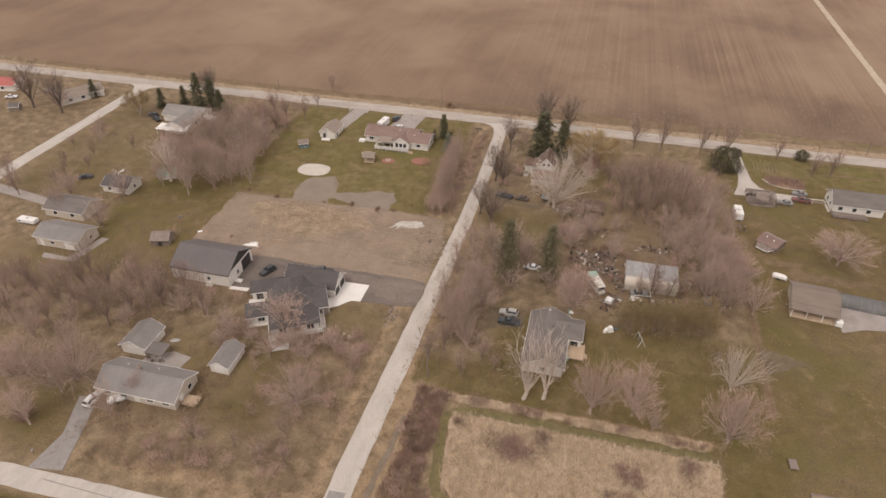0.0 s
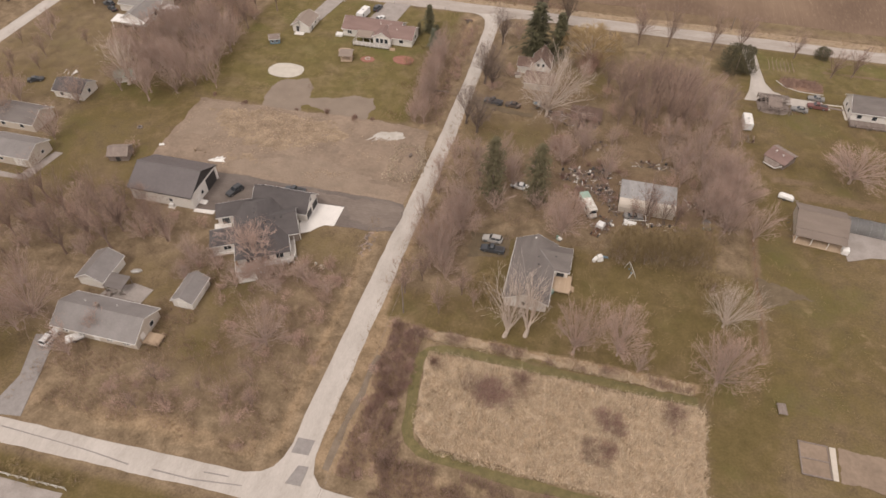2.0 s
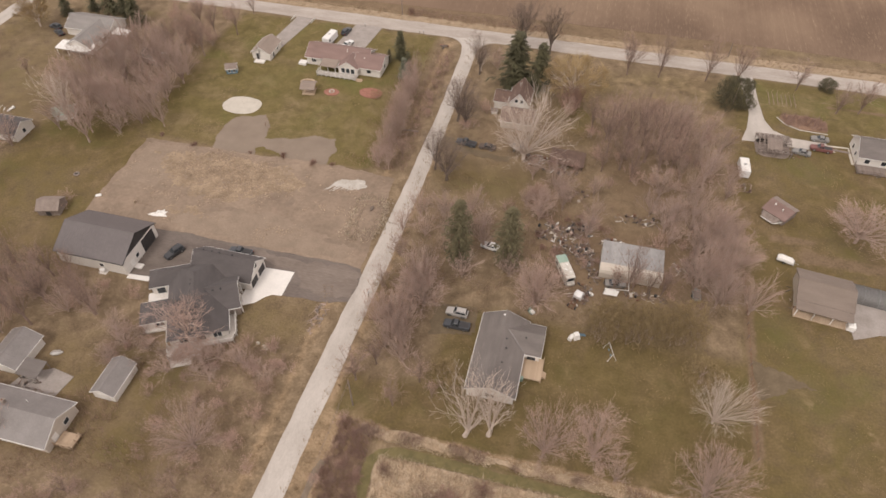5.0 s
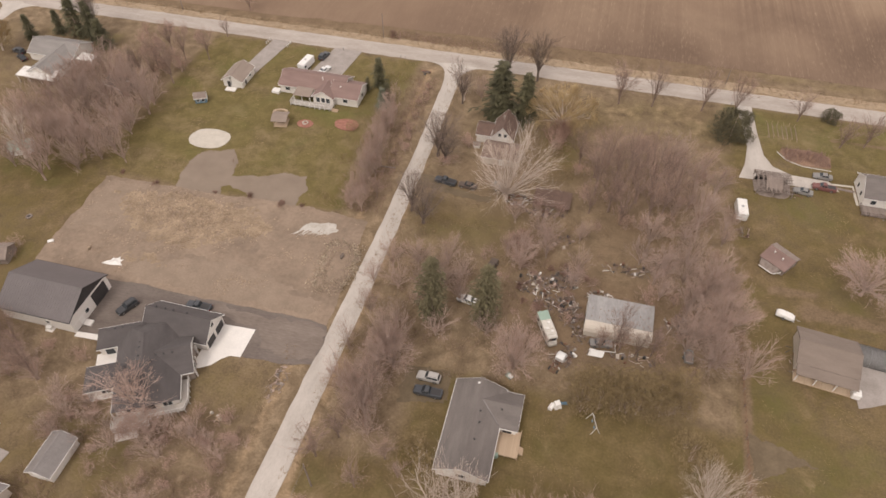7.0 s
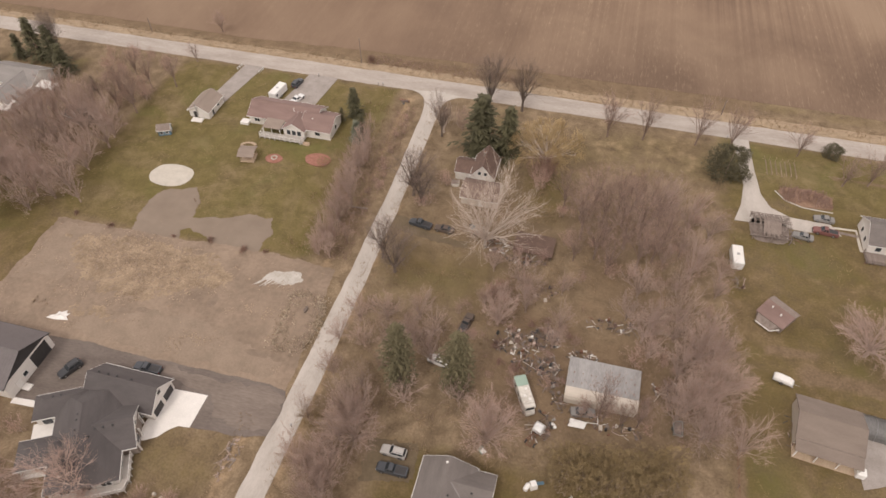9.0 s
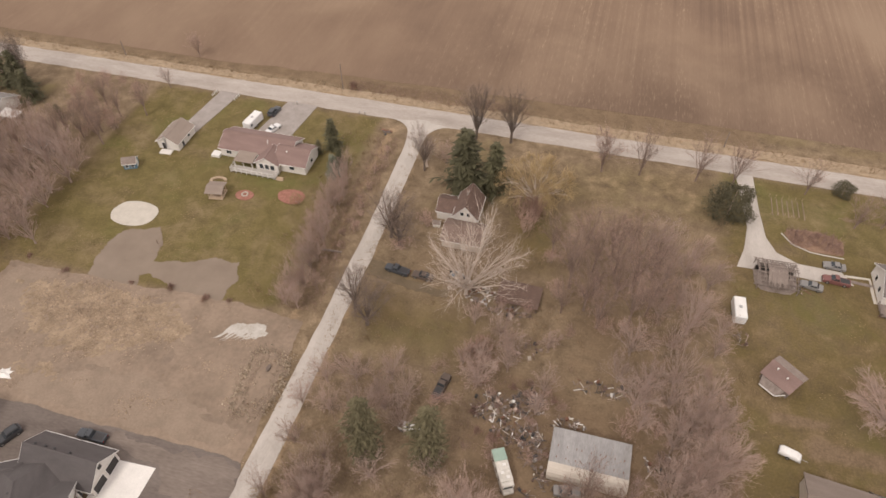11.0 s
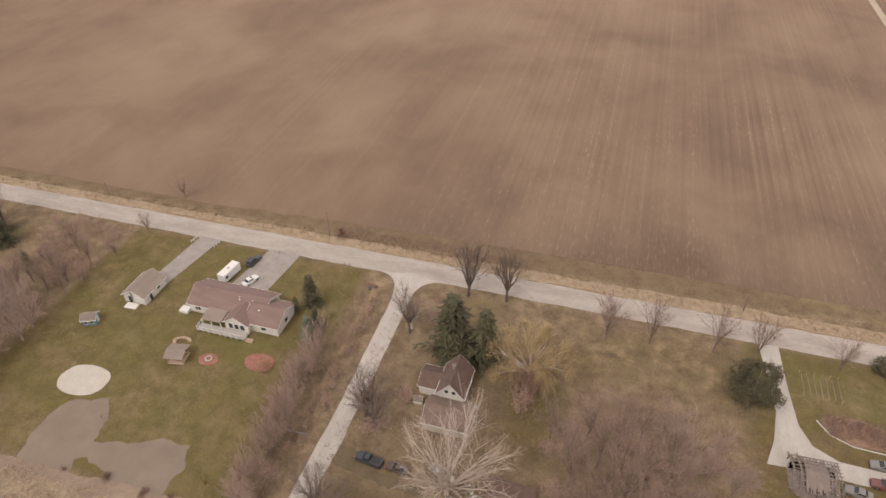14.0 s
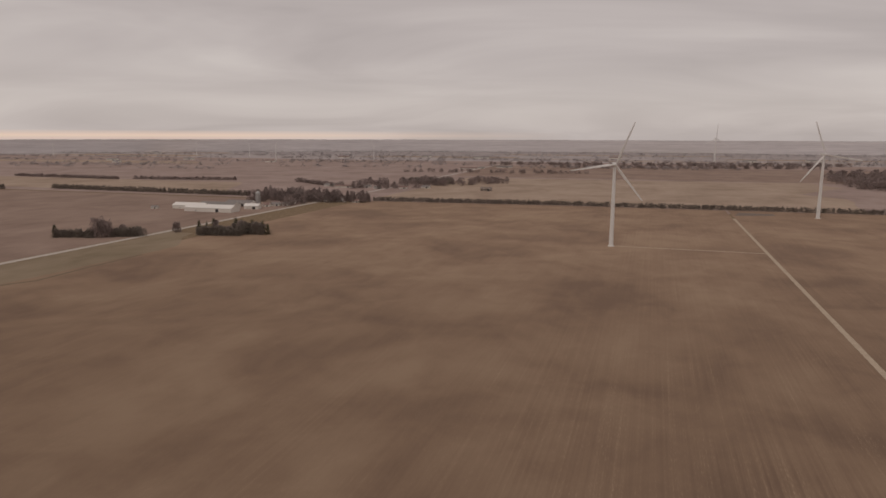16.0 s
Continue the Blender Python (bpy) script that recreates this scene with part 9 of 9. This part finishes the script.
    for x in (-0.8, 0.8):
        part("post", boxed(x - 0.06, x + 0.06, -0.1, -0.05, -0.2, 1.3), GREY_WOOD, t)
    for u, v in ((-56, 188), (-47.3, 188.3), (-66.5, 199.4)):
        lone("fence_stake", tube(bmesh.new(), (0, 0, -0.2), (0.1, 0, 1.2), 0.07, 0.05, 6), RUST, u, v, 0, "rusty stake at the water's edge", "stake", "stakes by the water")
    for u, v, turn in ((-82.6, 256.6, 82), (-75.4, 256.4, 82)):
        t = thing("gate_rail", u, v, turn, "short white rail beside the drive", "fence", "white drive rails")
        for x in (-1.1, 0, 1.1):
            part("post", boxed(x - 0.07, x + 0.07, -0.07, 0.07, -0.2, 0.9), TRIM, t)
        for z in (0.4, 0.75):
            part("rail", boxed(-1.2, 1.2, -0.1, -0.07, z - 0.07, z + 0.07), TRIM, t)
    for u, v in ((-57.2, 257.8), (-38.4, 258), (-37, 258.2), (61, 257.6), (-84.8, 84.4), (-23.8 + 4.2, 149.5)):
        t = thing("mailbox", u, v, 0, "small metal letter box on a post", "letter box", "letter boxes")
        part("post", boxed(-0.05, 0.05, -0.05, 0.05, -0.2, 1.0), GREY_WOOD, t)
        part("case", boxed(-0.12, 0.12, -0.25, 0.25, 1.0, 1.25, 0.05), STEEL, t)
    t = thing("row_boat", -75.7, 120, 20, "small upturned pale boat on grass", "boat")
    part("hull", shell(bmesh.new(), [(-1.2, 0.25, 0, 0.25, 0.1), (-0.6, 0.55, 0, 0.45, 0.25), (0.5, 0.55, 0, 0.45, 0.25), (1.3, 0.1, 0, 0.3, 0.05)]), SILVER, t)
    part("keel", boxed(-1.0, 1.0, -0.04, 0.04, 0.4, 0.5), GREY_WOOD, t)
    t = thing("vegetable_rows", 74, 248.4, 0, "old vegetable plot with pale stakes", "garden plot")
    for k in range(7):
        part("ridge", taper(bmesh.new(), -3.4 + k * 1.2, -3.1 + k * 1.2, -3.2 + 0.3 * (k % 3), 3.2 - 0.4 * (k % 2), -0.1, -3.32 + k * 1.2, -3.2 + k * 1.2, -3.2 + 0.3 * (k % 3), 3.2 - 0.4 * (k % 2), 0.08), DIRT, t)
    for k in range(12):
        x, y = -3.8 + (k % 6) * 1.5, -3.2 if k < 6 else 3.2
        part("stake", tube(bmesh.new(), (x, y, -0.1), (x, y, 1.1), 0.04, sides=4), WOOD, t)
    for k in range(9):
        lone("dead_plant", tree_bush(rng), BRUSH, 78 + rng.uniform(-4, 4), 240.5 + rng.uniform(-2, 2), 0, "dry flower clump in the bed", "plant", "plants of the bed")


def tree_bush(rng):
    bm = bmesh.new()
    for _ in range(14):
        a, r = rng.uniform(0, 6.283), rng.uniform(0.1, 0.5)
        tube(bm, (0, 0, -0.05), (r * math.cos(a), r * math.sin(a), rng.uniform(0.3, 0.8)), 0.02, 0.01, 3)
    return bm


wrecked_truck()
garden_things()
yard_fence = thing("yard_fence", -72, 72.0, 1.0, "low pale board fence round the concrete yard", "fence")
for k in range(15):
    part("post", boxed(-14 + k * 1.9 - 0.06, -14 + k * 1.9 + 0.06, -0.06, 0.06, -0.2, 1.1), TRIM, yard_fence)
for z in (0.35, 0.9):
    part("rail", boxed(-14, 12.6, 0.06, 0.1, z - 0.06, z + 0.06), TRIM, yard_fence)
# A fence line with brush divides the wood from the east lawn.
fence = thing("wire_fence", 59.6, 154, 0, "old wire fence with leaning posts", "fence")
for k in range(14):
    y = -23 + k * 3.4
    part("post", tube(bmesh.new(), (0, y, -0.3), (0.1 * math.sin(k * 2.1), y, 1.2), 0.07, sides=5), GREY_WOOD, fence)
for z in (0.4, 0.8, 1.1):
    part("strand", tube(bmesh.new(), (0, -23, z), (0, 21.2, z), 0.02, sides=3), RUST, fence)


# ---- the far land ----
def turbine(u, v, size, spin, turn, label):
    t = thing("wind_turbine", u, v, 0, label, "wind turbine", "turbines of the wind farm")
    hub = 82 * size
    part("tower", tube(bmesh.new(), (0, 0, -1), (0, 0, hub - 1.5), 2.3 * size, 1.4 * size, 20), TURBINE, t)
    head = pose(0, 0, hub, 0, 0, turn)
    bm = boxed(-1.7 * size, 1.7 * size, -3.2 * size, 7 * size, -1.7 * size, 1.9 * size, 0.5 * size)
    nacelle = part("nacelle", bm, TURBINE, t, at=head)
    part("hub", tube(bmesh.new(), (0, -3.2 * size, 0), (0, -5.6 * size, 0), 1.7 * size, 0.7 * size, 12), TURBINE, nacelle)
    for k in range(3):
        bm = bmesh.new()
        n = 9
        rings = []
        for j in range(n):
            f = j / (n - 1)
            r = (1.2 + 43 * f) * size
            chord = (1.1 + 2.6 * math.sin(min(1, f * 5) * 1.57) * (1 - f) ** 0.8 + 0.25) * size * 0.7
            thick = max(0.08, 0.9 * (1 - f) ** 1.3) * size * 0.6
            tw = 0.35 * (1 - f)
            ring = []
            for cx, cy in ((-0.35, 0), (0, 0.5), (0.65, 0), (0, -0.5)):
                x, y = cx * chord, cy * thick * 1.6
                ring.append(bm.verts.new((x * math.cos(tw), -4.4 * size + y + x * math.sin(tw) - 2.0 * f * f * size, r)))
            rings.append(ring)
        for a, b in zip(rings, rings[1:]):
            for q in range(4):
                m = (q + 1) % 4
                bm.faces.new((a[q], a[m], b[m], b[q]))
        bm.faces.new(rings[0])
        bm.faces.new(rings[-1][::-1])
        bmesh.ops.recalc_face_normals(bm, faces=bm.faces[:])
        part("blade", bm, TURBINE, nacelle, at=pose(0, 0, 0, 0, spin + 120 * k, 0))
    part("foundation", tube(bmesh.new(), (0, 0, -0.5), (0, 0, 0.35), 3.6 * size, 3.6 * size, 20), CONCRETE, t)
    return t


turbine(-8.4, 831, 1.0, 22, 12, "white three-bladed wind turbine in the ploughed field")
turbine(245.1, 1153, 1.05, -21, 10, "white wind turbine beyond the hedge line")
turbine(253, 2900, 1.25, 2, 14, "hazy white wind turbine over the woods")
for u, v, s, spin in ((-3000, 2850, 0.8, 10), (-2450, 3300, 0.8, 40), (-2000, 3150, 0.8, 70), (-1560, 2700, 0.8, 25), (-1200, 2950, 0.75, 95)):
    turbine(u, v, s, spin, 12, "small distant white wind turbine")


def clumps(name, spots, mat, label, category, sprays=60, taper_to=0.45, size=0.24):
    """Many ragged crowns of small leaves as one mesh: far trees that nobody could count."""
    verts, faces = [], []
    for u, v, r, h, seed in spots:
        rng = random.Random(seed)
        point = rng.random() < 0.4
        for _ in range(sprays):
            f = rng.random() ** 0.8
            q = r * math.sqrt(rng.random()) * (1 - f * (0.9 if point else taper_to))
            a = rng.uniform(0, 6.283)
            x, y, z = u + q * math.cos(a), v + q * math.sin(a), h * f * 0.92
            n = len(verts)
            for _ in range(3):
                verts.append((x + rng.gauss(0, size) * r, y + rng.gauss(0, size) * r, max(-0.3, z + rng.gauss(0, 0.085) * h)))
            faces.append((n, n + 1, n + 2))
    ob = new(name, raw(name, verts, faces, mat))
    ob.matrix_basis = SITE
    return tagged(ob, label, category, kind="stuff")


def row_spots(a, b, step, r, h, seed, wide=0.0, skip=0.0):
    rng = random.Random(seed)
    d = math.hypot(b[0] - a[0], b[1] - a[1])
    out = []
    for k in range(int(d / step)):
        if rng.random() < skip:
            continue
        f = (k + rng.random() * 0.6) / (d / step)
        out.append((a[0] + (b[0] - a[0]) * f + rng.uniform(-wide, wide), a[1] + (b[1] - a[1]) * f + rng.uniform(-wide, wide), r * rng.uniform(0.7, 1.3), h * rng.uniform(0.68, 1.1), rng.random()))
    return out


def wood_spots(corners, count, r, h, seed):
    rng = random.Random(seed)
    us, vs = [c[0] for c in corners], [c[1] for c in corners]
    out = []
    while len(out) < count:
        u, v = rng.uniform(min(us), max(us)), rng.uniform(min(vs), max(vs))
        if inside(u, v, corners):
            out.append((u, v, r * rng.uniform(0.6, 1.4), h * rng.uniform(0.5, 1.2), rng.random()))
    return out


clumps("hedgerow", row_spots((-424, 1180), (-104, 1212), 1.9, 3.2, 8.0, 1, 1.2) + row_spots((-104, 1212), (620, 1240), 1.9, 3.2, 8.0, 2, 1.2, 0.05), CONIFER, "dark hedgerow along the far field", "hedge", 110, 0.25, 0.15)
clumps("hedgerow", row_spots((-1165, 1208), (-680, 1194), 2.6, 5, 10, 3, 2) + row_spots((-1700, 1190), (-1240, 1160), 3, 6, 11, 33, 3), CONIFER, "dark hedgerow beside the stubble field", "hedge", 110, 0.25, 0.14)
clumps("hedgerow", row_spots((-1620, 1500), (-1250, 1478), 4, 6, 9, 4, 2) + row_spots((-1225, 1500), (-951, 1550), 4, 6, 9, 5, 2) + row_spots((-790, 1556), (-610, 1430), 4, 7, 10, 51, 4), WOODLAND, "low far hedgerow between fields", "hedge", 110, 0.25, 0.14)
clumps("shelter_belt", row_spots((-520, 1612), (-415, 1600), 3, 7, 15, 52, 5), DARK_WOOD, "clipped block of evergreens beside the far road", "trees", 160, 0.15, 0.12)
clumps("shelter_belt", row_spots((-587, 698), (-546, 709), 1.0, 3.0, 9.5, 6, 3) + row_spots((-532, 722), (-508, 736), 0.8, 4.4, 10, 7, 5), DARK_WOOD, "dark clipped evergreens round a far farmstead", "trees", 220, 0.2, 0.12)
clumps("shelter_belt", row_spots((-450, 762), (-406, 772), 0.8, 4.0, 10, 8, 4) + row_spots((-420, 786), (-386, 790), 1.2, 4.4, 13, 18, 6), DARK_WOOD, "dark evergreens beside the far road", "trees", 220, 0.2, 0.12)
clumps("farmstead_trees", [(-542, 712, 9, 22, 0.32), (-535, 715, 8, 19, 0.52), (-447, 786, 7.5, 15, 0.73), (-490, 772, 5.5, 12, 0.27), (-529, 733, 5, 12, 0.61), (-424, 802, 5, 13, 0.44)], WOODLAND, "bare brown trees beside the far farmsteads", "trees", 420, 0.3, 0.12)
for u, v, h in ((-470, 786, 13), (-463, 791, 11), (-455, 793, 15), (-434, 806, 15), (-429, 810, 13), (-405, 796, 15), (-398, 792, 13), (-389, 792, 15), (-381, 790, 12), (-587, 697, 14)):
    plant("spruce", u, v, h, h * 0.44, "dark pointed evergreen at a far farmstead", "evergreens at the far farmsteads")
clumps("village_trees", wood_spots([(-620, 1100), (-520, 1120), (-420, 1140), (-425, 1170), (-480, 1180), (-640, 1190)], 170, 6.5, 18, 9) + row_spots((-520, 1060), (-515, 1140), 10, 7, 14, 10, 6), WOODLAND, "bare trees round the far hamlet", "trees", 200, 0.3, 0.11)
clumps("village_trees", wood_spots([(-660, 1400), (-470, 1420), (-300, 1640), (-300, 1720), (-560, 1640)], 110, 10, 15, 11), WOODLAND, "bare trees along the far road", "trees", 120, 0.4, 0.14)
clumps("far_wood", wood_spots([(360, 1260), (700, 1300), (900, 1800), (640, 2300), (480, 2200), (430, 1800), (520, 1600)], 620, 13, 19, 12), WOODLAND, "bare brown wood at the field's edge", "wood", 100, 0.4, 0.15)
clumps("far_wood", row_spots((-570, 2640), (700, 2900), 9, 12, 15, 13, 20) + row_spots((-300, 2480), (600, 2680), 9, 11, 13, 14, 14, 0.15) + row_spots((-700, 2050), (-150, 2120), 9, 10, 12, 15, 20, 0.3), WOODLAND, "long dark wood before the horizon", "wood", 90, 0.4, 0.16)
far_rows, rim_rows = [], []
for k, (u0, u1, v0, share) in enumerate(((-4300, -1900, 2800, 0.4), (-3900, -700, 3300, 0.3), (-700, 1900, 3100, 0.3), (-2900, -600, 2500, 0.55), (-4000, -2600, 2300, 0.5), (-1800, -100, 3050, 0.35), (-2400, -700, 2200, 0.75), (-2900, -1300, 1900, 0.8), (-1500, -800, 2700, 0.1), (-500, 300, 2420, 0.3), (-2300, -1700, 2050, 0.2), (200, 1500, 2950, 0.2))):
    far_rows += row_spots((u0, v0), (u1, v0 + 90), 9, 14, 12, 60 + k, 26, share)
for k, (u0, u1, v0, share) in enumerate(((-3300, 600, 3800, 0.2), (-2600, 1900, 4250, 0.1), (-300, 1700, 3560, 0.2), (800, 2600, 3500, 0.1), (-3600, -900, 3600, 0.3), (-3000, 2000, 4400, 0.05), (-3500, -1500, 4000, 0.2), (-900, 1200, 4050, 0.2), (-2200, -400, 3450, 0.3))):
    rim_rows += row_spots((u0, v0), (u1, v0 + 60), 13, 20, 13, 80 + k, 40, share)
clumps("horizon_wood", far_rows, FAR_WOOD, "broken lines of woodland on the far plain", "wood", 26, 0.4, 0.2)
clumps("horizon_wood", rim_rows, HAZE_WOOD, "lines of woodland under the horizon, coloured as haze", "wood", 12)


def far_barn(u, v, L, W, eave, ridge, turn, label, roof_mat=TRIM, wall_mat=SIDING, name="barn"):
    t = thing(name, u, v, turn, label, "barn" if name == "barn" else name)
    w, r = gable_volume(t, L, W, eave, ridge, wall_mat, roof_mat, 0.6)
    opening(w, "s", L, W, L * 0.2, 0, min(5, L * 0.2), eave * 0.8, "garage_door", TRIM, BLACK)
    opening(w, "s", L, W, -L * 0.25, 1.0, 1.4, 1.1)


far_barn(-585, 962, 78, 22, 6, 10, 2, "long white farm barn in the distance")
far_barn(-640, 985, 52, 18, 5.5, 9, 4, "white farm barn with red trim")
far_barn(-600, 1000, 60, 20, 6, 10, 2, "long white livestock barn", ROOF_PALE)
far_barn(-590, 1040, 46, 18, 5, 9, 0, "pale roofed barn behind the farm", ROOF_PALE)
far_barn(-548, 1010, 22, 14, 5, 8, 10, "small white farm building")
for u, v, L in ((-2550, 2950, 60), (-2250, 2480, 50), (-1980, 2650, 46), (-1450, 3150, 60), (-1500, 2560, 40), (-780, 3300, 70), (-1100, 3400, 50), (-150, 3500, 60), (420, 3250, 55), (700, 3380, 70), (-2900, 3500, 70), (-2050, 2300, 30)):
    far_barn(u, v, L, 18, 6, 10, 6, "pale farm buildings far out on the plain", ROOF_PALE if L % 20 else ROOF_RED)
far_barn(-690, 965, 10, 6, 3, 4.5, 0, "small pale shed beside the barns", ROOF_PALE)
silo = thing("silo", -566, 1052, 0, "tall grey farm silo with a domed top", "silo")
part("drum", tube(bmesh.new(), (0, 0, -0.3), (0, 0, 20), 4, 4, 16), STEEL, silo)
part("dome", tube(bmesh.new(), (0, 0, 20), (0, 0, 23), 4, 1, 16), STEEL, silo)
for u, v, L, turn in ((-470, 1150, 14, 5), (-440, 1148, 12, -8), (-490, 1140, 11, 20), (-532, 1098, 14, 10), (-548, 1075, 12, 0), (-548, 735, 12, 4), (-436, 796, 12, 20), (-470, 1440, 16, 0), (-520, 1420, 14, 10), (-600, 1430, 44, 3), (-430, 1470, 18, -10), (-546, 1046, 12, 0), (-538, 1058, 15, 12), (-524, 1066, 10, -6), (-640, 1452, 38, 4), (-560, 1446, 26, 0), (-505, 1700, 16, 8), (-560, 2280, 60, 2), (-470, 2420, 54, 4), (-530, 2330, 22, 0)):
    far_barn(u, v, L, 8, 3.2, 6, turn, "far hamlet house with a pale roof", ROOF_PALE if L % 4 else ROOF_RED, SIDING, "house")
far_barn(-292, 1446, 22, 12, 5, 8, 8, "small weathered barn alone in the stubble", GREY_WOOD, GREY_WOOD)


def backdrop():
    """A plain rim of land far behind everything, with haze put into its colour."""
    bm = bmesh.new()
    rng = random.Random(3)
    n = 700
    low, high = [], []
    for k in range(n):
        a = 6.283185 * k / n
        x, y = 60 + 4700 * math.cos(a), 130 + 4700 * math.sin(a)
        low.append(bm.verts.new((x, y, -40)))
        high.append(bm.verts.new((x, y, 83.5 + 1.2 * noise.noise((x * 0.004, y * 0.004, 1)) + 1.0 * noise.noise((x * 0.02, y * 0.02, 5)) + rng.uniform(-0.8, 0.8))))
    for k in range(n):
        m = (k + 1) % n
        bm.faces.new((low[m], low[k], high[k], high[m]))
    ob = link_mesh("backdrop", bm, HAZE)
    tagged(ob, "rim of land under the horizon, coloured as haze", "backdrop", kind="structure")


backdrop()
